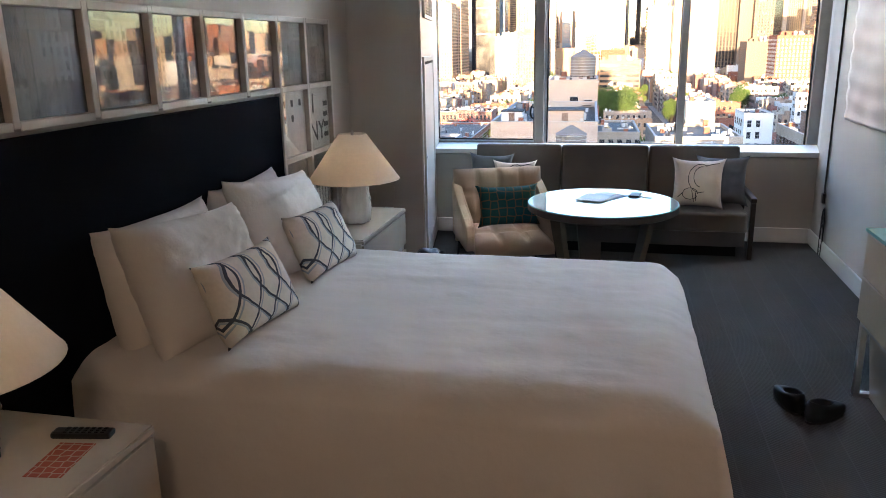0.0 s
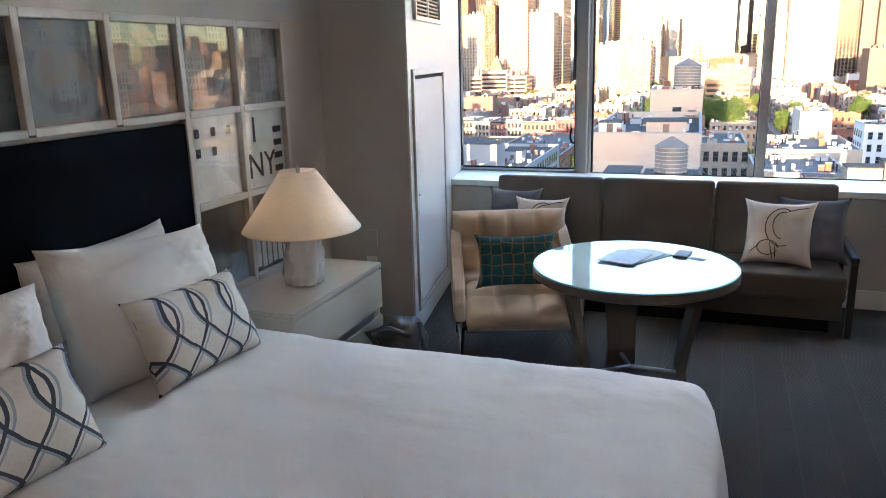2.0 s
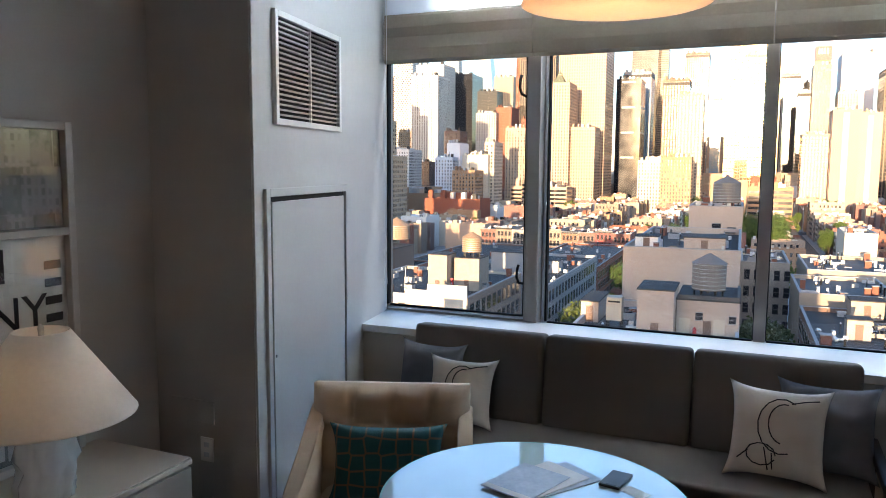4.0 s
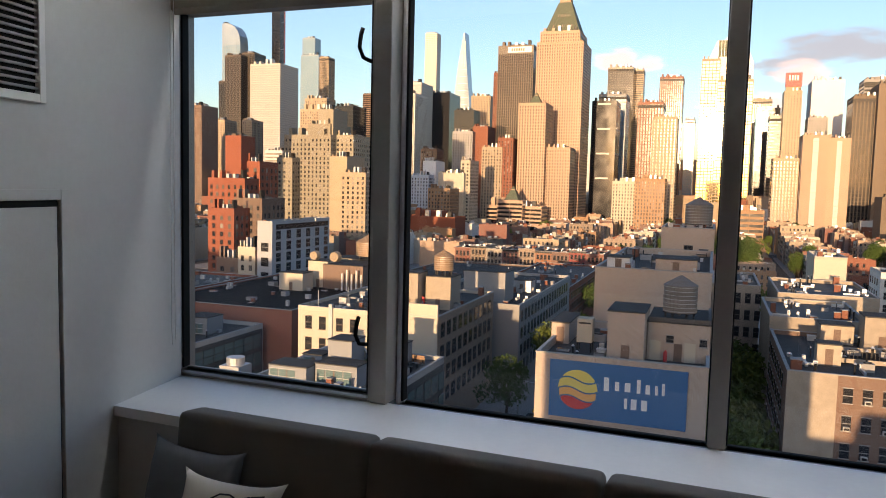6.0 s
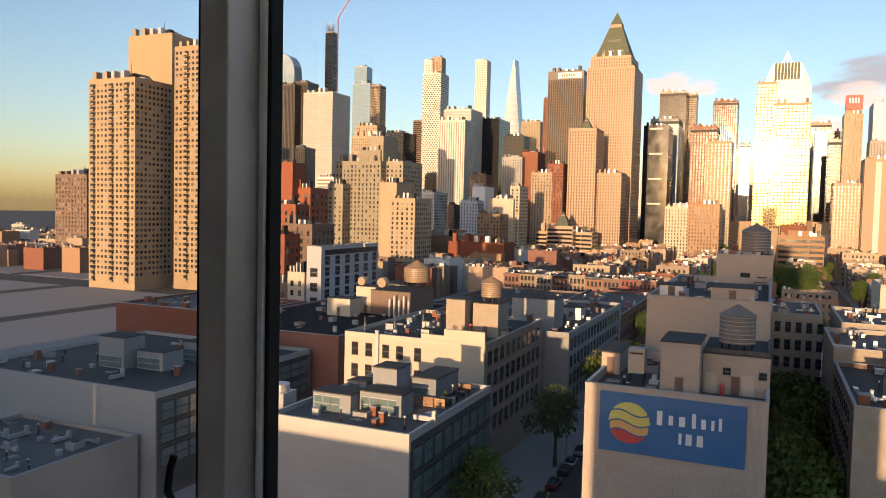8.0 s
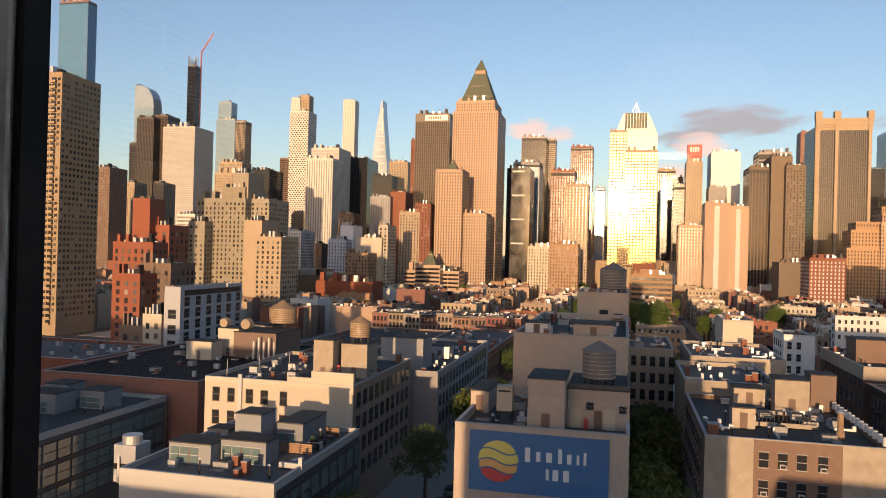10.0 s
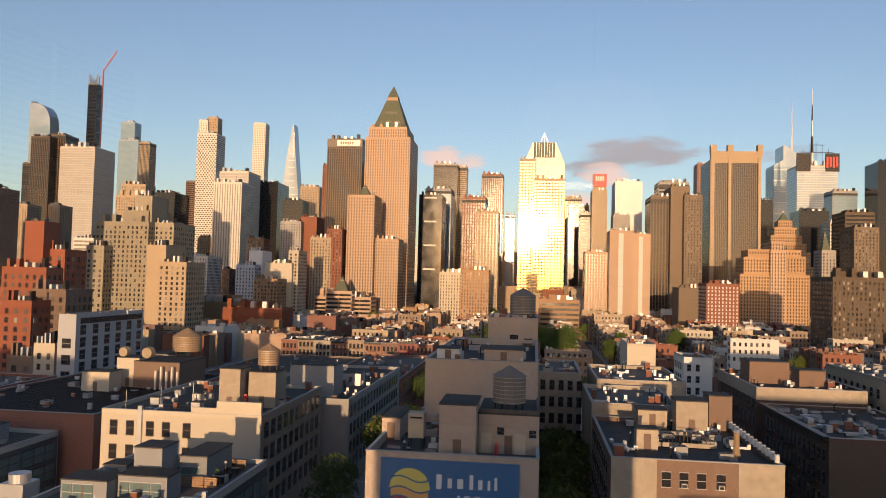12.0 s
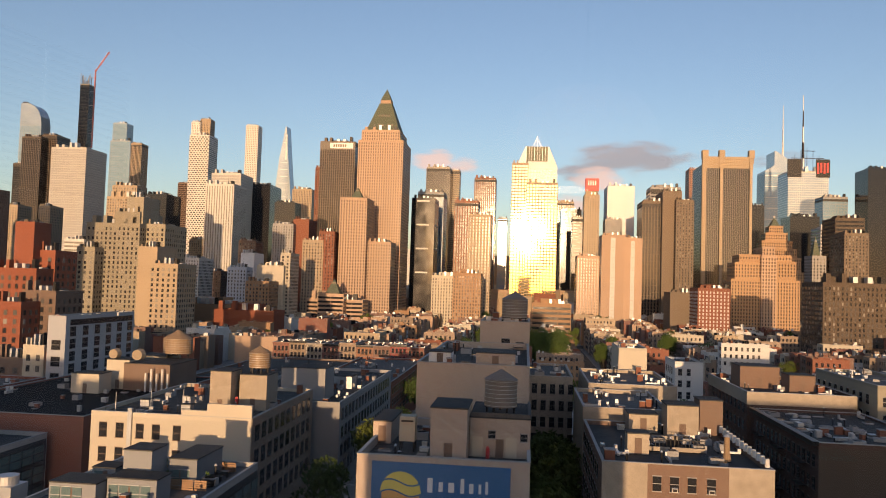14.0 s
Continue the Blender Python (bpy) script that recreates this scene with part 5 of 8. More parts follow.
def tower(name, label, category, u, v, w, d, z1, wall, glass, style, z0=GROUND, pyramid=None, crane=False, sign=False, signbox=False, flare=False, mast=None):
    if len(label.split()) < 4:
        label += " with a flat roof"
    if glass is CGLASS and style in (PIERS, CURTAIN, BANDS):
        glass = OGLASS
    u, v, w, d, up, k = farther(u, v, w, d, z1 - 1.83)
    z1 = 1.83 + up
    if pyramid:
        pyramid = (pyramid[0], pyramid[1] * k)
    FOOT.append((u - w / 2, u + w / 2, v, v + d))
    t = thing(name, label, category, "city towers", m=cm(u, v))
    g = Geo()
    g.box(-w / 2, 0, z0, w / 2, d, z1, wall)
    p = max(0.4, min(w, d) * 0.02)
    for a in ((-w / 2, 0, w / 2, p), (-w / 2, d - p, w / 2, d), (-w / 2, p, -w / 2 + p, d - p), (w / 2 - p, p, w / 2, d - p)):
        g.box(a[0], a[1], z1 + 0.01, a[2], a[3], z1 + 1.2, wall)
    g.under("wall", t)
    g = Geo()
    g.box(-w / 2 + p, p, z1 + 0.02, w / 2 - p, d - p, z1 + 0.1, GRAVEL)
    if not (pyramid or crane):
        g.box(-w * 0.28, d * 0.3, z1 + 0.1, w * 0.22, d * 0.75, z1 + min(5, w * 0.16), wall)
        for q in range(5):
            x, h = w * (-0.42 + 0.19 * ((q * 7) % 5) + 0.02 * math.sin(u + q)), (1.5 + 2.2 * abs(math.sin(u * 0.7 + q * 2.1))) * max(1.0, w / 26)
            g.box(x, d * 0.05, z1 + 0.1, x + w * 0.07, d * 0.2, z1 + 1.0 + h, (wall, GALV, DARKMETAL)[q % 3])
        if w > 15:
            g.cone(w * 0.1, d * 0.4, z1 + 0.1, 0.25, z1 + 6 + w * 0.15 * abs(math.sin(u)), 0.1, DARKMETAL, 5)
        g.box(w * 0.26, d * 0.4, z1 + 0.1, w * 0.38, d * 0.6, z1 + min(3, w * 0.1), GALV)
    g.under("roof", t)
    if style:
        g = Geo()
        window_geo(g, w, d, z0, z1, style, glass)
        g.under("windows", t, kind="stuff")
    if style in (PIERS, CURTAIN, BANDS) and z1 > 60 and wall in (BRONZE, TAUPE, REDSTONE, CONCRETE, TAN):
        g = Geo()
        for zz, hh in ((z1 - 5.5, 3.2),):
            if zz > z0 + 8:
                for e in ((-w / 2 - 0.2, -0.2, w / 2 + 0.2, 0.1), (-w / 2 - 0.2, 0.1, -w / 2 + 0.1, d), (w / 2 - 0.1, 0.1, w / 2 + 0.2, d)):
                    g.box(e[0], e[1], zz, e[2], e[3], zz + hh, LOUVRE if wall not in (PINKSTONE, CREAM) else wall, True)
        g.under("louvre_band", t, "dark louvred plant floor")
    if pyramid:
        g = Geo()
        k, h = pyramid
        for i in range(int(w * k / 3.2)):
            x = -w * k / 2 + 1.6 + i * 3.2
            g.box(x - 0.9, d / 2 - w * k / 2 - 0.4, z1 + 0.1, x + 0.9, d / 2 - w * k / 2 + 0.5, z1 + 2.2, BRONZE)
        r = w * k / 2 * 1.414
        g.cone(0, d / 2, z1 + 0.2, r, z1 + h * 0.72, r * 0.30, COPPER, 4, True, math.pi / 4)
        g.cone(0, d / 2, z1 + h * 0.72, r * 0.26, z1 + h * 0.78, r * 0.26, wall, 4, True, math.pi / 4)
        g.cone(0, d / 2, z1 + h * 0.78, r * 0.27, z1 + h, 0.02, COPPER, 4, True, math.pi / 4)
        if h > 40:
            for row, f in ((0, 0.12), (1, 0.30), (2, 0.48)):
                hw = r / 1.414 * (1 - 0.70 * f / 0.72)
                for i in range(6 - row):
                    x = (i - (5 - row) / 2) * hw * 0.30
                    g.box(x - 0.8, d / 2 - hw - 0.5, z1 + h * f - 1.0, x + 0.8, d / 2 - hw + 2.5, z1 + h * f + 1.6, BRONZE)
        g.under("pyramid_roof", t, "green copper pyramid roof")
    if mast:
        g = Geo()
        x = (mast[0] - 0.5) * w
        for i in range(5):
            g.cone(x, d / 2, z1 + mast[1] * i / 5, 3.0 - 0.55 * i, z1 + mast[1] * (i + 1) / 5, 2.4 - 0.5 * i, mast[2] if i % 2 else GALV, 6)
        g.under("mast", t, "slender antenna mast")
    if crane:
        g = Geo()
        for i in range(14):
            g.box(-w * 0.5 + (i % 4) * w * 0.28, (i % 3) * d * 0.3, z1, -w * 0.5 + (i % 4) * w * 0.28 + 1.2, (i % 3) * d * 0.3 + 1.2, z1 + 14 + 22 * ((i * 7) % 5) / 5, CONCRETE)
        g.under("frame_top", t, "open concrete frame")
        g = Geo()
        x = w / 2 + 14
        for i in range(28):
            z = z1 - 180 + i * 8
            g.box(x - 1.6, 3, z, x + 1.6, 6, z + 7, CRANERED)
            if i % 5 == 0:
                g.box(w / 2, 4, z, x, 5, z + 1.5, CONCRETE)
        for i in range(12):
            g.box(x + i * 3.2, 3.6, z1 + 40 + i * 4.6, x + i * 3.2 + 4, 5, z1 + 45 + i * 4.6, CRANERED)
        g.under("crane", t, "red tower crane")
    if sign:
        g = Geo()
        g.box(-w * 0.5, -0.4, z1 - 11, w * 0.5, -0.15, z1 + 0.5, BRONZE)
        g.box(-w * 0.22, -0.8, z1 - 9, w * 0.44, -0.45, z1 - 1, SIGNW)
        for i in range(6):
            g.box(-w * 0.12 + i * w * 0.065, -0.95, z1 - 7, -w * 0.12 + i * w * 0.065 + w * 0.04, -0.82, z1 - 3.2, TAUPE)
        g.under("sign", t, "white sign band with grey bars")
    if signbox:
        g = Geo()
        g.box(-w * 0.42, 2, z1 + 0.2, w * 0.42, 8, z1 + 6, TAN)
        g.box(-w * 0.45, 1, z1 + 6, w * 0.45, 9, z1 + 22, SIGNR)
        for i in range(4):
            g.box(-w * 0.28 + i * w * 0.15, 0.6, z1 + 13, -w * 0.28 + i * w * 0.15 + w * 0.08, 0.95, z1 + 19, SIGNW)
        g.under("sign_box", t, "red sign box with white bars")
    if flare:
        g = Geo()
        for x, pw in ((-w / 2 - 0.4, 3.4), (-w * 0.16, 3.2), (w / 2 - 2.6, 3.0)):
            g.box(x, -1.6, z0, x + pw, 0, z1 - 4, TAN)
            for k, (out, up) in enumerate(((0.4, 6), (0.9, 12), (1.5, 20))):
                g.box(x - out, -1.6 - out * 1.6, z1 - 5 + k * 6.0, x + pw + out, 3, z1 - 5 + up + 1, TAN, True)
        for k in range(4):
            g.box(-w / 2 - 0.5 * k, -0.8 - 0.7 * k, z1 - 4 + 3.2 * k, w / 2 + 0.5 * k, 3, z1 - 0.8 + 3.2 * k, TAN, True)
        g.under("crown", t, "flared stone crown")
    return t


# ---- ground, streets, the hotel's own walls ----
g = Geo()
g.box(-3000, -200, GROUND - 1, 3000, 4600, GROUND, ASPHALT)
gr = new("ground", g.mesh("ground"))
gr.matrix_basis = CITY
tagged(gr, "dark asphalt city ground reaching the horizon", "ground", kind="structure")
g = Geo()
STREETS = [-24 + 0.0, 39.0, 119.0, 199.0, 279.0, 359.0, 439.0, -104.0, -184.0, -264.0, -344.0, -424.0, -504.0, -584.0, -664.0]
AVENUES = [312.0, 600.0, 870.0, 1140.0]
pv = thing("pavement", "raised pale concrete pavements along the streets", "pavement", kind="structure")
vs = [20.0] + [q for a in AVENUES for q in (a - 14, a + 14)] + [1500.0]
for a, b in zip(sorted(STREETS), sorted(STREETS)[1:]):
    for k in range(0, len(vs), 2):
        g.box(a + 5.5, vs[k], GROUND, b - 5.5, vs[k + 1], GROUND + 0.15, SIDEWALK)
g.under("slab", pv).matrix_basis = CITY

hotel = thing("hotel_walls", "plain outer walls of the hotel round the room", "building", kind="structure")
g = Geo()
for a in ((-14, -16, GROUND, 14, 6.77, -0.4), (-14, -16, CEIL_Z + 0.4, 14, 6.77, 24), (-14, -16, -0.4, -0.3, 6.77, CEIL_Z + 0.4), (4.2, -16, -0.4, 14, 6.77, CEIL_Z + 0.4), (-0.3, -16, -0.4, 4.2, -4.3, CEIL_Z + 0.4)):
    g.box(*a, NEARBRICK, True)
g.under("wall", hotel)

# blocks out of view, heights set so their shadows cover the nearer buildings
nb = thing("unseen_shade_blocks", "unseen brick blocks beside the hotel, added to shade the low city", "building", kind="structure")
for a in ((-210, -45, -95, -14, -7.0), (-94, -45, -72, -16, -9.0), (-57, -45, -16, -16, -19.0), (14.5, -45, 19.5, -14, -18.0), (20, -45, 44, -14, -14.5), (44.5, -45, 90, -14, -6.5), (91, -45, 200, -14, -10.0)):
    g = Geo()
    g.box(a[0], a[1], GROUND, a[2], a[3], a[4], NEARBRICK2)
    g.under("block", nb)

PANES = {}


def panes(parent, w, h, mat, places, frame=None):
    """Single windows on a wall: pane in a thin frame, one object each on shared meshes; places: (x, y, z, turn)."""
    key = (w, h, mat.name)
    if key not in PANES:
        q = Geo()
        q.box(-w / 2, -0.06, 0, w / 2, 0.05, h, mat, True)
        fr = frame or CONCRETE
        for a in ((-w / 2 - 0.08, -0.12, -0.12, w / 2 + 0.08, 0.02, 0), (-w / 2 - 0.06, -0.09, h, w / 2 + 0.06, 0.02, h + 0.1), (-w / 2, -0.09, h * 0.48, w / 2, -0.05, h * 0.53)):
            q.box(*a, fr, True)
        PANES[key] = q.mesh("window")
    for x, y, z, rz in places:
        ob = new("window", PANES[key])
        ob.parent = parent
        ob.matrix_basis = pose(x, y, z, 0, 0, rz)


def clutter():
    """Small roof pieces: vents, pipes, skylights, ducts, hatches."""
    out = []
    q = Geo()
    q.box(-0.5, -0.4, 0, 0.5, 0.4, 0.9, GALV)
    q.box(-0.55, -0.45, 0.9, 0.55, 0.45, 1.0, GALV, True)
    out.append(("roof_vent", q.mesh("roof_vent")))
    q = Geo()
    q.cone(0, 0, 0, 0.13, 1.6, 0.13, DARKMETAL, 8)
    q.cone(0, 0, 1.6, 0.24, 1.85, 0.05, GALV, 8)
    out.append(("vent_pipe", q.mesh("vent_pipe")))
    q = Geo()
    q.box(-0.8, -0.6, 0, 0.8, 0.6, 0.3, CONCRETE)
    q.box(-0.7, -0.5, 0.3, 0.7, 0.5, 0.36, CGLASS)
    out.append(("skylight", q.mesh("skylight")))
    q = Geo()
    q.box(-1.6, -0.25, 0.25, 1.6, 0.25, 0.75, GALV, True)
    for x in (-1.3, 1.3):
        q.box(x - 0.06, -0.2, 0, x + 0.06, 0.2, 0.25, DARKMETAL)
    q.box(1.2, -0.3, 0.25, 1.75, 0.3, 1.4, GALV)
    out.append(("duct", q.mesh("duct")))
    q = Geo()
    q.box(-0.55, -0.55, 0, 0.55, 0.55, 1.5, REDBRICK)
    q.box(-0.62, -0.62, 1.5, 0.62, 0.62, 1.62, CONCRETE, True)
    out.append(("chimney", q.mesh("chimney")))
    q = Geo()
    q.box(-0.9, -0.9, 0, 0.9, 0.9, 1.0, CONCRETE)
    q.cone(0, 0, 1.0, 0.6, 1.15, 0.6, DARKMETAL, 14)
    out.append(("cooling_unit", q.mesh("cooling_unit")))
    return out


CLUTTER = clutter()


def house(name, label, u0, u1, v0, v1, z1, wall, roof=GRAVEL, par=0.9, category="building", group=""):
    """A near flat-roofed building: walls, roof, parapet with coping. Its own origin is the front left corner."""
    t = thing(name, label, category, group, m=cm(u0, v0))
    w, d = u1 - u0, v1 - v0
    g = Geo()
    g.box(0, 0, GROUND, w, d, z1 - par, wall)
    g.under("wall", t)
    g = Geo()
    g.box(0.3, 0.3, z1 - par, w - 0.3, d - 0.3, z1 - par + 0.06, roof)
    g.under("roof", t)
    for a in ((0, 0, w, 0.3), (0, d - 0.3, w, d), (0, 0.3, 0.3, d - 0.3), (w - 0.3, 0.3, w, d - 0.3)):
        g = Geo()
        g.box(a[0], a[1], z1 - par, a[2], a[3], z1 - 0.12, wall)
        g.box(a[0] - 0.05, a[1] - 0.05, z1 - 0.12, a[2] + 0.05, a[3] + 0.05, z1, COPING, True)
        g.under("parapet", t)
    rr = random.Random(int(u0 * 7 + v0 * 13))
    for q in range(min(36, int(w * d / 15))):
        x, y = rr.uniform(1.0, w - 1.2), rr.uniform(1.0, d - 1.2)
        nm, me = CLUTTER[rr.randrange(len(CLUTTER))]
        ob = new(nm, me)
        ob.parent = t
        ob.matrix_basis = pose(x, y, z1 - par + 0.05, 0, 0, rr.choice((0, 90))) @ Matrix.Diagonal((rr.uniform(0.5, 1.2), rr.uniform(0.5, 1.2), rr.uniform(0.5, 1.2), 1))
    return t


def water_tank(u, v, z, r, h, wood, label):
    t = thing("water_tank", label, "water tank", "rooftop water tanks", m=cm(u, v, z))
    g = Geo()
    n = 28
    for i in range(n):
        a = 2 * math.pi * i / n
        b, s = len(g.v), g.slot(wood)
        for da in (-0.47, 0.47):
            for rr in (r, r + 0.06):
                for zz in (1.0, 1.0 + h):
                    q = a + da * 2 * math.pi / n
                    g.v.append((rr * math.cos(q), rr * math.sin(q), zz))
        g.f += [tuple(b + k for k in f) for f in ((0, 1, 3, 2), (4, 6, 7, 5), (2, 3, 7, 6), (0, 4, 5, 1), (1, 5, 7, 3), (0, 2, 6, 4))]
        g.m += [s] * 6
    g.cone(0, 0, 1.0, r - 0.02, 1.0 + h, r - 0.02, wood, n)
    g.under("staves", t)
    for k in range(7):
        g = Geo()
        g.cone(0, 0, 1.15 + k * (h - 0.3) / 6, r + 0.08, 1.20 + k * (h - 0.3) / 6, r + 0.08, GALV, n, False)
        g.under("hoop", t)
    g = Geo()
    g.cone(0, 0, 1.0 + h, r + 0.2, 1.0 + h + r * 0.62, 0.12, wood, 14)
    g.under("roof", t, "conical tank roof")
    for k in range(6):
        a = 2 * math.pi * k / 6
        g = Geo()
        x, y = r * 0.85 * math.cos(a), r * 0.85 * math.sin(a)
        g.box(x - 0.1, y - 0.1, 0, x + 0.1, y + 0.1, 1.0, DARKMETAL)
        g.under("leg", t)
    g = Geo()
    g.box(-r, -0.15, 0.8, r, 0.15, 1.0, DARKMETAL, True)
    g.box(-0.15, -r, 0.8, 0.15, r, 1.0, DARKMETAL, True)
    g.under("frame", t)
    return t


def roof_box(u, v, z, w, d, h, mat, name="roof_hut", label="small rooftop hut with a flat roof", cat="roof hut"):
    t = thing(name, label, cat, "rooftop huts", m=cm(u, v, z))
    g = Geo()
    g.box(-w / 2, 0, 0, w / 2, d, h, mat)
    g.under("body", t)
    g = Geo()
    g.box(-w / 2 - 0.1, -0.1, h, w / 2 + 0.1, d + 0.1, h + 0.15, GRAVEL, True)
    g.under("roof", t)
    if w > 2:
        g = Geo()
        g.box(-0.45, -0.06, 0.05, 0.45, 0.02, 2.1, BROWNBRICK)
        g.under("door", t)
    return t


# ---- the brick building with the blue sign ----
b = house("sign_building", "brown brick building with a large blue wall sign", -15.0, 3.4, 86.0, 109.0, -16.5, NEARBRICK, GRAVEL, 1.1)
roof_box(-5.5, 88.6, -17.6, 4.0, 7.0, 5.8, NEARBRICK, "stair_tower", "brown brick stair tower on the roof", "stair tower")
wing = roof_box(0.0, 92.0, -17.6, 6.8, 11.0, 4.4, NEARBRICK, "roof_wing", "brick roof wing with two pale doors and small windows", "roof hut")
g = Geo()
for x in (-2.5, 1.3):
    g.box(x - 0.6, -0.07, 0.05, x + 0.6, 0.02, 2.3, CREAM)
g.under("door", wing, "pale metal door")
panes(wing, 0.8, 0.8, CGLASS, [(-0.9, 0, 2.2, 0), (2.7, 0, 2.0, 0)])
g = Geo()
g.box(-3.4, 0, 4.56, 3.4, 0.3, 5.0, SILVER)
g.box(3.1, 0.3, 4.56, 3.4, 10, 5.0, SILVER)
g.under("parapet", wing)
water_tank(-0.1, 95.0, -13.2, 1.85, 3.1, TANKWOOD, "grey wooden rooftop water tank with a conical roof")
ac = thing("cooling_unit", "pale boxy cooling unit on a steel stand", "cooling unit", m=cm(-10.6, 93.0, -17.5))
g = Geo()
g.box(-0.9, -0.9, 1.2, 0.9, 0.9, 4.0, CREAM, True)
g.under("body", ac)
for x in (-0.8, 0.8):
    for y in (-0.8, 0.8):
        g = Geo()
        g.box(x - 0.08, y - 0.08, 0, x + 0.08, y + 0.08, 1.2, DARKMETAL)
        g.under("leg", ac)
g = Geo()
g.box(-0.7, -0.92, 3.4, 0.7, -0.89, 3.6, DARKMETAL)
g.under("grille", ac)
roof_box(-14.2, 96.0, -17.5, 2.2, 8, 2.6, NEARBRICK)
red = thing("gas_bottle", "red gas bottle standing on the roof", "gas bottle", m=cm(-1.3, 91.2, -17.5))
g = Geo()
g.cone(0, 0, 0, 0.22, 1.1, 0.22, SIGNR, 12)
g.cone(0, 0, 1.1, 0.2, 1.35, 0.06, SIGNR, 12)
g.under("body", red)

sgn = thing("wall_sign", "large blue wall sign with striped disc and white bars", "sign", m=cm(-13.3, 85.9))
SW, SZ0, SZ1 = 14.7, -23.6, -17.2
g = Geo()
g.box(0, -0.12, SZ0, SW, 0.06, SZ1, SIGNBLUE, True)
g.under("board", sgn, "blue painted board")
CX, CZ, CR = 3.15, -20.35, 2.2
bands = ((SIGNY, 1.0, 0.52), (SIGNY, 0.44, 0.02), (SIGNO, -0.06, -0.42), (SIGNR, -0.50, -1.0))
for mat, hi, lo in bands:
    bm = bmesh.new()
    top, bot = [], []
    for i in range(25):
        x = -0.999 + 1.998 * i / 24
        c = math.sqrt(max(0.0, 1 - x * x))
        wv = 0.14 * math.sin(x * math.pi) * -1
        zt = min(c, hi + (wv if hi < 0.99 else 0))
        zb = max(-c, lo + (wv if lo > -0.99 else 0))
        if zt > zb + 0.004:
            top.append((x, zt))
            bot.append((x, zb))
    ring = top + bot[::-1]
    for y in (-0.16, -0.125):
        ring_v = [bm.verts.new((CX + CR * x, y, CZ + CR * z)) for x, z in ring]
        bm.faces.new(ring_v)
    part("disc_stripe", bm, mat, sgn)
for i, (w, h, up) in enumerate(((1.05, 1.5, 0.0), (0.85, 1.0, -0.12), (1.15, 1.0, -0.12), (0.75, 1.5, 0.1), (0.85, 1.0, -0.12), (0.55, 1.0, -0.12), (0.55, 1.3, 0.05))):
    x = 5.9 + sum((1.05, 0.85, 1.15, 0.75, 0.85, 0.55, 0.55)[:i]) + 0.16 * i
    g = Geo()
    z = -19.4 + up
    g.box(x + w * 0.1, -0.17, z - h / 2, x + w * 0.62, -0.125, z + h / 2, SIGNW, True)
    g.under("letter_bar", sgn)
for i, (x, w) in enumerate(((8.25, 0.3), (8.95, 0.6), (10.05, 0.6))):
    g = Geo()
    g.box(x, -0.17, -21.9, x + w, -0.125, -20.75, SIGNW, True)
    g.under("letter_bar", sgn)

# tall brick block behind the sign building
b = house("brick_block", "plain brown brick block behind the sign building", -12.2, 3.3, 110.0, 150.0, -9.0, NEARBRICK, GRAVEL, 1.2)
roof_box(-9.5, 114, -10.2, 3.2, 4, 2.2, WHITEWALL, "roof_plant", "white rooftop plant box", "plant box")
roof_box(-1.5, 113, -10.2, 5.5, 6, 2.4, NEARBRICK)
b = house("lift_block", "brown brick lift block carrying a water tank", -5.9, 3.5, 150.0, 170.0, -4.9, NEARBRICK, GRAVEL, 0.6)
panes(b, 1.6, 1.8, CGLASS, [(4.9, 0, -10.0, 0), (7.6, 0, -10.6, 0)])
g = Geo()
for k in range(9):
    g.box(6.4, -0.9, -13.8 + k * 0.5, 8.2, 0, -13.7 + k * 0.5, DARKMETAL, True)
for x in (6.4, 8.15):
    g.box(x, -0.9, -14.5, x + 0.06, -0.84, -9.4, DARKMETAL)
g.under("fire_ladder", b, "dark steel fire ladder")
water_tank(0.5, 156.0, -5.4, 2.45, 3.6, TANKWOOD, "large grey wooden rooftop water tank")

# ---- cream building with a wooden tank ----
cr = house("cream_building", "cream plastered loft building with stepped front and arched windows", -68.8, -41.2, 125.5, 161.0, -21.0, CREAM, GRAVEL, 0.8)
g = Geo()
g.box(15.6, 0.02, -21.0, 20.0, 0.5, -20.2, CREAM)
g.box(20.0, 0.02, -21.0, 27.6, 0.6, -19.0, CREAM)
g.under("parapet", cr, "stepped cream parapet")
panes(cr, 1.35, 2.3, CGLASS, [(x, 0, z, 0) for x in (2.2, 5.1, 8.6, 11.4, 15.0) for z in (-25.2, -29.2, -33.2)], BROWNBRICK)
g = Geo()
g.box(6.6, -0.5, -36, 7.3, 0, -20.3, GALV)
g.under("duct", cr, "grey metal duct")
g = Geo()
g.box(27.6, 0.2, GROUND, 27.7, 35.3, -21.2, TENBRICKS[4])
g.under("side_wall", cr, "brown brick street side")
panes(cr, 1.9, 2.5, CGLASS, [(27.72, 2.5 + 3.3 * i, z, 90) for i in range(10) for z in (-25, -29, -33, -37)], BROWNBRICK)
roof_box(-50.2, 134.0, -21.7, 3.8, 5.0, 6.9, PLASTER, "roof_tower", "tan plastered roof tower", "roof hut")
lift = roof_box(-45.2, 136.5, -21.7, 5.0, 6.0, 6.2, PLASTER, "roof_tower", "tan plastered lift tower with a red door", "roof hut")
g = Geo()
g.box(-3.6, -0.4, 0.05, -2.6, -0.1, 2.3, SIGNR)
g.under("red_door", lift, "bright red door")
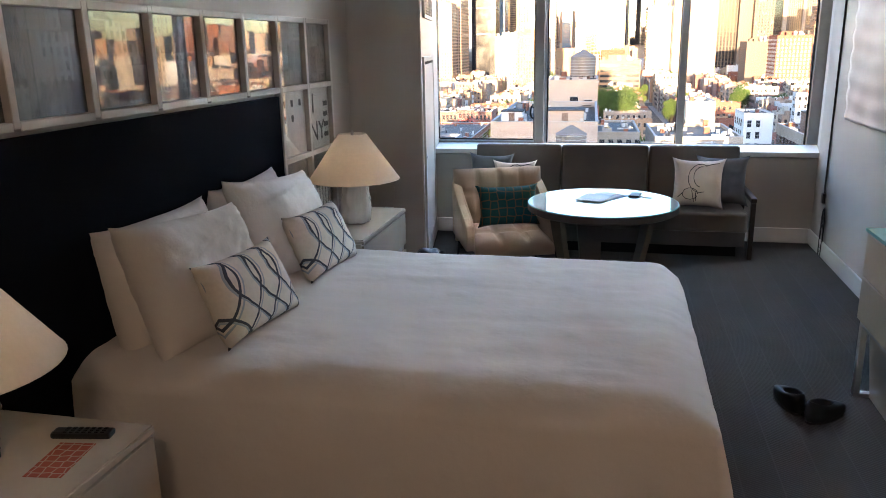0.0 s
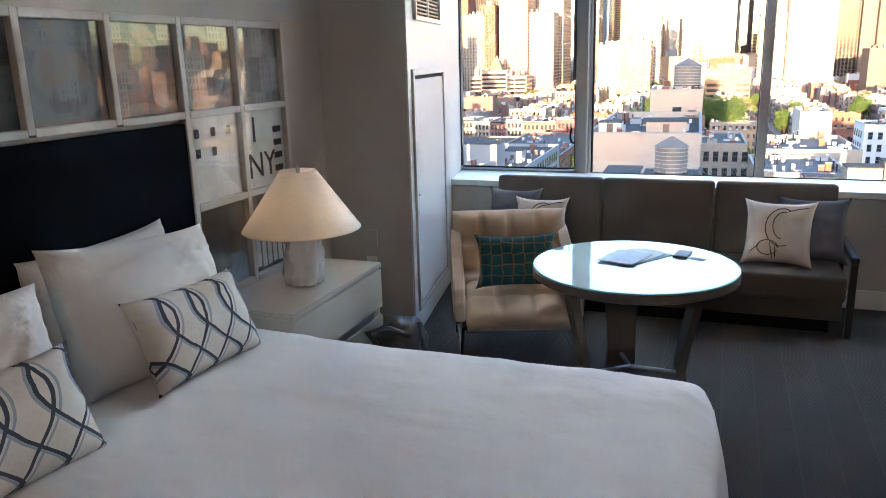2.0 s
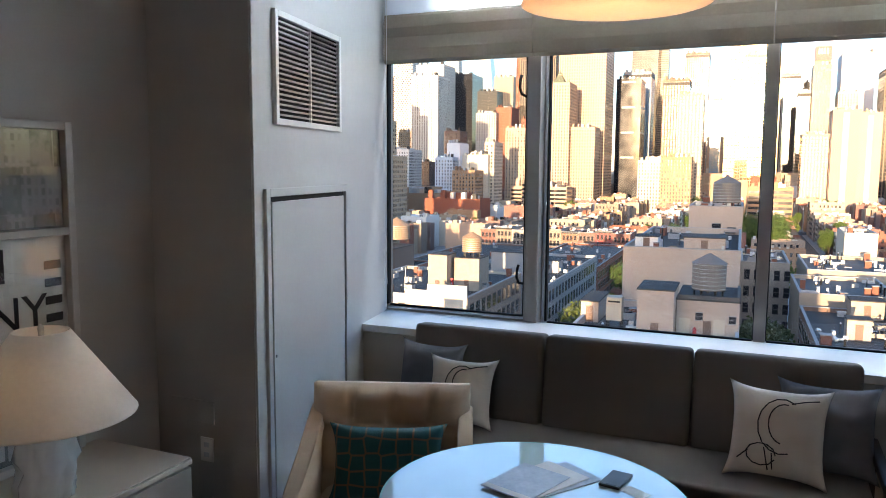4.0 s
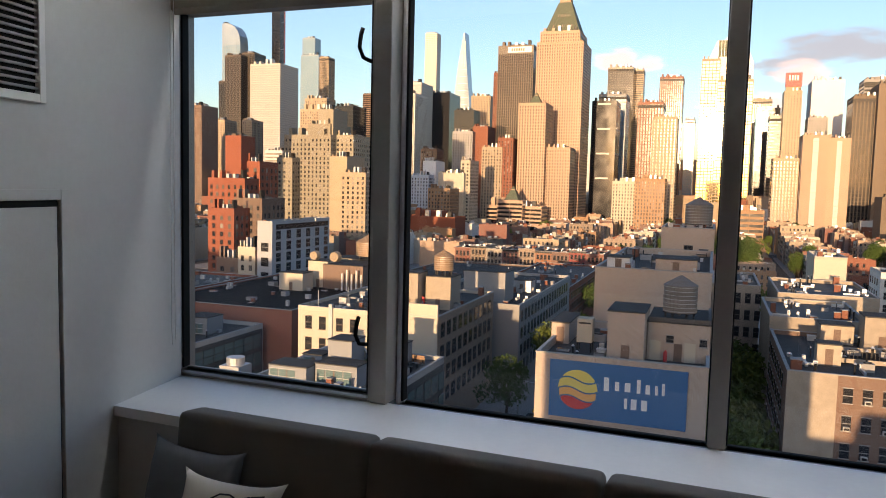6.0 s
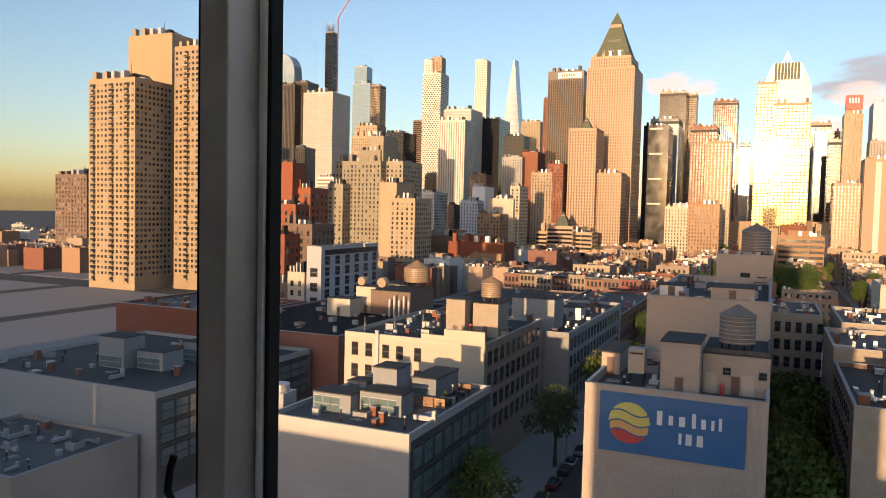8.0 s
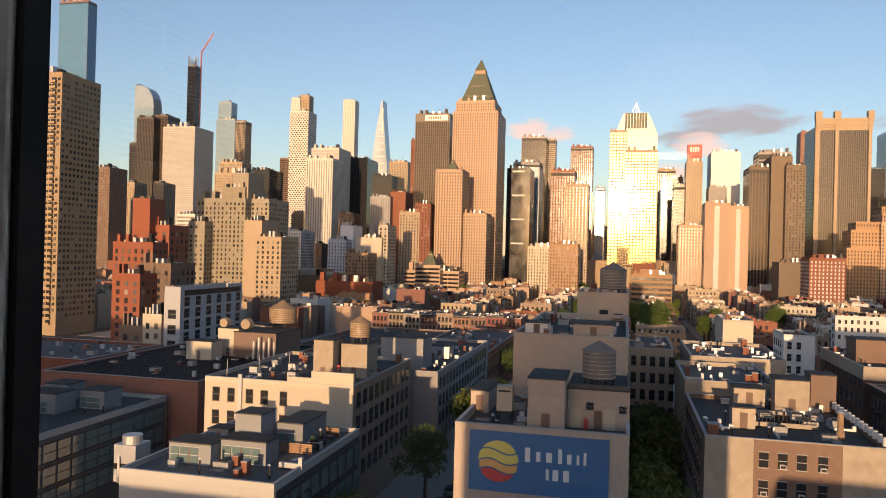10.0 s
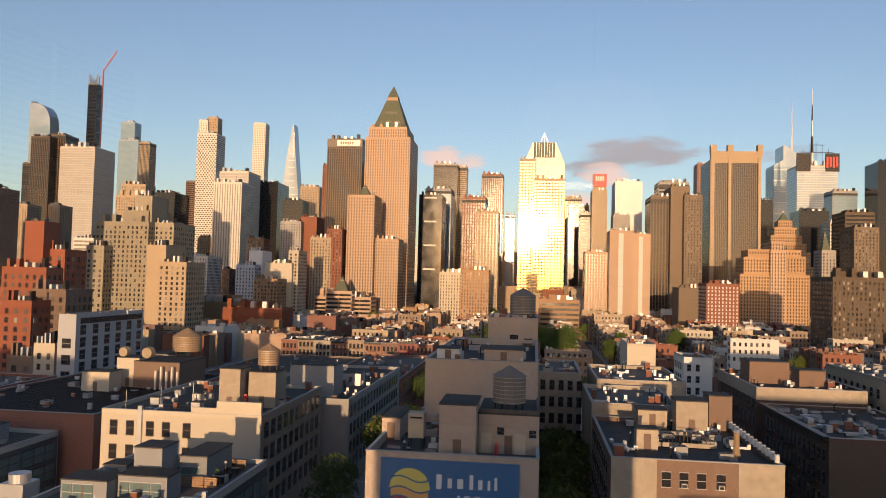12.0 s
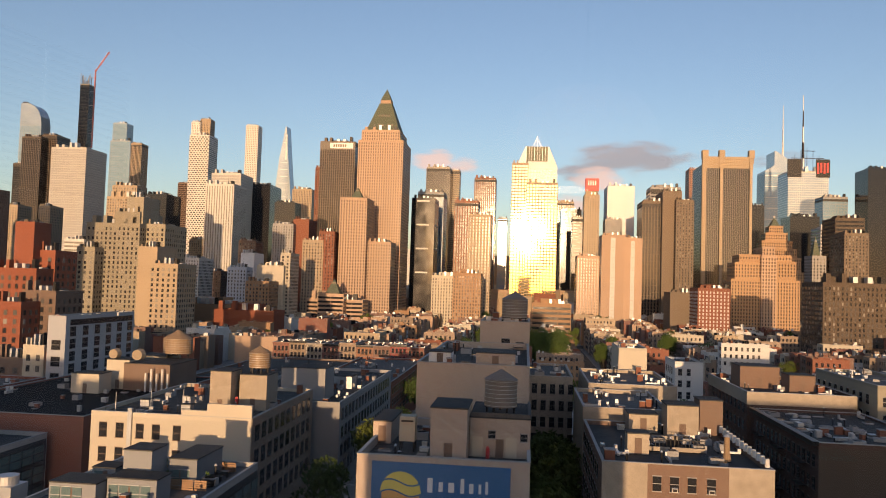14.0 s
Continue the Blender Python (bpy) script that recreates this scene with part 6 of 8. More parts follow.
for i in range(14):
    p = thing("roof_railing", "thin dark roof railing section", "railing", "roof railings", m=cm(-67.8 + i * 1.9, 128.0, -21.6))
    g = Geo()
    g.box(0, 0, 0, 0.06, 0.06, 1.2, DARKMETAL)
    g.box(0, 0, 1.14, 1.9, 0.06, 1.2, DARKMETAL, True)
    g.box(0, 0, 0.6, 1.9, 0.05, 0.64, DARKMETAL, True)
    g.under("rail", p)
water_tank(-45.2, 139.5, -15.4, 1.85, 2.7, TANKWOOD2, "brown wooden rooftop water tank with a conical roof")
for x, y in ((-64, 134), (-59, 140), (-55, 131)):
    roof_box(x, y, -21.7, 1.6, 1.6, 1.3, GALV, "roof_vent", "small galvanised roof vent", "roof vent")
for i in range(5):
    p = thing("roof_pole", "thin pole on the roof", "pole", "roof poles", m=cm(-66 + i * 3.2, 128 + i * 6, -21.7))
    g = Geo()
    g.cone(0, 0, 0, 0.07, 3.4, 0.05, GALV, 8)
    g.under("shaft", p)

# ---- wide black roof and pink wall ----
bk = house("black_roof_building", "wide building with a black tar roof and salmon front wall", -112.0, -76.5, 136.0, 196.0, -24.2, PINKWALL, TAR, 0.5)
for u, v, w, d, h, m in ((-93, 163, 6.5, 5, 4.2, CREAM), (-97, 168, 4.5, 5, 3.0, CREAM), (-90, 171, 5.5, 6, 6.6, CREAM), (-82.5, 170, 11, 14, 6.0, BROWNBRICK), (-88, 182, 8, 8, 6.5, GREYSTONE)):
    roof_box(u, v, -24.6, w, d, h, m)
for u, v, r in ((-91, 172, 1.5), (-85, 171.5, 1.7)):
    fan = thing("fan_drum", "pale round rooftop exhaust fan on its side", "fan", "rooftop fans", m=cm(u, v, -18.0) @ pose(0, 0, 1.4, 90))
    g = Geo()
    g.cone(0, 0, 0, r * 0.8, 1.6, r * 0.7, TAN, 18)
    g.under("drum", fan)
for i in range(5):
    p = thing("vent_stack", "slim pale roof vent stack", "vent", "roof stacks", m=cm(-82 + i * 1.3, 168.6, -24.6))
    g = Geo()
    g.cone(0, 0, 0, 0.22, 4.2 + (i % 2), 0.22, WHITESTONE, 8)
    g.under("pipe", p)
water_tank(-82.0, 184.0, -18.2, 3.4, 3.6, TANKWOOD2, "brown wooden rooftop water tank with a pale roof")

# ---- white foreground building with a roof terrace ----
fg = house("terrace_building", "white building with a dark glass street side and roof terrace", -53.6, -34.2, 82.0, 109.5, -24.0, PALERENDER, SILVER, 0.7)
g = Geo()
g.box(19.4, 0.3, GROUND, 19.46, 27.2, -25.0, SIDEMETAL)
g.under("side_wall", fg, "dark metal street side")
panes(fg, 2.2, 2.6, TEALGLASS, [(19.5, 2.2 + 3.0 * i, z, 90) for i in range(9) for z in (-28.6, -32.2, -35.8, -39.4)], DARKMETAL)
for u, v, w, d, h, m in ((-48.0, 87.5, 5.6, 4, 2.5, CLADDING), (-42.0, 89.5, 6.0, 3.5, 2.8, CLADDING), (-43.8, 94, 3.6, 4, 5.0, CLADDING), (-39.6, 97.5, 3.6, 8, 3.4, CLADDING), (-48.6, 95, 3, 3, 2.4, CLADDING)):
    hut = roof_box(u, v, -24.6, w, d, h, m)
    panes(hut, 1.1, 1.9, TEALGLASS, [(-w / 2 + 0.8 + 1.3 * i, -0.03, 0.2, 0) for i in range(int((w - 0.6) / 1.3))], GALV)
ct = thing("cooling_tower", "tall galvanised cooling tower with a round fan drum", "cooling tower", m=cm(-56.6, 88.5, -27.5))
g = Geo()
g.box(-1.5, -1.5, 0, 1.5, 1.5, 4.6, GALV)
g.box(-1.55, -1.55, 1.6, 1.55, -1.45, 2.3, DARKMETAL)
g.under("body", ct)
g = Geo()
g.cone(0, 0, 4.6, 1.2, 5.6, 1.2, GALV, 20)
g.under("fan_drum", ct)
g = Geo()
g.cone(-0.6, -1.8, 0, 0.14, 3.2, 0.14, WHITESTONE, 8)
g.cone(-0.9, -1.8, 0.6, 0.14, 1.0, 0.14, WHITESTONE, 8)
g.under("pipe", ct)
for i in range(6):
    pl = thing("planter", "wooden roof terrace planter with low greenery", "planter", "terrace planters", m=cm(-47 + (i % 3) * 4.2, 100.5 + (i // 3) * 5.5, -24.6))
    g = Geo()
    g.box(-1.2, -0.4, 0, 1.2, 0.4, 0.9, TAN)
    g.under("box", pl)
    g = Geo()
    for q in range(26):
        x, y, s = random.uniform(-1.1, 1.1), random.uniform(-0.3, 0.3), random.uniform(0.12, 0.3)
        g.cone(x, y, 0.85, s, 0.9 + s * 1.8, 0.02, LEAF[q % 3], 5)
    g.under("greenery", pl)

for i in range(10):
    fe = thing("terrace_fence", "warm wooden terrace screen panel", "fence", "terrace screens", m=cm(-36.6 - (i % 5) * 1.7, 96.0 + (i // 5) * 9.5, -24.6))
    for k in range(5):
        g = Geo()
        g.box(-0.78, 0, 0.08 + k * 0.26, 0.78, 0.05, 0.30 + k * 0.26, ORANGEBRICK, True)
        g.under("slat", fe)
    g = Geo()
    g.box(-0.8, 0.05, 0, -0.7, 0.12, 1.4, DARKMETAL)
    g.under("post", fe)
for i in range(4):
    tb = thing("terrace_table", "dark terrace table with a bench", "table", "terrace tables", m=cm(-36.8, 98.5 + i * 2.4, -24.6))
    g = Geo()
    g.box(-0.9, -0.4, 0.7, 0.9, 0.4, 0.76, DARKMETAL, True)
    g.under("tabletop", tb)
    g = Geo()
    for x in (-0.75, 0.75):
        g.box(x - 0.05, -0.3, 0, x + 0.05, 0.3, 0.7, DARKMETAL)
    g.box(-0.9, -0.95, 0.4, 0.9, -0.65, 0.46, DARKMETAL, True)
    g.under("bench", tb)

# ---- dark glass building on the near left ----
gb = house("glass_side_building", "low building with a pale front wall and dark glass side", -126.0, -82.0, 92.0, 134.0, -27.0, PALERENDER, GRAVEL, 0.8)
g = Geo()
g.box(44.0, 0.3, GROUND, 44.06, 41.7, -28.0, SIDEMETAL)
g.under("side_wall", gb, "dark metal street side")
panes(gb, 2.6, 2.7, TEALGLASS, [(44.1, 2.5 + 3.1 * i, z, 90) for i in range(13) for z in (-31.6, -35.2, -38.8)], DARKMETAL)
for u, v, w, d, h, m in ((-104, 104, 6, 5, 5.5, CLADDING), (-97, 106, 6, 5, 3.2, CLADDING), (-95, 116, 7, 5, 3.4, CLADDING), (-89, 122, 5, 5, 3.2, CLADDING), (-100, 126, 5, 5, 3, CLADDING)):
    hut = roof_box(u, v, -27.7, w, d, h, m)
    panes(hut, 1.1, 1.9, TEALGLASS, [(-w / 2 + 0.8 + 1.3 * i, -0.03, 0.2, 0) for i in range(int((w - 0.6) / 1.3))], GALV)
house("low_brick_building", "low brick building with a pale roof", -110.0, -84.5, 70.0, 91.0, -33.5, NEARBRICK, SILVER, 0.7)
house("red_painted_building", "red painted brick building with a stepped roof", -152.0, -113.5, 150.0, 180.0, -24.0, REDWALL, SILVER, 0.8)
bank = house("pale_office_building", "blue-white office building with dark window bays", -127.0, -121.8, 200.0, 236.0, -10.2, PALEOFFICE, GRAVEL, 1.2)
panes(bank, 2.6, 2.6, CGLASS, [(2.6, 0, z, 0) for z in (-19.5, -24, -28.5, -33)], CONCRETE)
panes(bank, 2.6, 2.6, CGLASS, [(5.22, 3.4 + 6.0 * i, z, 90) for i in range(6) for z in (-15.9, -19.3, -22.7, -26.1, -29.5, -32.9)], CONCRETE)
g = Geo()
g.box(5.2, 2, -12.9, 5.28, 35, -11.3, CGLASS)
g.under("window_band", bank)

# ---- loft row along the street behind the cream building ----
lf = house("loft_building", "grey loft building with rows of deep windows", -62.0, -36.0, 164.0, 226.0, -24.0, CONCRETE, GRAVEL, 0.9)
panes(lf, 1.7, 2.3, CGLASS, [(26.02, 2.6 + 3.4 * i, z, 90) for i in range(17) for z in (-28, -31.8, -35.6, -39.4)], SILVER)
roof_box(-46, 170, -24.9, 10, 8, 7, CONCRETE, "roof_tower", "plain concrete roof tower", "roof hut")
roof_box(-42, 190, -24.9, 5, 5, 3, GALV)
h2 = house("brick_row_building", "dark brick row building on the street", -60.0, -36.0, 227.0, 296.0, -27.5, REDBRICK, SILVER, 0.8)
panes(h2, 1.2, 2.0, CGLASS, [(24.02, 2.4 + 3.0 * i, z, 90) for i in range(22) for z in (-31.5, -35, -38.5)], CONCRETE)
house("low_infill_building", "low infill building with a grey roof", -100.0, -62.5, 198.0, 296.0, -29.0, BROWNBRICK, GRAVEL, 0.8)

# ---- right-hand side ----
rb = house("sunlit_brick_building", "brick apartment building with pale end walls and grey roof", 12.0, 31.7, 98.0, 126.0, -18.5, NEARBRICK2, GRAVEL, 0.8)
g = Geo()
g.box(0, -0.05, GROUND, 5.3, 0.02, -18.6, PLASTER)
g.box(14.6, -0.05, GROUND, 19.7, 0.02, -18.6, PLASTER)
g.under("end_wall", rb, "pale plastered end walls")
panes(rb, 1.0, 1.7, CGLASS, [(x, -0.02, z, 0) for x in (6.4, 8.4, 10.4, 12.6) for z in (-21.7, -24.9, -28.1, -31.3, -34.5)], CONCRETE)
panes(rb, 1.0, 1.7, CGLASS, [(-0.02, 26 - 2.6 * i, z, -90) for i in range(9) for z in (-21.7, -24.9, -28.1, -31.3)], CONCRETE)
for k, (x, z) in enumerate(((6.4, -24.9), (8.4, -21.7), (8.4, -28.1), (10.4, -24.9), (10.4, -31.3), (12.6, -21.7), (12.6, -28.1))):
    g = Geo()
    g.box(x - 0.32, -0.5, z + 0.05, x + 0.32, 0.0, z + 0.5, WHITESTONE, True)
    g.box(x - 0.26, -0.52, z + 0.12, x + 0.26, -0.5, z + 0.43, DARKMETAL, True)
    g.under("cooling_box", rb, "pale window cooling unit")
for u, v, w, d, h, m in ((17.3, 105.6, 2.7, 2.6, 2.6, PLASTER), (25.3, 117.8, 4.4, 4.5, 4.6, PLASTER), (30.1, 121.5, 3.3, 4.0, 5.0, BROWNBRICK), (20.3, 121.0, 4.2, 4.0, 2.6, PLASTER)):
    roof_box(u, v, -19.2, w, d, h, m)
court = thing("courtyard_shaft", "light court in the flat roof, its shaded depth painted black", "light court", m=cm(18.8, 108.0, -19.1))
g = Geo()
for a in ((0, 0, 7.4, 0.25), (0, 7.8, 7.4, 8.05), (0, 0.25, 0.25, 7.8), (7.15, 0.25, 7.4, 7.8)):
    g.box(*a[:2], 0, *a[2:], 0.55, PLASTER)
# flat black sheet in place of the court's shaded depth
g.box(0.25, 0.25, 0, 7.15, 7.8, 0.08, TAR)
g.under("curb", court)
g = Geo()
for i in range(16):
    g.box(0.1 + i * 0.48, 0.08, 0.55, 0.16 + i * 0.48, 0.14, 1.5, DARKMETAL)
g.box(0.1, 0.07, 1.45, 7.3, 0.15, 1.52, DARKMETAL, True)
g.under("railing", court, "dark iron railing")
stack = thing("vent_stack", "tall brown capped flue on the roof", "flue", m=cm(27.9, 104.2, -19.1))
g = Geo()
g.cone(0, 0, 0, 0.55, 0.9, 0.42, TANKWOOD2, 12)
g.cone(0, 0, 0.9, 0.36, 3.0, 0.36, TANKWOOD2, 12)
g.cone(0, 0, 3.0, 0.5, 3.3, 0.2, GALV, 12)
g.under("pipe", stack)
for i in range(15):
    p = thing("roof_chimney", "short pale roof chimney pipe", "chimney", "roof chimneys", m=cm(31.2, 99.2 + i * 1.75, -18.5))
    g = Geo()
    g.cone(0, 0, 0, 0.3, 0.95, 0.26, WHITESTONE, 10)
    g.under("pipe", p)
house("plaster_block", "pale plastered block with stepped roofs", 12.0, 25.5, 128.0, 150.0, -16.8, PLASTER, SILVER, 0.8)
house("plaster_block", "pale plastered block with a roof garden", 14.8, 31.2, 152.0, 178.0, -16.0, PLASTER, SILVER, 0.8)
house("white_block", "bright white plastered block with flat roof", 24.0, 30.3, 182.0, 196.0, -11.4, CREAM, SILVER, 0.6)
ten = house("back_tenement", "brick tenement with fire escapes facing the yard", 3.6, 12.4, 160.0, 185.0, -16.0, TENBRICKS[2], SILVER, 0.6)
panes(ten, 1.0, 1.8, CGLASS, [(1.2 + 1.8 * i, 0, z, 0) for i in range(5) for z in (-19.5, -22.8, -26.1, -29.4, -32.7)], SILVER)
dc = house("dark_cornice_building", "dark red tenement with a long black cornice", 46.5, 66.0, 125.0, 157.0, -20.0, DARKBRICK, GRAVEL, 0.6)
g = Geo()
# the end wall's shade is put into its dark colour
g.box(0, -0.05, GROUND, 19.5, 0.0, -20.8, SHADEDLOFT)
g.under("end_wall", dc, "grey plastered blind end wall")
g = Geo()
g.box(-0.9, -0.2, -20.6, 0.0, 32.2, -19.9, DARKMETAL, True)
g.under("cornice", dc, "projecting black cornice")
panes(dc, 1.0, 1.9, CGLASS, [(-0.02, 1.8 + 2.15 * i, z, -90) for i in range(14) for z in (-24, -27.4, -30.8, -34.2, -37.6)], BROWNBRICK)
for k in range(3):
    g = Geo()
    y = 4.5 + k * 10.5
    for j in range(5):
        z = -24.2 - 3.4 * j
        g.box(-1.2, y, z, 0, y + 3.6, z + 0.08, DARKMETAL, True)
        g.box(-1.2, y, z + 0.85, -1.14, y + 3.6, z + 0.92, DARKMETAL, True)
        for q in range(9):
            g.box(-1.2, y + q * 0.44, z, -1.15, y + 0.05 + q * 0.44, z + 0.9, DARKMETAL)
        for q in range(9):
            g.box(-0.9, y + 0.4 + q * 0.28, z - 3.3 + q * 0.36, -0.4, y + 0.65 + q * 0.28, z - 3.24 + q * 0.36, DARKMETAL, True)
    g.under("fire_escape", dc, "dark iron fire escape")
for i in range(16):
    lt = random.Random(i + 70)
    p = thing("roof_litter", "loose pale panel lying on the roof", "panel", "roof panels", m=cm(lt.uniform(47.5, 60), lt.uniform(128, 155), -20.5, lt.uniform(0, 180)))
    g = Geo()
    g.box(-0.9, -0.5, 0, 0.9, 0.5, lt.uniform(0.1, 0.7), CONCRETE if i % 3 else GALV)
    g.under("panel", p)
bb2 = house("brown_brick_building", "brown brick building with a pale parapet band", 45.8, 66.0, 159.0, 190.0, -17.2, DARKBRICK, GRAVEL, 0.9)
g = Geo()
for a in ((-0.06, -0.06, -19.7, 20.3, 0.0, -17.3), (-0.06, 0.0, -19.7, 0.0, 31, -17.3)):
    g.box(*a, PLASTER, True)
g.under("parapet_band", bb2, "pale stone parapet band")
panes(bb2, 1.2, 1.8, CGLASS, [(-0.02, 2.4 + 3 * i, z, -90) for i in range(9) for z in (-21.5, -24.9, -28.3, -31.7)], BROWNBRICK)
roof_box(52, 172, -18.1, 8, 7, 4.5, NEARBRICK2)
roof_box(58.5, 166, -18.1, 5, 5, 3.6, NEARBRICK2)
for u0, u1, v0, v1, z, m in ((68, 82, 118, 150, -22, PLASTER), (68, 80, 155, 185, -14.5, GREYSTONE), (83, 100, 120, 150, -19, NEARBRICK), (84, 110, 160, 190, -15, CONCRETE), (60, 90, 88, 112, -27, NEARBRICK), (92, 112, 90, 114, -24, GREYSTONE), (46, 54, 231, 246, -18.4, WHITESTONE)):
    hh = house("side_street_building", "plain side-street apartment building", u0, u1, v0, v1, z, m, SILVER if m != PLASTER else GRAVEL, 0.7, group="side-street buildings")
    panes(hh, 1.1, 1.8, CGLASS, [(1.5 + 2.4 * i, 0, z - 4 - 3.3 * k, 0) for i in range(int((u1 - u0 - 1) / 2.4)) for k in range(4)], CONCRETE)
    panes(hh, 1.1, 1.8, CGLASS, [(-0.02, v1 - v0 - 2 - 3 * i, z - 4 - 3.3 * k, -90) for i in range(int((v1 - v0 - 2) / 3.0)) for k in range(3)], CONCRETE)

# ---- tenement row across the avenue, with fire escapes and shops ----
for i in range(9):
    u0 = -107.5 + i * 7.5
    h = -26.0 + (0.8 if i % 3 == 1 else 0)
    tb = house("tenement", "old brick walk-up tenement with fire escape and ground-floor shop", u0, u0 + 7.45, 330.0, 348.0, h, TENBRICKS[i % 8], SILVER if i % 2 else TAR, 0.6, category="tenement", group="tenement row")
    panes(tb, 1.0, 1.8, CGLASS, [(1.2 + 1.7 * k, 0, h - 3.6 - 3.3 * j, 0) for k in range(4) for j in range(4)], SILVER if i % 3 else CREAM)
    g = Geo()
    g.box(-0.1, -0.45, h - 0.9, 7.5, 0, h - 0.1, DARKMETAL if i % 2 else TENBRICKS[i % 8], True)
    g.under("cornice", tb, "projecting cornice")
    g = Geo()
    for j in range(4):
        z = h - 3.9 - 3.3 * j
        g.box(2.2, -1.1, z, 5.3, 0, z + 0.08, DARKMETAL, True)
        g.box(2.2, -1.1, z + 0.85, 5.3, -1.05, z + 0.92, DARKMETAL, True)
        for q in range(8):
            g.box(2.2 + q * 0.43, -1.1, z, 2.25 + q * 0.43, -1.06, z + 0.9, DARKMETAL)
        if j:
            for q in range(9):
                g.box(2.6 + q * 0.24, -0.9, z + 0.1 + q * 0.36, 2.85 + q * 0.24, -0.4, z + 0.16 + q * 0.36, DARKMETAL, True)
    g.under("fire_escape", tb, "dark iron fire escape")
    g = Geo()
    g.box(0.2, -0.15, GROUND + 0.2, 7.2, 0, GROUND + 3.2, CGLASS)
    g.box(0.2, -1.3, GROUND + 3.2, 7.2, 0, GROUND + 3.9, SIGNR if i in (6, 7) else BROWNBRICK, True)
    g.under("shop_front", tb, "dark shop window below an awning")

# ---- towers: u, v (front), width, depth, height ----
tower("skyscraper", "dark bronze office tower with pale piers", "tower", -877.6, 1250.0, 36.5, 40.0, 239.4, BRONZE, CGLASS, PIERS)
tower("skyscraper", "dark bronze office tower with pale piers", "tower", -858.1, 1270.0, 30.4, 40.0, 246.6, BRONZE, CGLASS, PIERS)
tower("skyscraper", "dark glass office tower", "tower", -937.9, 1300.0, 17.9, 40.0, 199.0, BRONZE, CGLASS, CURTAIN)
tower("apartment_tower", "tan apartment tower", "tower", -578.5, 800.0, 13.7, 25.0, 75.0, TAN, CGLASS, GRID)
tower("apartment_tower", "tan apartment tower", "tower", -552.8, 820.0, 14.6, 25.0, 76.3, TAN, CGLASS, GRID)
tower("skyscraper", "unfinished concrete supertall tower with a crane", "tower", -1255.9, 2000.0, 27.2, 25.0, 534.8, GREYSTONE, OGLASS, CURTAIN, crane=True)
tower("skyscraper", "pale white slab office tower", "tower", -741.0, 1150.0, 60.5, 60.0, 203.3, PALEFRAME, MILKGLASS, MILK)
tower("skyscraper", "teal glass tower with set back crown", "tower", -968.6, 1700.0, 51.3, 40.0, 318.1, SILVERGLASS, BLUEGLASS, CURTAIN)
tower("skyscraper", "teal glass tower crown", "tower", -983.1, 1720.0, 36.1, 30.0, 364.6, SILVERGLASS, BLUEGLASS, CURTAIN)
tower("skyscraper", "brown tower with rounded top", "tower", -872.8, 1600.0, 25.3, 30.0, 293.4, TAN, CGLASS, PIERS)
tower("apartment_tower", "tan brick tower with stepped top", "tower", -386.4, 700.0, 40.0, 30.0, 75.9, TAN, CGLASS, GRID)
tower("apartment_tower", "tan brick tower with stepped top", "tower", -395.2, 712.0, 26.0, 20.0, 88.4, TAN, CGLASS, GRID)
tower("office_tower", "dark office tower", "tower", -459.1, 900.0, 27.4, 40.0, 101.6, DARKGLASS, CGLASS, CURTAIN)
tower("skyscraper", "dark brown slab tower", "tower", -637.0, 1350.0, 25.4, 40.0, 174.1, BROWNBRICK, CGLASS, BANDS)
tower("skyscraper", "tower with honeycomb pale balconies", "tower", -588.8, 1300.0, 37.2, 38.0, 255.3, WHITESTONE, CGLASS, HONEY)
tower("skyscraper", "tower crown with pale balconies", "tower", -602.4, 1312.0, 17.2, 20.0, 281.5, WHITESTONE, CGLASS, GRID)
tower("skyscraper", "tower crown of pale stone", "tower", -587.1, 1318.0, 19.4, 20.0, 288.2, TAN, CGLASS, GRID)
tower("skyscraper", "bright white office tower with vertical piers", "tower", -397.7, 950.0, 38.4, 45.0, 122.1, WHITESTONE, GREYGLASS, WPIERS)
tower("skyscraper", "bright white office tower", "tower", -402.4, 980.0, 41.1, 45.0, 140.7, PALEFRAME, MILKGLASS, MILK)
tower("skyscraper", "black glass slab tower", "tower", -383.8, 1060.0, 30.5, 50.0, 136.4, DARKGLASS, CGLASS, CURTAIN)
tower("skyscraper", "very slender white tower with square windows", "tower", -719.8, 1900.0, 33.7, 30.0, 399.7, WHITESTONE, GREYGLASS, SQUARES)
tower("office_tower", "beige office tower", "tower", -379.1, 1250.0, 34.5, 30.0, 154.2, TAN, CGLASS, GRID)
tower("office_tower", "dark office block with louvred top", "tower", -292.8, 900.0, 25.6, 25.0, 94.2, DARKGLASS, CGLASS, BANDS)
tower("office_tower", "grey hotel slab with small windows", "tower", -267.6, 820.0, 24.0, 30.0, 61.9, CONCRETE, CGLASS, GRID)
tower("office_tower", "orange brick slab wall", "tower", -249.9, 830.0, 18.3, 30.0, 68.2, REDBRICK, CGLASS, BLANK)
tower("skyscraper", "tall slab tower with pale vertical piers and a sign band", "tower", -268.2, 1050.0, 51.0, 45.0, 198.7, TAUPE, CGLASS, PIERS, sign=True)
tower("skyscraper", "narrow brick tower", "tower", -298.3, 1060.0, 8.3, 40.0, 162.4, REDBRICK, CGLASS, GRID)
tower("apartment_tower", "tan brick apartment tower", "tower", -174.9, 620.0, 17.9, 25.0, 34.0, TAN, CGLASS, GRID)
tower("apartment_tower", "red brick apartment tower", "tower", -163.9, 622.0, 13.5, 20.0, 41.5, REDBRICK, CGLASS, GRID)
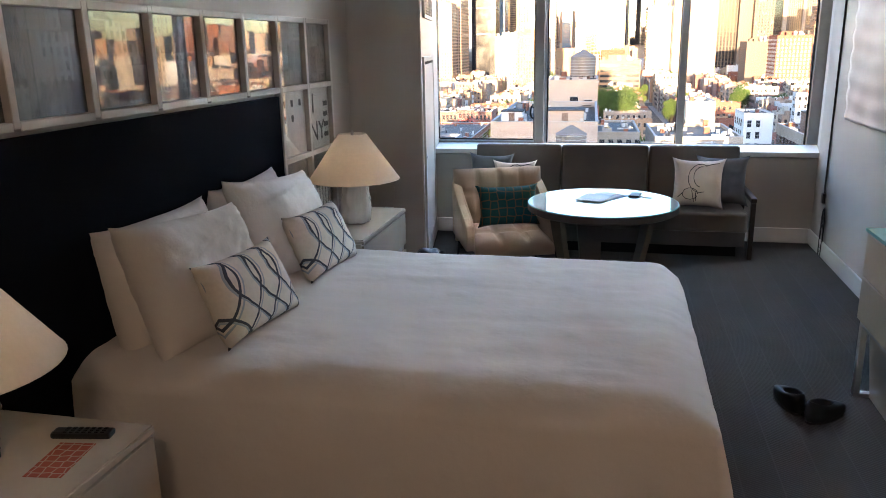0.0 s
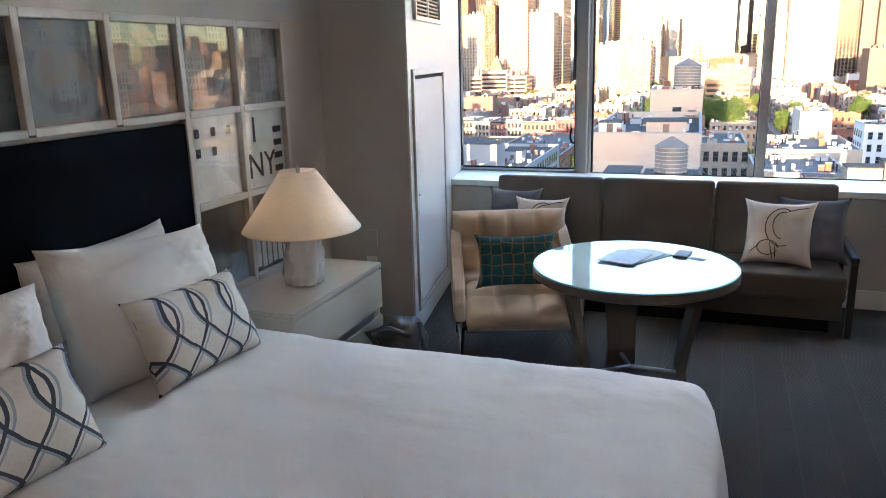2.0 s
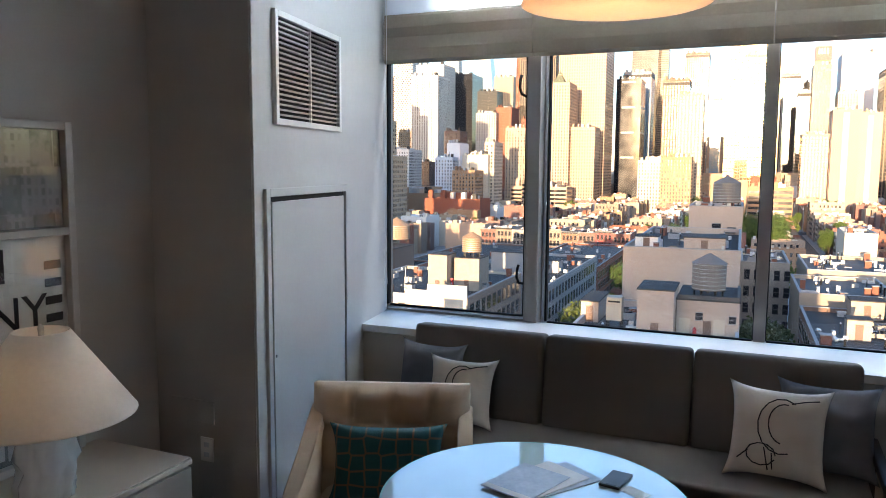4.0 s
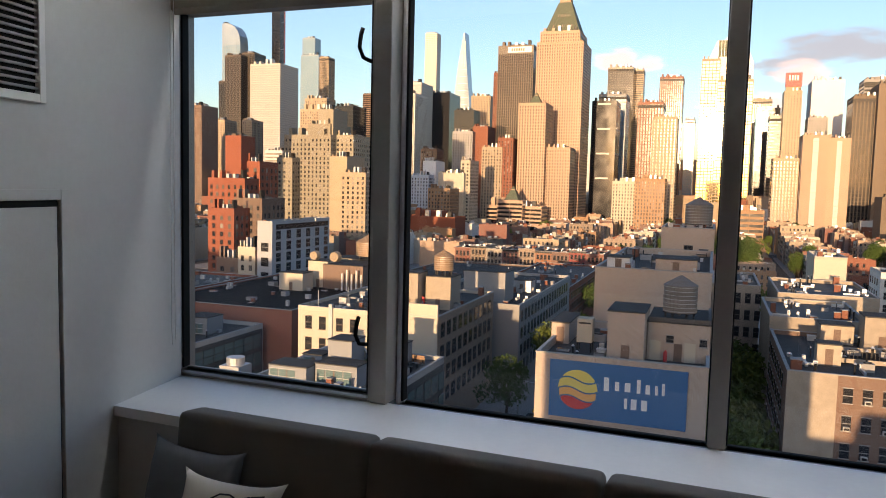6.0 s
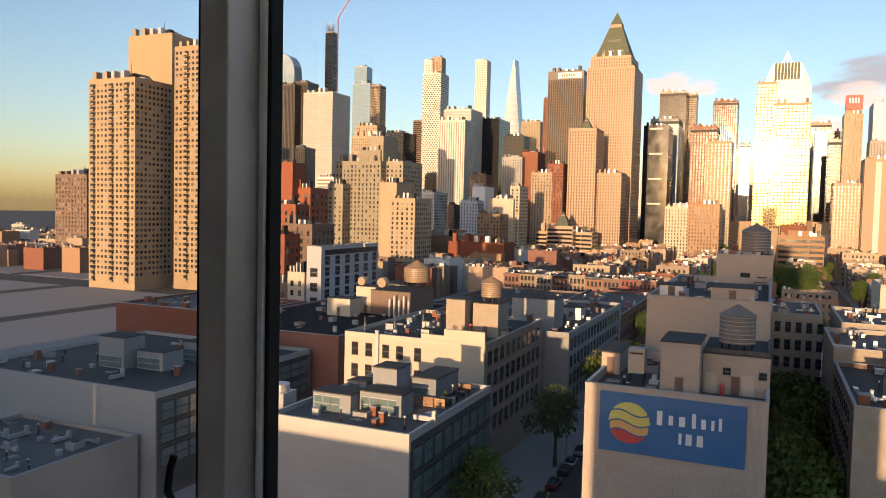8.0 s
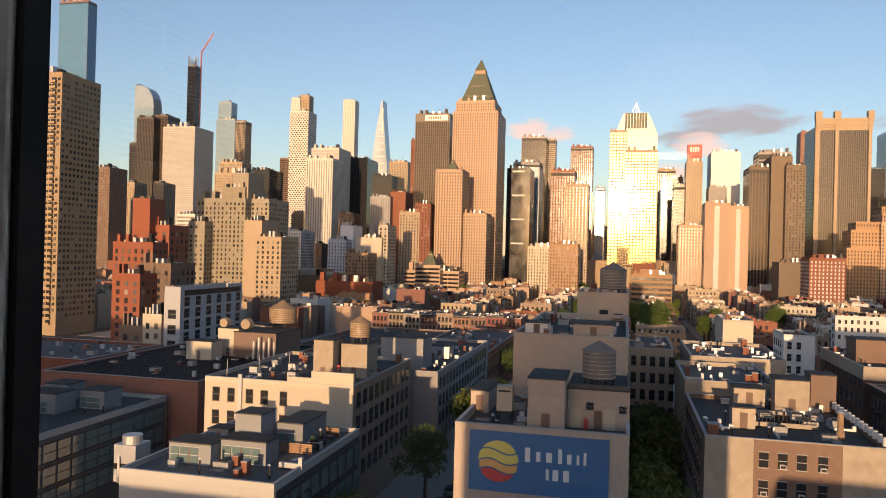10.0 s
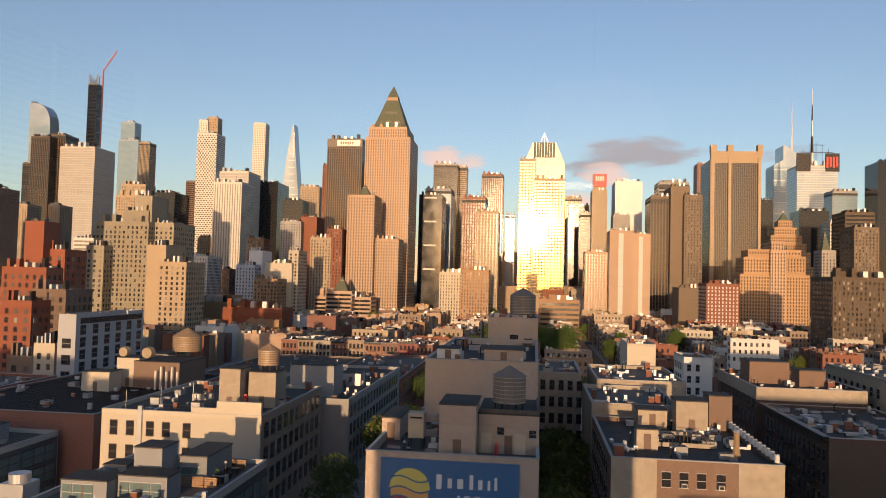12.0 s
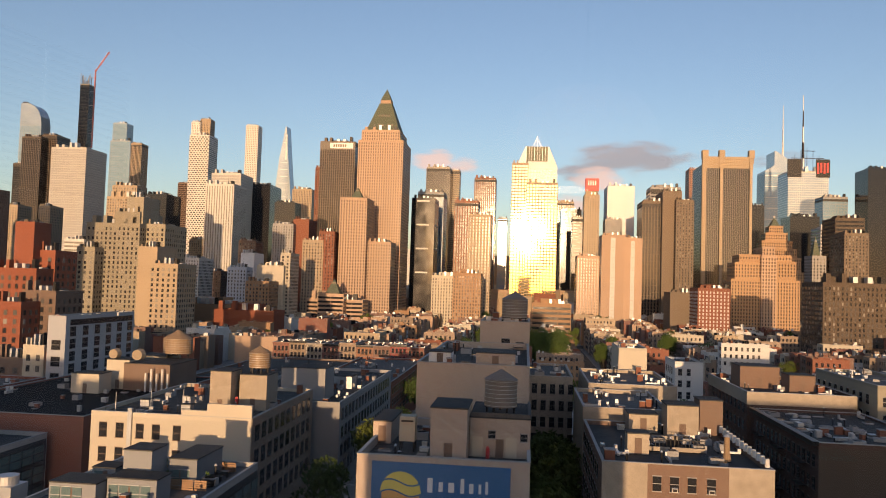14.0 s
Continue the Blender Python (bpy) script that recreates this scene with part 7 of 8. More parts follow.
tower("skyscraper", "pink stone tower with a green copper pyramid roof", "tower", -152.2, 780.0, 48.2, 52.0, 149.5, PINKSTONE, PALEGLASS, GRIDS, pyramid=(0.92, 62.0))
tower("skyscraper", "upper shaft of the pink stone tower", "tower", -153.2, 783.0, 41.1, 46.0, 160.9, PINKSTONE, PALEGLASS, GRIDS, z0=150.0)
tower("apartment_tower", "pink brick apartment tower with a small green pyramid", "tower", -146.1, 640.0, 23.8, 30.0, 72.5, PINKSTONE, PALEGLASS, GRIDS, pyramid=(0.5, 12.0))
tower("apartment_tower", "pink brick lower wing", "tower", -126.5, 660.0, 21.2, 25.0, 36.1, PINKSTONE, PALEGLASS, GRIDS)
tower("office_tower", "black glass tower crossed by broken white ledges", "tower", -118.9, 880.0, 27.4, 40.0, 100.8, DARKGLASS, WHITESTONE, LEDGES)
tower("office_tower", "blue-green glass office tower", "tower", -120.4, 960.0, 33.5, 40.0, 118.0, CONCRETE, BLUEGLASS, CURTAIN)
tower("skyscraper", "bronze glass tower", "tower", -158.7, 1350.0, 43.1, 45.0, 210.9, BRONZE, CGLASS, CURTAIN)
tower("skyscraper", "tan tower with stepped top", "tower", -132.7, 1400.0, 16.9, 30.0, 213.9, TAN, CGLASS, BANDS)
tower("office_tower", "red granite office tower", "tower", -69.6, 900.0, 28.4, 40.0, 100.7, REDSTONE, CGLASS, PIERS)
tower("skyscraper", "brown red granite tower with flat top", "tower", -65.1, 1200.0, 34.1, 45.0, 171.5, REDSTONE, CGLASS, PIERS)
tower("apartment_tower", "tan hotel tower with a neon strip", "tower", -44.3, 760.0, 22.7, 30.0, 71.2, TAN, CGLASS, GRID)
tower("office_tower", "far glass tower", "tower", -38.7, 1300.0, 15.5, 30.0, 116.9, CONCRETE, BLUEGLASS, CURTAIN)
tower("skyscraper", "glass tower that mirrors the evening sun", "tower", -6.9, 905.0, 19.4, 45.0, 147.9, TAN, SUNGLASS, GRIDW)
tower("skyscraper", "pale tower with a grid of mirror windows", "tower", 19.3, 900.0, 37.0, 45.0, 123.9, TAN, SUNGLASS, GRIDW)
tower("office_tower", "dark glass tower", "tower", 68.9, 1150.0, 30.2, 40.0, 118.6, DARKGLASS, CGLASS, CURTAIN)
tower("office_tower", "bronze and tan tower", "tower", 67.8, 1300.0, 28.5, 40.0, 147.2, TAN, CGLASS, PIERS)
tower("office_tower", "dark brown tower", "tower", 68.4, 1000.0, 13.1, 30.0, 93.8, BRONZE, CGLASS, BANDS)
tower("skyscraper", "tan hotel tower with a red sign box on top", "tower", 84.6, 980.0, 19.2, 30.0, 120.6, TAN, CGLASS, GRID, signbox=True)
tower("apartment_tower", "pale stepped apartment block", "tower", 63.8, 760.0, 21.9, 30.0, 32.7, PINKSTONE, PALEGLASS, GRIDS)
tower("office_tower", "bright white blank slab tower", "tower", 123.2, 1000.0, 34.5, 45.0, 134.9, WHITEWALL, CGLASS, BLANK)
tower("office_tower", "grey office block", "tower", 110.2, 960.0, 20.7, 30.0, 87.6, CONCRETE, CGLASS, GRID)
tower("apartment_tower", "pale pink slab with white window stripes", "tower", 79.5, 690.0, 19.8, 30.0, 49.1, PINKSTONE, WHITESTONE, STRIPES)
tower("apartment_tower", "pale pink slab with white window stripes", "tower", 98.2, 700.0, 17.0, 30.0, 47.2, PINKSTONE, WHITESTONE, STRIPES)
tower("skyscraper", "taupe hotel slab tower", "tower", 143.3, 860.0, 26.9, 40.0, 99.7, TAUPE, CGLASS, PIERS)
tower("skyscraper", "taupe blank slab tower", "tower", 160.2, 850.0, 20.5, 45.0, 110.1, TAUPE, CGLASS, BLANK)
tower("skyscraper", "taupe hotel slab tower", "tower", 172.1, 840.0, 18.9, 40.0, 99.3, TAUPE, CGLASS, GRID)
tower("office_tower", "grey stepped office top", "tower", 161.8, 900.0, 34.5, 30.0, 121.0, CONCRETE, CGLASS, BANDS)
tower("skyscraper", "tower under construction", "tower", 270.2, 1250.0, 18.5, 30.0, 198.7, REDSTONE, CGLASS, GRID)
tower("skyscraper", "large bronze tower with flared stone crown", "tower", 225.9, 880.0, 52.8, 55.0, 145.8, BRONZE, OGLASS, (2.0, 0.55, 3.8, 0.92), flare=True)
tower("tower_pier", "flared stone corner pier", "tower", 199.9, 878.5, 4.0, 3.0, 148.0, TAN, CGLASS, BLANK)
tower("skyscraper", "glass tower with a steel crown and antenna", "tower", 462.1, 1300.0, 64.0, 50.0, 204.7, PALEFRAME, SILVERGLASS, MILK, mast=(0.5, 135.0, DARKMETAL))
tower("office_tower", "dark banded office tower", "tower", 324.3, 1100.0, 16.7, 30.0, 124.4, DARKGLASS, CGLASS, BANDS)
tower("office_tower", "dark glass office tower", "tower", 337.9, 960.0, 34.0, 35.0, 96.1, DARKGLASS, CGLASS, CURTAIN)
tower("office_tower", "white banded office tower", "tower", 343.2, 900.0, 18.3, 30.0, 77.9, WHITESTONE, OGLASS, BANDS)
tower("office_tower", "green glass office tower", "tower", 427.3, 1100.0, 32.8, 30.0, 138.4, CONCRETE, BLUEGLASS, CURTAIN)
tower("office_tower", "grey beige office tower", "tower", 284.3, 700.0, 24.4, 30.0, 69.7, SHADEDLOFT, CGLASS, BANDS)
tower("apartment_tower", "beige apartment tower", "tower", 265.2, 640.0, 18.8, 30.0, 51.7, TAUPE, CGLASS, GRID)
tower("office_tower", "dark green glass tower", "tower", 467.7, 1050.0, 38.0, 40.0, 170.7, DARKGLASS, CGLASS, BANDS)
tower("apartment_tower", "block with a small green copper spire", "tower", 266.3, 720.0, 12.2, 20.0, 36.7, CONCRETE, CGLASS, GRID, pyramid=(0.6, 20.0))
tower("office_block", "long brown brick loft block", "building", 199.6, 480.0, 39.6, 35.0, 8.8, SHADEDLOFT, CGLASS, GRIDS)
tower("apartment_block", "red brick block with white windows", "building", 126.4, 520.0, 20.9, 25.0, 3.5, REDBRICK, WHITESTONE, GRID)
tower("apartment_block", "plain taupe block", "building", 114.5, 560.0, 17.6, 25.0, 0.1, TAUPE, CGLASS, BLANK)
tower("apartment_tower", "grey stone stepped apartment tower", "tower", -254.0, 450.0, 35.3, 40.0, 32.1, GREYSTONE, CGLASS, GRID)
tower("apartment_tower", "grey stone stepped apartment tower", "tower", -246.2, 452.0, 16.7, 30.0, 39.5, GREYSTONE, CGLASS, BLANK)
tower("apartment_tower", "grey stone tower top with small pinnacles", "tower", -242.4, 454.0, 11.2, 20.0, 49.1, GREYSTONE, CGLASS, BLANK)
tower("apartment_tower", "grey stone stepped apartment tower", "tower", -232.0, 458.0, 16.4, 30.0, 32.5, GREYSTONE, CGLASS, GRID)
tower("apartment_tower", "sunlit stone step of the tower", "tower", -220.0, 430.0, 11.9, 25.0, 17.1, TAN, CGLASS, BLANK)
tower("apartment_tower", "sunlit stone step of the tower", "tower", -206.7, 424.0, 17.2, 25.0, 7.3, TAN, CGLASS, GRID)
tower("apartment_tower", "white banded apartment tower", "tower", -374.6, 600.0, 18.1, 25.0, 28.7, WHITESTONE, GREYGLASS, BANDS)
tower("apartment_tower", "grey stone lower wing", "tower", -265.1, 440.0, 11.7, 25.0, 16.4, GREYSTONE, CGLASS, GRID)
tower("apartment_block", "pale apartment block", "building", -282.1, 620.0, 17.5, 30.0, 16.3, WHITESTONE, CGLASS, GRID)
tower("apartment_block", "pale blue block with small windows", "building", -200.3, 520.0, 14.0, 20.0, 8.1, BLUEWALL, CGLASS, GRID)
tower("apartment_block", "white stair tower block", "building", -200.5, 540.0, 10.3, 20.0, 19.0, WHITEWALL, CGLASS, BLANK)
tower("apartment_block", "brown block", "building", -262.3, 700.0, 16.7, 20.0, 36.0, BROWNBRICK, CGLASS, GRID)
tower("apartment_block", "cream stepped block", "building", -169.1, 500.0, 18.9, 22.0, 9.7, CREAM, CGLASS, BLANK)
tower("apartment_block", "cream stepped block top", "building", -160.8, 506.0, 7.1, 20.0, 18.6, CREAM, CGLASS, GRID)
tower("apartment_block", "boxed brown block in scaffolding", "building", -166.8, 470.0, 15.6, 18.0, -1.1, ORANGEBRICK, CGLASS, GRID)
tower("warehouse", "long low tan brick warehouse", "building", -143.3, 330.0, 22.3, 40.0, -11.2, ORANGEBRICK, CGLASS, BLANK)
tower("warehouse", "red painted brick warehouse", "building", -110.0, 300.0, 24.9, 14.0, -12.0, REDWALL, CGLASS, BLANK)
tower("school_block", "pink school block with a green pyramid roof", "building", -142.3, 560.0, 19.9, 20.0, -9.2, PINKSTONE, CGLASS, BANDS, pyramid=(0.6, 12.0))
tower("school_block", "long pink brick school block", "building", -144.3, 580.0, 44.7, 20.0, -13.8, PINKSTONE, CGLASS, BANDS)
tower("apartment_block", "stepped cream apartment block", "building", -62.3, 620.0, 23.2, 20.0, 7.6, CREAM, CGLASS, GRIDS)
tower("apartment_block", "orange brick apartment block", "building", -40.2, 560.0, 20.8, 20.0, 9.2, ORANGEBRICK, CGLASS, GRIDS)
tower("school_block", "low orange brick school", "building", 17.4, 430.0, 21.7, 20.0, -8.1, ORANGEBRICK, CGLASS, BANDS)
tower("apartment_block", "red brick terraced apartment block", "building", -182.8, 262.0, 17.6, 16.0, 1.5, REDWALL, CGLASS, GRID)
tower("apartment_block", "red brick arched stair tower", "building", -183.7, 268.0, 7.7, 10.0, 18.9, REDWALL, CGLASS, BLANK, pyramid=(0.7, 2.5))
tower("apartment_block", "red brick terraced apartment block", "building", -177.8, 272.0, 8.4, 14.0, 8.6, REDWALL, CGLASS, GRID)
tower("apartment_block", "red brick terraced apartment block", "building", -169.0, 240.0, 10.9, 16.0, -9.8, REDWALL, CGLASS, GRID)
tower("apartment_block", "red brick terraced apartment block", "building", -164.4, 250.0, 12.7, 16.0, -6.0, BROWNBRICK, CGLASS, GRID)
tower("row_house", "old stone house with an arched gable", "building", -134.3, 205.0, 6.4, 10.0, -20.1, CREAM, CGLASS, GRID)
tower("row_house", "brown brick house", "building", -141.4, 205.0, 8.2, 12.0, -23.9, BROWNBRICK, CGLASS, GRID)
tower("row_house", "narrow brick house", "building", -129.5, 206.0, 4.1, 12.0, -22.2, REDBRICK, CGLASS, GRID)
tower("stair_block", "white plastered block", "building", -173.6, 290.0, 9.6, 12.0, -2.2, WHITEWALL, CGLASS, GRID)
tower("apartment_tower", "tall tan brick twin apartment tower with balconies", "tower", -315.7, 300.0, 32.6, 26.0, 65.2, TANBRICK, CGLASS, GRIDB)
tower("apartment_tower", "tall tan brick twin apartment tower with balconies", "tower", -279.3, 320.0, 25.3, 28.0, 84.0, TANBRICK, CGLASS, GRIDB)
tower("apartment_tower", "blank brick lift shaft between the towers", "tower", -333.9, 345.0, 33.5, 20.0, 98.8, TANBRICK, CGLASS, BLANK)
def balconies(u, v, z, columns, deep=1.5):
    """Stacks of balcony slabs with solid fronts, standing on a tower's front wall; dark sheets behind them paint the
    shade of recesses.
    """
    t = thing("balcony_stack", "stacked tan concrete balconies on the tower", "balconies", "tower balconies", m=cm(u, v))
    g = Geo()
    for x, w in columns:
        for j in range(int((z + 40) / 2.9)):
            zz = z - 4 - j * 2.9
            g.box(x, -deep, zz, x + w, -0.01, zz + 0.2, TANBRICK, True)
            g.box(x, -deep, zz + 0.2, x + w, -deep + 0.12, zz + 1.1, TANBRICK)
            g.box(x + 0.3, -0.14, zz + 0.2, x + w - 0.3, -0.105, zz + 2.5, OGLASS)
    g.under("slabs", t, kind="stuff")


balconies(-315.7, 300.0, 65.2, ((-14.5, 3.0), (-1.5, 3.2), (9.0, 3.4)))
balconies(-279.3, 320.0, 84.0, ((-6.0, 3.2), (6.5, 3.4)))
tower("skyscraper", "tall blue glass tower", "tower", -1251.3, 1500.0, 78.1, 30.0, 560.4, REDSTONE, SKYGLASS, CURTAIN)
tower("apartment_tower", "dark brown apartment tower", "tower", -465.5, 600.0, 25.0, 25.0, 70.3, BROWNBRICK, CGLASS, GRID)
tower("apartment_tower", "brick apartment tower beyond the avenue to the north", "tower", -357.2, 511.7, 23.8, 20.5, -15.3, CREAM, CGLASS, GRID)
tower("apartment_tower", "brick apartment tower beyond the avenue to the north", "tower", -452.9, 391.1, 31.0, 22.9, 19.6, BROWNBRICK, CGLASS, GRID)
tower("apartment_tower", "brick apartment tower beyond the avenue to the north", "tower", -376.1, 572.7, 23.3, 23.2, -10.4, REDBRICK, CGLASS, GRID)
tower("apartment_tower", "brick apartment tower beyond the avenue to the north", "tower", -447.5, 635.5, 32.2, 26.1, 4.8, CREAM, CGLASS, GRID)
tower("apartment_tower", "brick apartment tower beyond the avenue to the north", "tower", -449.3, 662.5, 23.5, 18.9, 5.9, TANBRICK, CGLASS, GRID)
tower("apartment_tower", "brick apartment tower beyond the avenue to the north", "tower", -637.7, 638.7, 24.9, 27.5, 51.5, REDBRICK, CGLASS, GRID)
tower("apartment_tower", "brick apartment tower beyond the avenue to the north", "tower", -529.7, 612.6, 35.2, 26.8, 21.8, GREYSTONE, CGLASS, GRID)
tower("apartment_tower", "brick apartment tower beyond the avenue to the north", "tower", -468.4, 693.5, 34.3, 19.0, -1.9, REDBRICK, CGLASS, GRID)
tower("apartment_tower", "brick apartment tower beyond the avenue to the north", "tower", -680.4, 814.5, 35.3, 21.1, 56.0, BROWNBRICK, CGLASS, GRID)
tower("apartment_tower", "brick apartment tower beyond the avenue to the north", "tower", -537.1, 767.6, 31.2, 20.4, 52.8, GREYSTONE, CGLASS, GRID)
tower("apartment_tower", "brick apartment tower beyond the avenue to the north", "tower", -352.1, 825.5, 25.7, 26.3, 7.0, BROWNBRICK, CGLASS, GRID)
tower("apartment_tower", "brick apartment tower beyond the avenue to the north", "tower", -922.7, 833.6, 27.5, 25.7, -14.4, REDBRICK, CGLASS, GRID)
tower("apartment_tower", "brick apartment tower beyond the avenue to the north", "tower", -555.6, 842.9, 32.7, 27.1, -3.4, TAN, CGLASS, GRID)
tower("apartment_tower", "brick apartment tower beyond the avenue to the north", "tower", -450.1, 1009.1, 27.7, 25.2, 51.6, TANBRICK, CGLASS, GRID)
tower("apartment_tower", "brick apartment tower beyond the avenue to the north", "tower", -372.6, 1075.9, 32.7, 27.4, 5.2, GREYSTONE, CGLASS, GRID)
tower("apartment_tower", "brick apartment tower beyond the avenue to the north", "tower", -766.8, 1007.7, 30.5, 21.4, -8.7, REDBRICK, CGLASS, GRID)

def profile_tower(label, u, v, d, profile, wall, glass, style, win_w, win_z, extras=None):
    """A tower whose front is a polygon of (x, z) pairs, extruded to its depth; windows cover its shaft up to win_z."""
    t = thing("skyscraper", label, "tower", "city towers", m=cm(u, v))
    g = Geo()
    n, s = len(profile), g.slot(wall)
    g.v += [(x, 0, z) for x, z in profile] + [(x, d, z) for x, z in profile]
    g.f += [tuple(range(n)), tuple(range(2 * n - 1, n - 1, -1))] + [(i, (i + 1) % n, n + (i + 1) % n, n + i) for i in range(n)]
    g.m += [s] * (n + 2)
    g.under("wall", t)
    g = Geo()
    window_geo(g, win_w, d, GROUND, win_z, style, glass)
    g.under("windows", t, kind="stuff")
    if extras:
        g = Geo()
        extras(g)
        g.under("crown", t)
    return t


def curved_fins(g):
    for i in range(9):
        x = -27 + i * 6.4
        zt = 452 - 46 * max(0.0, (x + 14) / 41) ** 2.2
        g.box(x, -0.5, 330, x + 0.9, 0, zt - 2, SILVERGLASS)
    for i in range(7):
        g.box(-31, 6 + i * 5, 452, -16, 8 + i * 5, 462 - i, DARKMETAL)


profile_tower("slim pale blue glass tower with a curved top", -1343.0, 1900.0, 40.0, [(-31, GROUND), (31, GROUND), (31, 400), (28, 420), (21, 436), (10, 448), (-4, 455), (-18, 458), (-31, 456)], SILVERGLASS, BLUEGLASS, (5.0, 0.8, 4.5, 0.85), 60.0, 395.0, curved_fins)


def slant_fins(g):
    for i in range(11):
        z = 150 + i * 15
        hw = 20.0 * (1 - max(0, z - 120) / 230.0)
        g.box(-hw + 5, -0.5, z, hw * 0.6 + 5, 0.0, z + 1.2, GALV)
    g.box(5.5, -0.8, 262, 8.5, 0.2, 318, WHITESTONE)


profile_tower("tapering glass tower with a slanting pointed top", -532.6, 1600.0, 30.0, [(-21, GROUND), (22, GROUND), (22, 165), (10, 285), (5.5, 336), (3.5, 336), (-8, 268), (-19, 165)], SILVERGLASS, GREYGLASS, (4.2, 0.75, 4.2, 0.8), 37.0, 160.0, slant_fins)


def lantern(g):
    g.box(-13.0, -0.6, 152, 13.0, 0.3, 170, COPPER)
    for i in range(9):
        g.box(-13 + i * 3.2, -0.9, 152, -12.5 + i * 3.2, -0.6, 170, GALV)
    for sx in (-1, 1):
        for i in range(6):
            g.box(sx * (6 - i) - 0.3, 18, 170 + i * 2.2, sx * (6 - i) + 0.3, 18.6, 172.4 + i * 2.2, GALV, True)
    g.box(-0.3, 18, 170, 0.3, 18.6, 186, GALV)


profile_tower("pale glass tower crown with sloping white shoulders", 12.7, 912.0, 40.0, [(-24.5, 90), (24.5, 90), (24.5, 145), (14.0, 170), (-14.0, 170), (-24.5, 145)], WHITEWALL, SUNGLASS, GRIDW, 48.0, 143.0, lantern)


def crest(g):
    for i in range(9):
        g.box(-24, -0.6, 60 + i * 21, 24, 0, 61.2 + i * 21, GALV)


glass_peak = profile_tower("faceted silver glass tower with a slanting peak and white spire", 477.3, 1500.0, 50.0, [(-25, GROUND), (27, GROUND), (25, 232), (25, 256), (-3, 276), (-6, 276), (-6, 248), (-23, 238)], SILVERGLASS, BLUEGLASS, (4.4, 0.86, 4.0, 0.80), 48.0, 236.0, crest)
g = Geo()
for i in range(5):
    g.cone(17, 25, 250 + 24 * i, 2.4 - 0.4 * i, 274 + 24 * i, 2.0 - 0.4 * i, WHITESTONE if i % 2 else GALV, 6)
g.under("mast", glass_peak, "slender white antenna mast")


def stepped(name, label, u, v, steps, wall, glass, style, depth=30.0, cap=None):
    """A set-back tower: (offset, width, height) for each step, each step set back from the one below."""
    k = farther(u, v)[2]
    u, v = farther(u, v)[:2]
    steps = [(o * k, w * k, 1.83 + (z - 1.83) * k) for o, w, z in steps]
    FOOT.append((u - steps[0][1] / 2, u + steps[0][1] / 2, v, v + depth))
    t = thing(name, label, "tower", "city towers", m=cm(u, v))
    below = GROUND
    for k, (off, w, z) in enumerate(steps):
        g = Geo()
        back = 1.6 * k
        g.box(off - w / 2, back, below, off + w / 2, back + depth - 3 * k, z, wall)
        g.box(off - w / 2 - 0.2, back - 0.2, z - 1.0, off + w / 2 + 0.2, back + 0.4, z + 0.7, wall, True)
        step = g.under("step", t)
        g = Geo()
        window_geo(g, w, depth - 3 * k, below, z, style, glass)
        g.v = [(x + off, y + back, zz) for x, y, zz in g.v]
        g.under("windows", step, kind="stuff")
        below = z
    if cap:
        g = Geo()
        g.cone(cap[0], 1.6 * len(steps) + 6, below, cap[1], below + cap[2], 0.4, COPPER, 4, True, math.pi / 4)
        g.cone(cap[0], 1.6 * len(steps) + 6, below + cap[2], 1.2, below + cap[2] + 2.4, 1.2, WHITESTONE, 10)
        g.under("cap", t, "small copper cap with a globe")
    return t


stepped("office_tower", "stepped terracotta tower with a clock and globe", 281.8, 880.0, [(0, 62, 26), (0, 50, 42), (0, 42, 52), (0, 33, 61), (0, 24, 70), (0, 15, 78)], TERRACOTTA, PALEGLASS, GRIDS, cap=(0, 8, 10))
stepped("hotel_block", "large terracotta brick hotel with stepped wings", 172.0, 600.0, [(0, 28, 12), (1, 24, 25), (2, 19, 31)], TERRACOTTA, PALEGLASS, GRIDS)
stepped("hotel_block", "terracotta hotel centre tower with pale stone top", 184.5, 596.0, [(0, 11, 30), (0, 9, 37)], PINKSTONE, PALEGLASS, GRIDS)
stepped("hotel_block", "large terracotta brick hotel with stepped wings", 198.5, 602.0, [(0, 21, 12), (-1, 18, 26), (-2, 14, 31)], TERRACOTTA, PALEGLASS, GRIDS)


crown_sign = thing("roof_sign", "red sign bars on a dark steel roof crown", "sign", m=cm(462.1, 1300.0))
g = Geo()
for x in (-33, 12):
    g.box(x, -1, 196, x + 22, 1, 226, DARKMETAL, True)
for i in range(7):
    g.box(-30 + i * 9.6, 4, 205, -29.4 + i * 9.6, 4.6, 246 - 6 * abs(i - 3), DARKMETAL)
g.box(-26, 3.5, 228, 26, 4.3, 229, DARKMETAL, True)
g.box(-12, 3.5, 240, 12, 4.3, 241, DARKMETAL, True)
g.under("steel_crown", crown_sign, "dark steel crown frame")
g = Geo()
for i in range(4):
    g.box(13.5 + i * 5, -1.6, 202 + i % 2 * 2, 16.5 + i * 5, -1.1, 220, SIGNR, True)
g.under("sign_bars", crown_sign, "red sign bars")

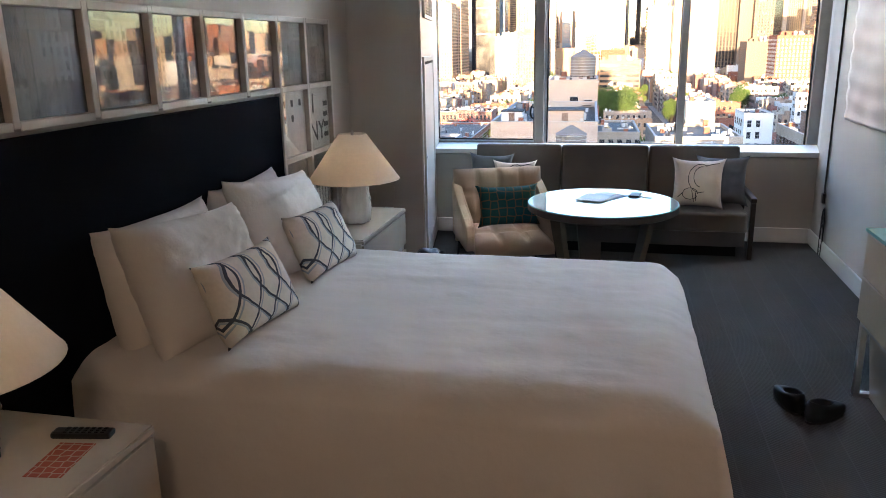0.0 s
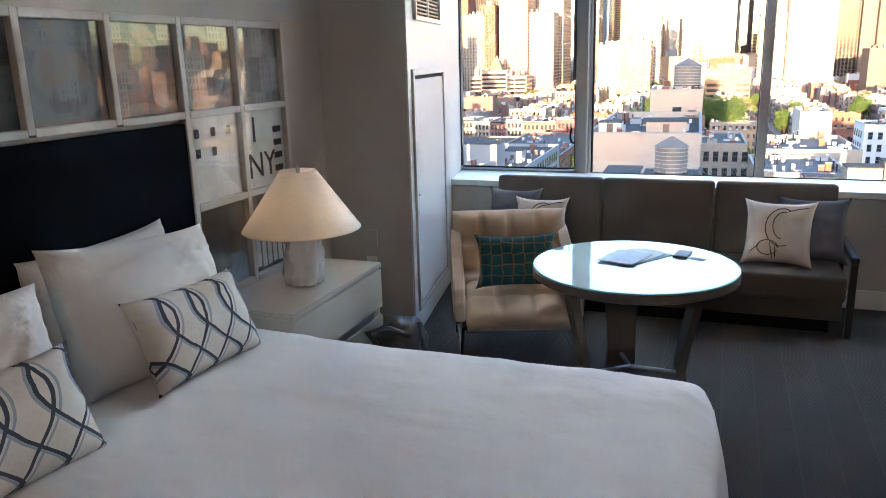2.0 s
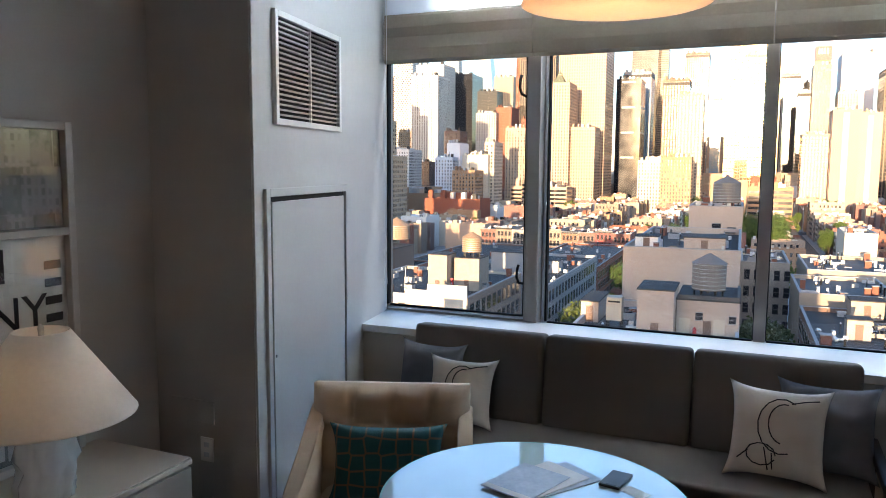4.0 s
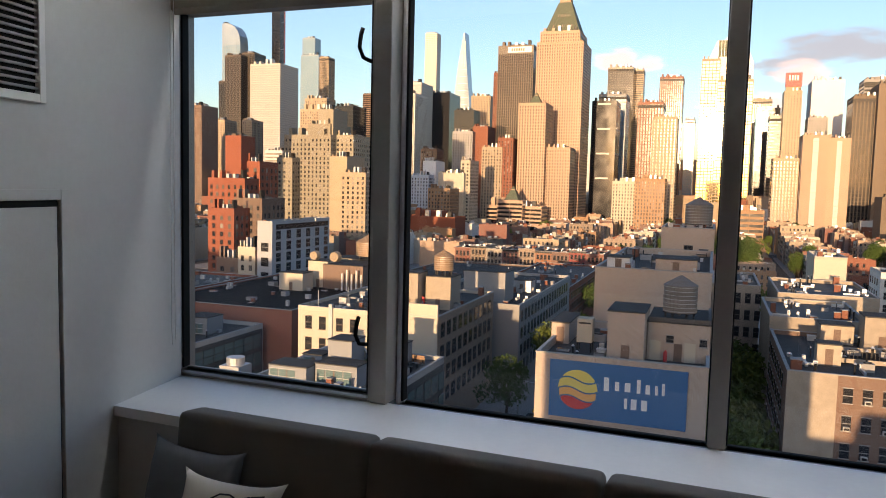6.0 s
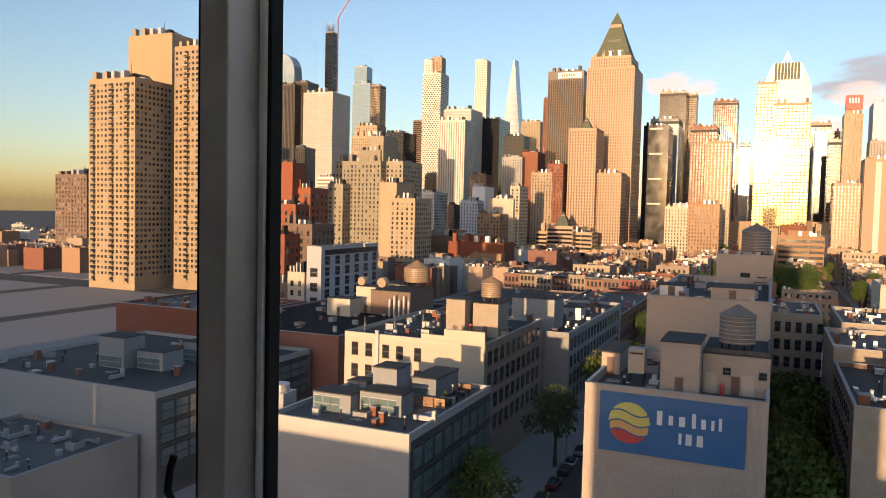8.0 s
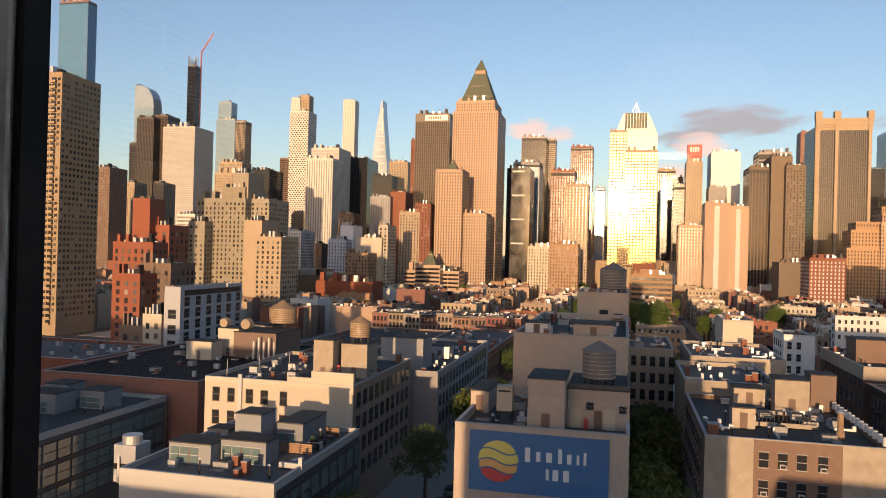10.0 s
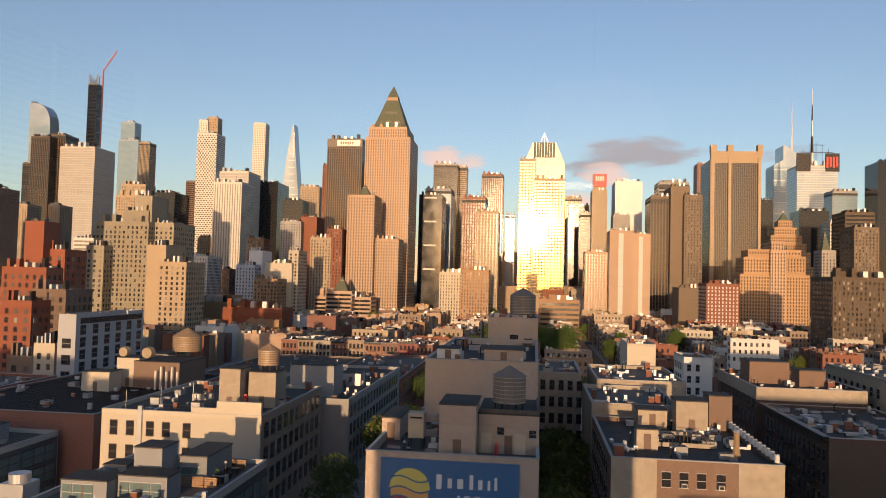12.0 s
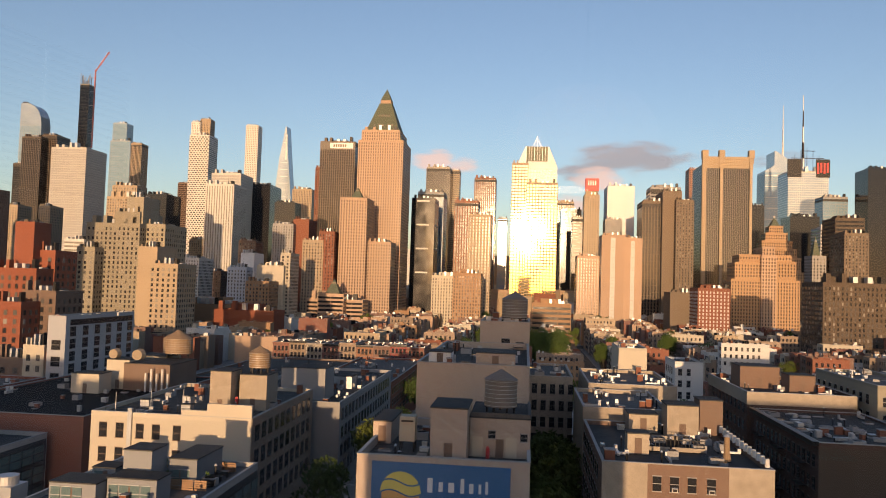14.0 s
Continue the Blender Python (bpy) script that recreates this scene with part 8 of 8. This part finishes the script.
# ---- trees ----
def tree_mesh(seed, height, spread, leaf, clumps):
    rnd = random.Random(seed)
    tr = Geo()
    pts = [(0, 0, 0, 0.028 * height), (0.1, 0.05, height * 0.25, 0.02 * height), (0.15, -0.1, height * 0.5, 0.012 * height)]
    for a, b in zip(pts, pts[1:]):
        n = 7
        base = len(tr.v)
        s = tr.slot(BARK)
        for x, y, z, r in (a, b):
            tr.v += [(x + r * math.cos(2 * math.pi * i / n), y + r * math.sin(2 * math.pi * i / n), z) for i in range(n)]
        for i in range(n):
            j = (i + 1) % n
            tr.f.append((base + i, base + j, base + n + j, base + n + i))
            tr.m.append(s)
    cr = Geo()
    s = cr.slot(leaf)
    lobes = []
    for k in range(7):
        a = 2 * math.pi * k / 7 + rnd.random()
        rr = spread * rnd.uniform(0.25, 0.6)
        ex, ey, ez = rr * math.cos(a), rr * math.sin(a), height * rnd.uniform(0.5, 0.82)
        lobes.append((ex, ey, ez, spread * rnd.uniform(0.32, 0.5)))
        base = len(tr.v)
        st = tr.slot(BARK)
        r = 0.008 * height
        tr.v += [(0.15 + r, -0.1, height * 0.35), (0.15 - r, -0.1 + r, height * 0.35), (0.15 - r, -0.1 - r, height * 0.35), (ex + r * .3, ey, ez), (ex - r * .3, ey + r * .3, ez), (ex - r * .3, ey - r * .3, ez)]
        for q in ((0, 1, 4, 3), (1, 2, 5, 4), (2, 0, 3, 5)):
            tr.f.append(tuple(base + i for i in q))
            tr.m.append(st)
    lobes.append((0, 0, height * 0.86, spread * 0.42))
    for i in range(clumps):
        lx, ly, lz, lr = lobes[rnd.randrange(len(lobes))]
        d = Vector((rnd.gauss(0, 1), rnd.gauss(0, 1), rnd.gauss(0, 1))).normalized() * lr * rnd.uniform(0.55, 1.05)
        c = Vector((lx, ly, lz)) + Vector((d.x, d.y, d.z * 0.8))
        size = spread * rnd.uniform(0.035, 0.075)
        ax = Vector((rnd.gauss(0, 1), rnd.gauss(0, 1), rnd.gauss(0, 1))).normalized()
        bx = ax.orthogonal().normalized()
        cx = ax.cross(bx)
        base = len(cr.v)
        cr.v += [tuple(c + bx * size), tuple(c + cx * size * 0.6), tuple(c - bx * size), tuple(c - cx * size * 0.6), tuple(c + ax * size * 0.35)]
        for q in ((0, 1, 4), (1, 2, 4), (2, 3, 4), (3, 0, 4)):
            cr.f.append(tuple(base + k for k in q))
            cr.m.append(s)
    return tr.mesh("trunk"), cr.mesh("crown")


TREES = [tree_mesh(3 + i, 13.0, 5.5, LEAF[i], 1500) for i in range(3)]


def tree(u, v, k, s=1.0, z=GROUND):
    t = thing("tree", "leafy green street tree", "tree", "city trees", m=cm(u, v, z, 47 * k) @ Matrix.Diagonal((s, s, s, 1)))
    for nm, me in zip(("trunk", "crown"), TREES[k % 3]):
        ob = new(nm, me)
        ob.parent = t


rnd = random.Random(5)
tree(11.5, 232.0, 1, 1.75)
tree(13.5, 241.0, 4, 1.6)
for i in range(11):
    tree(-31 + (i % 2) * 13.5, 98 + i * 19 + (45 if i == 1 else 0), i, rnd.uniform(0.9, 1.25))
for i in range(9):
    tree(8.0 + rnd.uniform(-2, 2), 98 + i * 8, i, rnd.uniform(1.25, 1.7))
for i in range(7):
    tree(-26 + rnd.uniform(-7, 3), 285 + rnd.uniform(0, 20), i, rnd.uniform(0.9, 1.2))
for i in range(8):
    tree(15 + rnd.uniform(-9, 9), 385 + rnd.uniform(-14, 22), i + (i % 2), rnd.uniform(1.6, 1.95))
for i in range(26):
    tree(rnd.choice((-24, 39, 119)) + rnd.choice((-7, 7)), rnd.uniform(200, 700), i, rnd.uniform(0.9, 1.3))
for i in range(36):
    tree(rnd.uniform(-260, 330), rnd.uniform(380, 760), i, rnd.uniform(1.1, 1.6))


# ---- low row houses to the foot of the towers ----
def row_house(g, u0, u1, v0, v1, z, wall, roof, rnd):
    g.box(u0, v0, GROUND, u1, v1, z - 0.7, wall)
    for a in ((u0, v0, u1, v0 + 0.35), (u0, v1 - 0.35, u1, v1), (u0, v0 + 0.35, u0 + 0.35, v1 - 0.35), (u1 - 0.35, v0 + 0.35, u1, v1 - 0.35)):
        g.box(a[0], a[1], z - 0.7, a[2], a[3], z, wall)
    g.box(u0 + 0.35, v0 + 0.35, z - 0.7, u1 - 0.35, v1 - 0.35, z - 0.64, roof)
    for q in range(rnd.randint(5, 10)):
        a, b = rnd.uniform(u0 + 0.6, u1 - 2.6), rnd.uniform(v0 + 0.6, max(v0 + 0.8, v1 - 2.2))
        s = rnd.choice((0.4, 0.6, 0.8, 1.0, 1.6, 2.3))
        g.box(a, b, z - 0.7, a + s, b + s * rnd.uniform(0.6, 1.1), z - 0.5 + rnd.uniform(0.5, 1.0) * min(2.6, 0.7 + s), rnd.choice((wall, WHITESTONE, CREAM, TAR, REDBRICK, GALV, wall, BROWNBRICK)))


WALLS = [TENBRICKS[0], TENBRICKS[1], CREAM, ORANGEBRICK, TENBRICKS[4], REDBRICK, PINKSTONE, WHITESTONE, TENBRICKS[6], TAN]
ROOFS = [SILVER, GRAVEL, TAR, TAR, CREAM, GRAVEL, WHITEWALL]
rest = Geo()
made = 0
ST = sorted(STREETS)
for bi, (v_a, v_b) in enumerate(((352, 584), (616, 854), (886, 1120), (194, 296))):
    for a, b in zip(ST, ST[1:]):
        if bi == 3 and a < 39:
            continue
        for side in (0, 1):
            v = v_a + rnd.uniform(0, 2)
            while v < v_b:
                wv = rnd.uniform(6, 9) if rnd.random() < 0.85 else rnd.uniform(14, 22)
                dep = rnd.uniform(15, 22)
                u0, u1 = (a + 9, a + 9 + dep) if side == 0 else (b - 9 - dep, b - 9)
                z = GROUND + rnd.choice((12, 13.5, 15, 15, 16.5, 18)) + rnd.uniform(-0.6, 0.6) + (5 if rnd.random() < 0.07 else 0)
                wall, roof = rnd.choice(WALLS), rnd.choice(ROOFS)
                if any(p0 < u1 and p1 > u0 and q0 < v + wv and q1 > v for p0, p1, q0, q1 in FOOT):
                    v += wv
                    continue
                if bi == 3 and u0 < 56 and v < 248:
                    v += wv
                    continue
                near = (bi == 0 and -110 < a < 130 and made < 280) or (bi == 3 and a < 130)
                if near:
                    made += 1
                    t = thing("row_house", "low flat-roofed brick row house with roof huts", "house", "row houses", m=cm(0, 0))
                    g = Geo()
                    row_house(g, u0, u1, v, v + wv - 0.05, z, wall, roof, rnd)
                    g.under("walls_and_roof", t)
                    g = Geo()
                    for s, x in ((-1, u0), (1, u1)):
                        for k in range(max(1, int(wv / 2.4))):
                            for j in range(4):
                                y = v + 1.2 + k * 2.2
                                g.box(min(x, x + s * 0.08), y - 0.5, z - 3.4 - 3.2 * j, max(x, x + s * 0.08), y + 0.5, z - 1.7 - 3.2 * j, CGLASS)
                    for k in range(int(dep / 2.6)):
                        for j in range(3):
                            g.box(u0 + 1.2 + 2.4 * k, v - 0.06, z - 3.4 - 3.2 * j, u0 + 2.2 + 2.4 * k, v, z - 1.7 - 3.2 * j, CGLASS)
                    g.under("windows", t, kind="stuff")
                else:
                    row_house(rest, u0, u1, v, v + wv - 0.05, z, wall, roof, rnd)
                v += wv
for i in range(480):
    u, v = rnd.uniform(-900, 760), rnd.uniform(700, 1250)
    w, d = rnd.uniform(14, 30), rnd.uniform(14, 26)
    if v < 860 and abs(u) < 400:
        v += 200
    rest.box(u, v, GROUND, u + w, v + d, GROUND + rnd.uniform(20, 44), rnd.choice(WALLS))
for i in range(260):
    u, v = rnd.uniform(-1400, 1600), rnd.uniform(1300, 2400)
    w = rnd.uniform(25, 50)
    rest.box(u, v, GROUND, u + w, v + w, GROUND + rnd.uniform(40, 120), rnd.choice(WALLS + [BRONZE, CONCRETE]))
fh = new("far_row_houses", rest.mesh("far_row_houses"))
fh.matrix_basis = CITY
tagged(fh, "sea of low brick row houses with cluttered roofs", "houses", kind="stuff")

# ---- parked cars and street lamps ----
CARPAINTS = [shade("car_paint", c, rough=0.25, coat=0.8, scale=1, fine=8) for c in ((0.03, 0.03, 0.035), (0.6, 0.6, 0.6), (0.25, 0.26, 0.28), (0.5, 0.34, 0.03), (0.3, 0.03, 0.03))]


def car(u, v, k, rz=0):
    t = thing("parked_car", "parked saloon car at the kerb", "car", "parked cars", m=cm(u, v, GROUND + 0.02, rz))
    g = Geo()
    g.box(-0.9, -2.2, 0.3, 0.9, 2.2, 0.85, CARPAINTS[k % 5], True)
    g.under("body", t)
    bm = bmesh.new()
    lo = [bm.verts.new(p) for p in ((-0.82, -1.3, 0.86), (0.82, -1.3, 0.86), (0.82, 1.5, 0.86), (-0.82, 1.5, 0.86))]
    hi = [bm.verts.new(p) for p in ((-0.66, -0.7, 1.42), (0.66, -0.7, 1.42), (0.66, 1.0, 1.42), (-0.66, 1.0, 1.42))]
    bm.faces.new(hi)
    for i in range(4):
        bm.faces.new((lo[i], lo[(i + 1) % 4], hi[(i + 1) % 4], hi[i]))
    part("cabin", bm, CGLASS, t)
    for x in (-0.8, 0.8):
        for y in (-1.4, 1.4):
            w = part("wheel", lathe([(0.05, -0.1), (0.32, -0.1), (0.32, 0.1), (0.05, 0.1)], 14), RUBBER, t)
            w.matrix_basis = pose(x, y, 0.32, 0, 90, 0)


for i in range(13):
    car(-28.7, 100 + i * 6.4 + (i % 3), i, 180)
for i in range(8):
    car(-19.4, 112 + i * 9.5, i + 2)
for i in range(7):
    car(-60 + i * 7.5, 309 + (i % 2) * 5, i + 1, 90)
for i in range(5):
    sl = thing("street_lamp", "tall street lamp with a curved arm", "street lamp", "street lamps", m=cm(-29.9, 100 + i * 40, GROUND))
    g = Geo()
    g.cone(0, 0, 0, 0.11, 8.5, 0.07, GALV, 8)
    g.under("pole", sl)
    part("arm", tube([(0, 0, 8.4), (0.5, 0, 9.2), (1.6, 0, 9.5), (2.4, 0, 9.45)], 0.05, 6), GALV, sl)
    g = Geo()
    g.box(2.2, -0.15, 9.33, 2.9, 0.15, 9.45, GALV, True)
    g.under("lamp_head", sl)
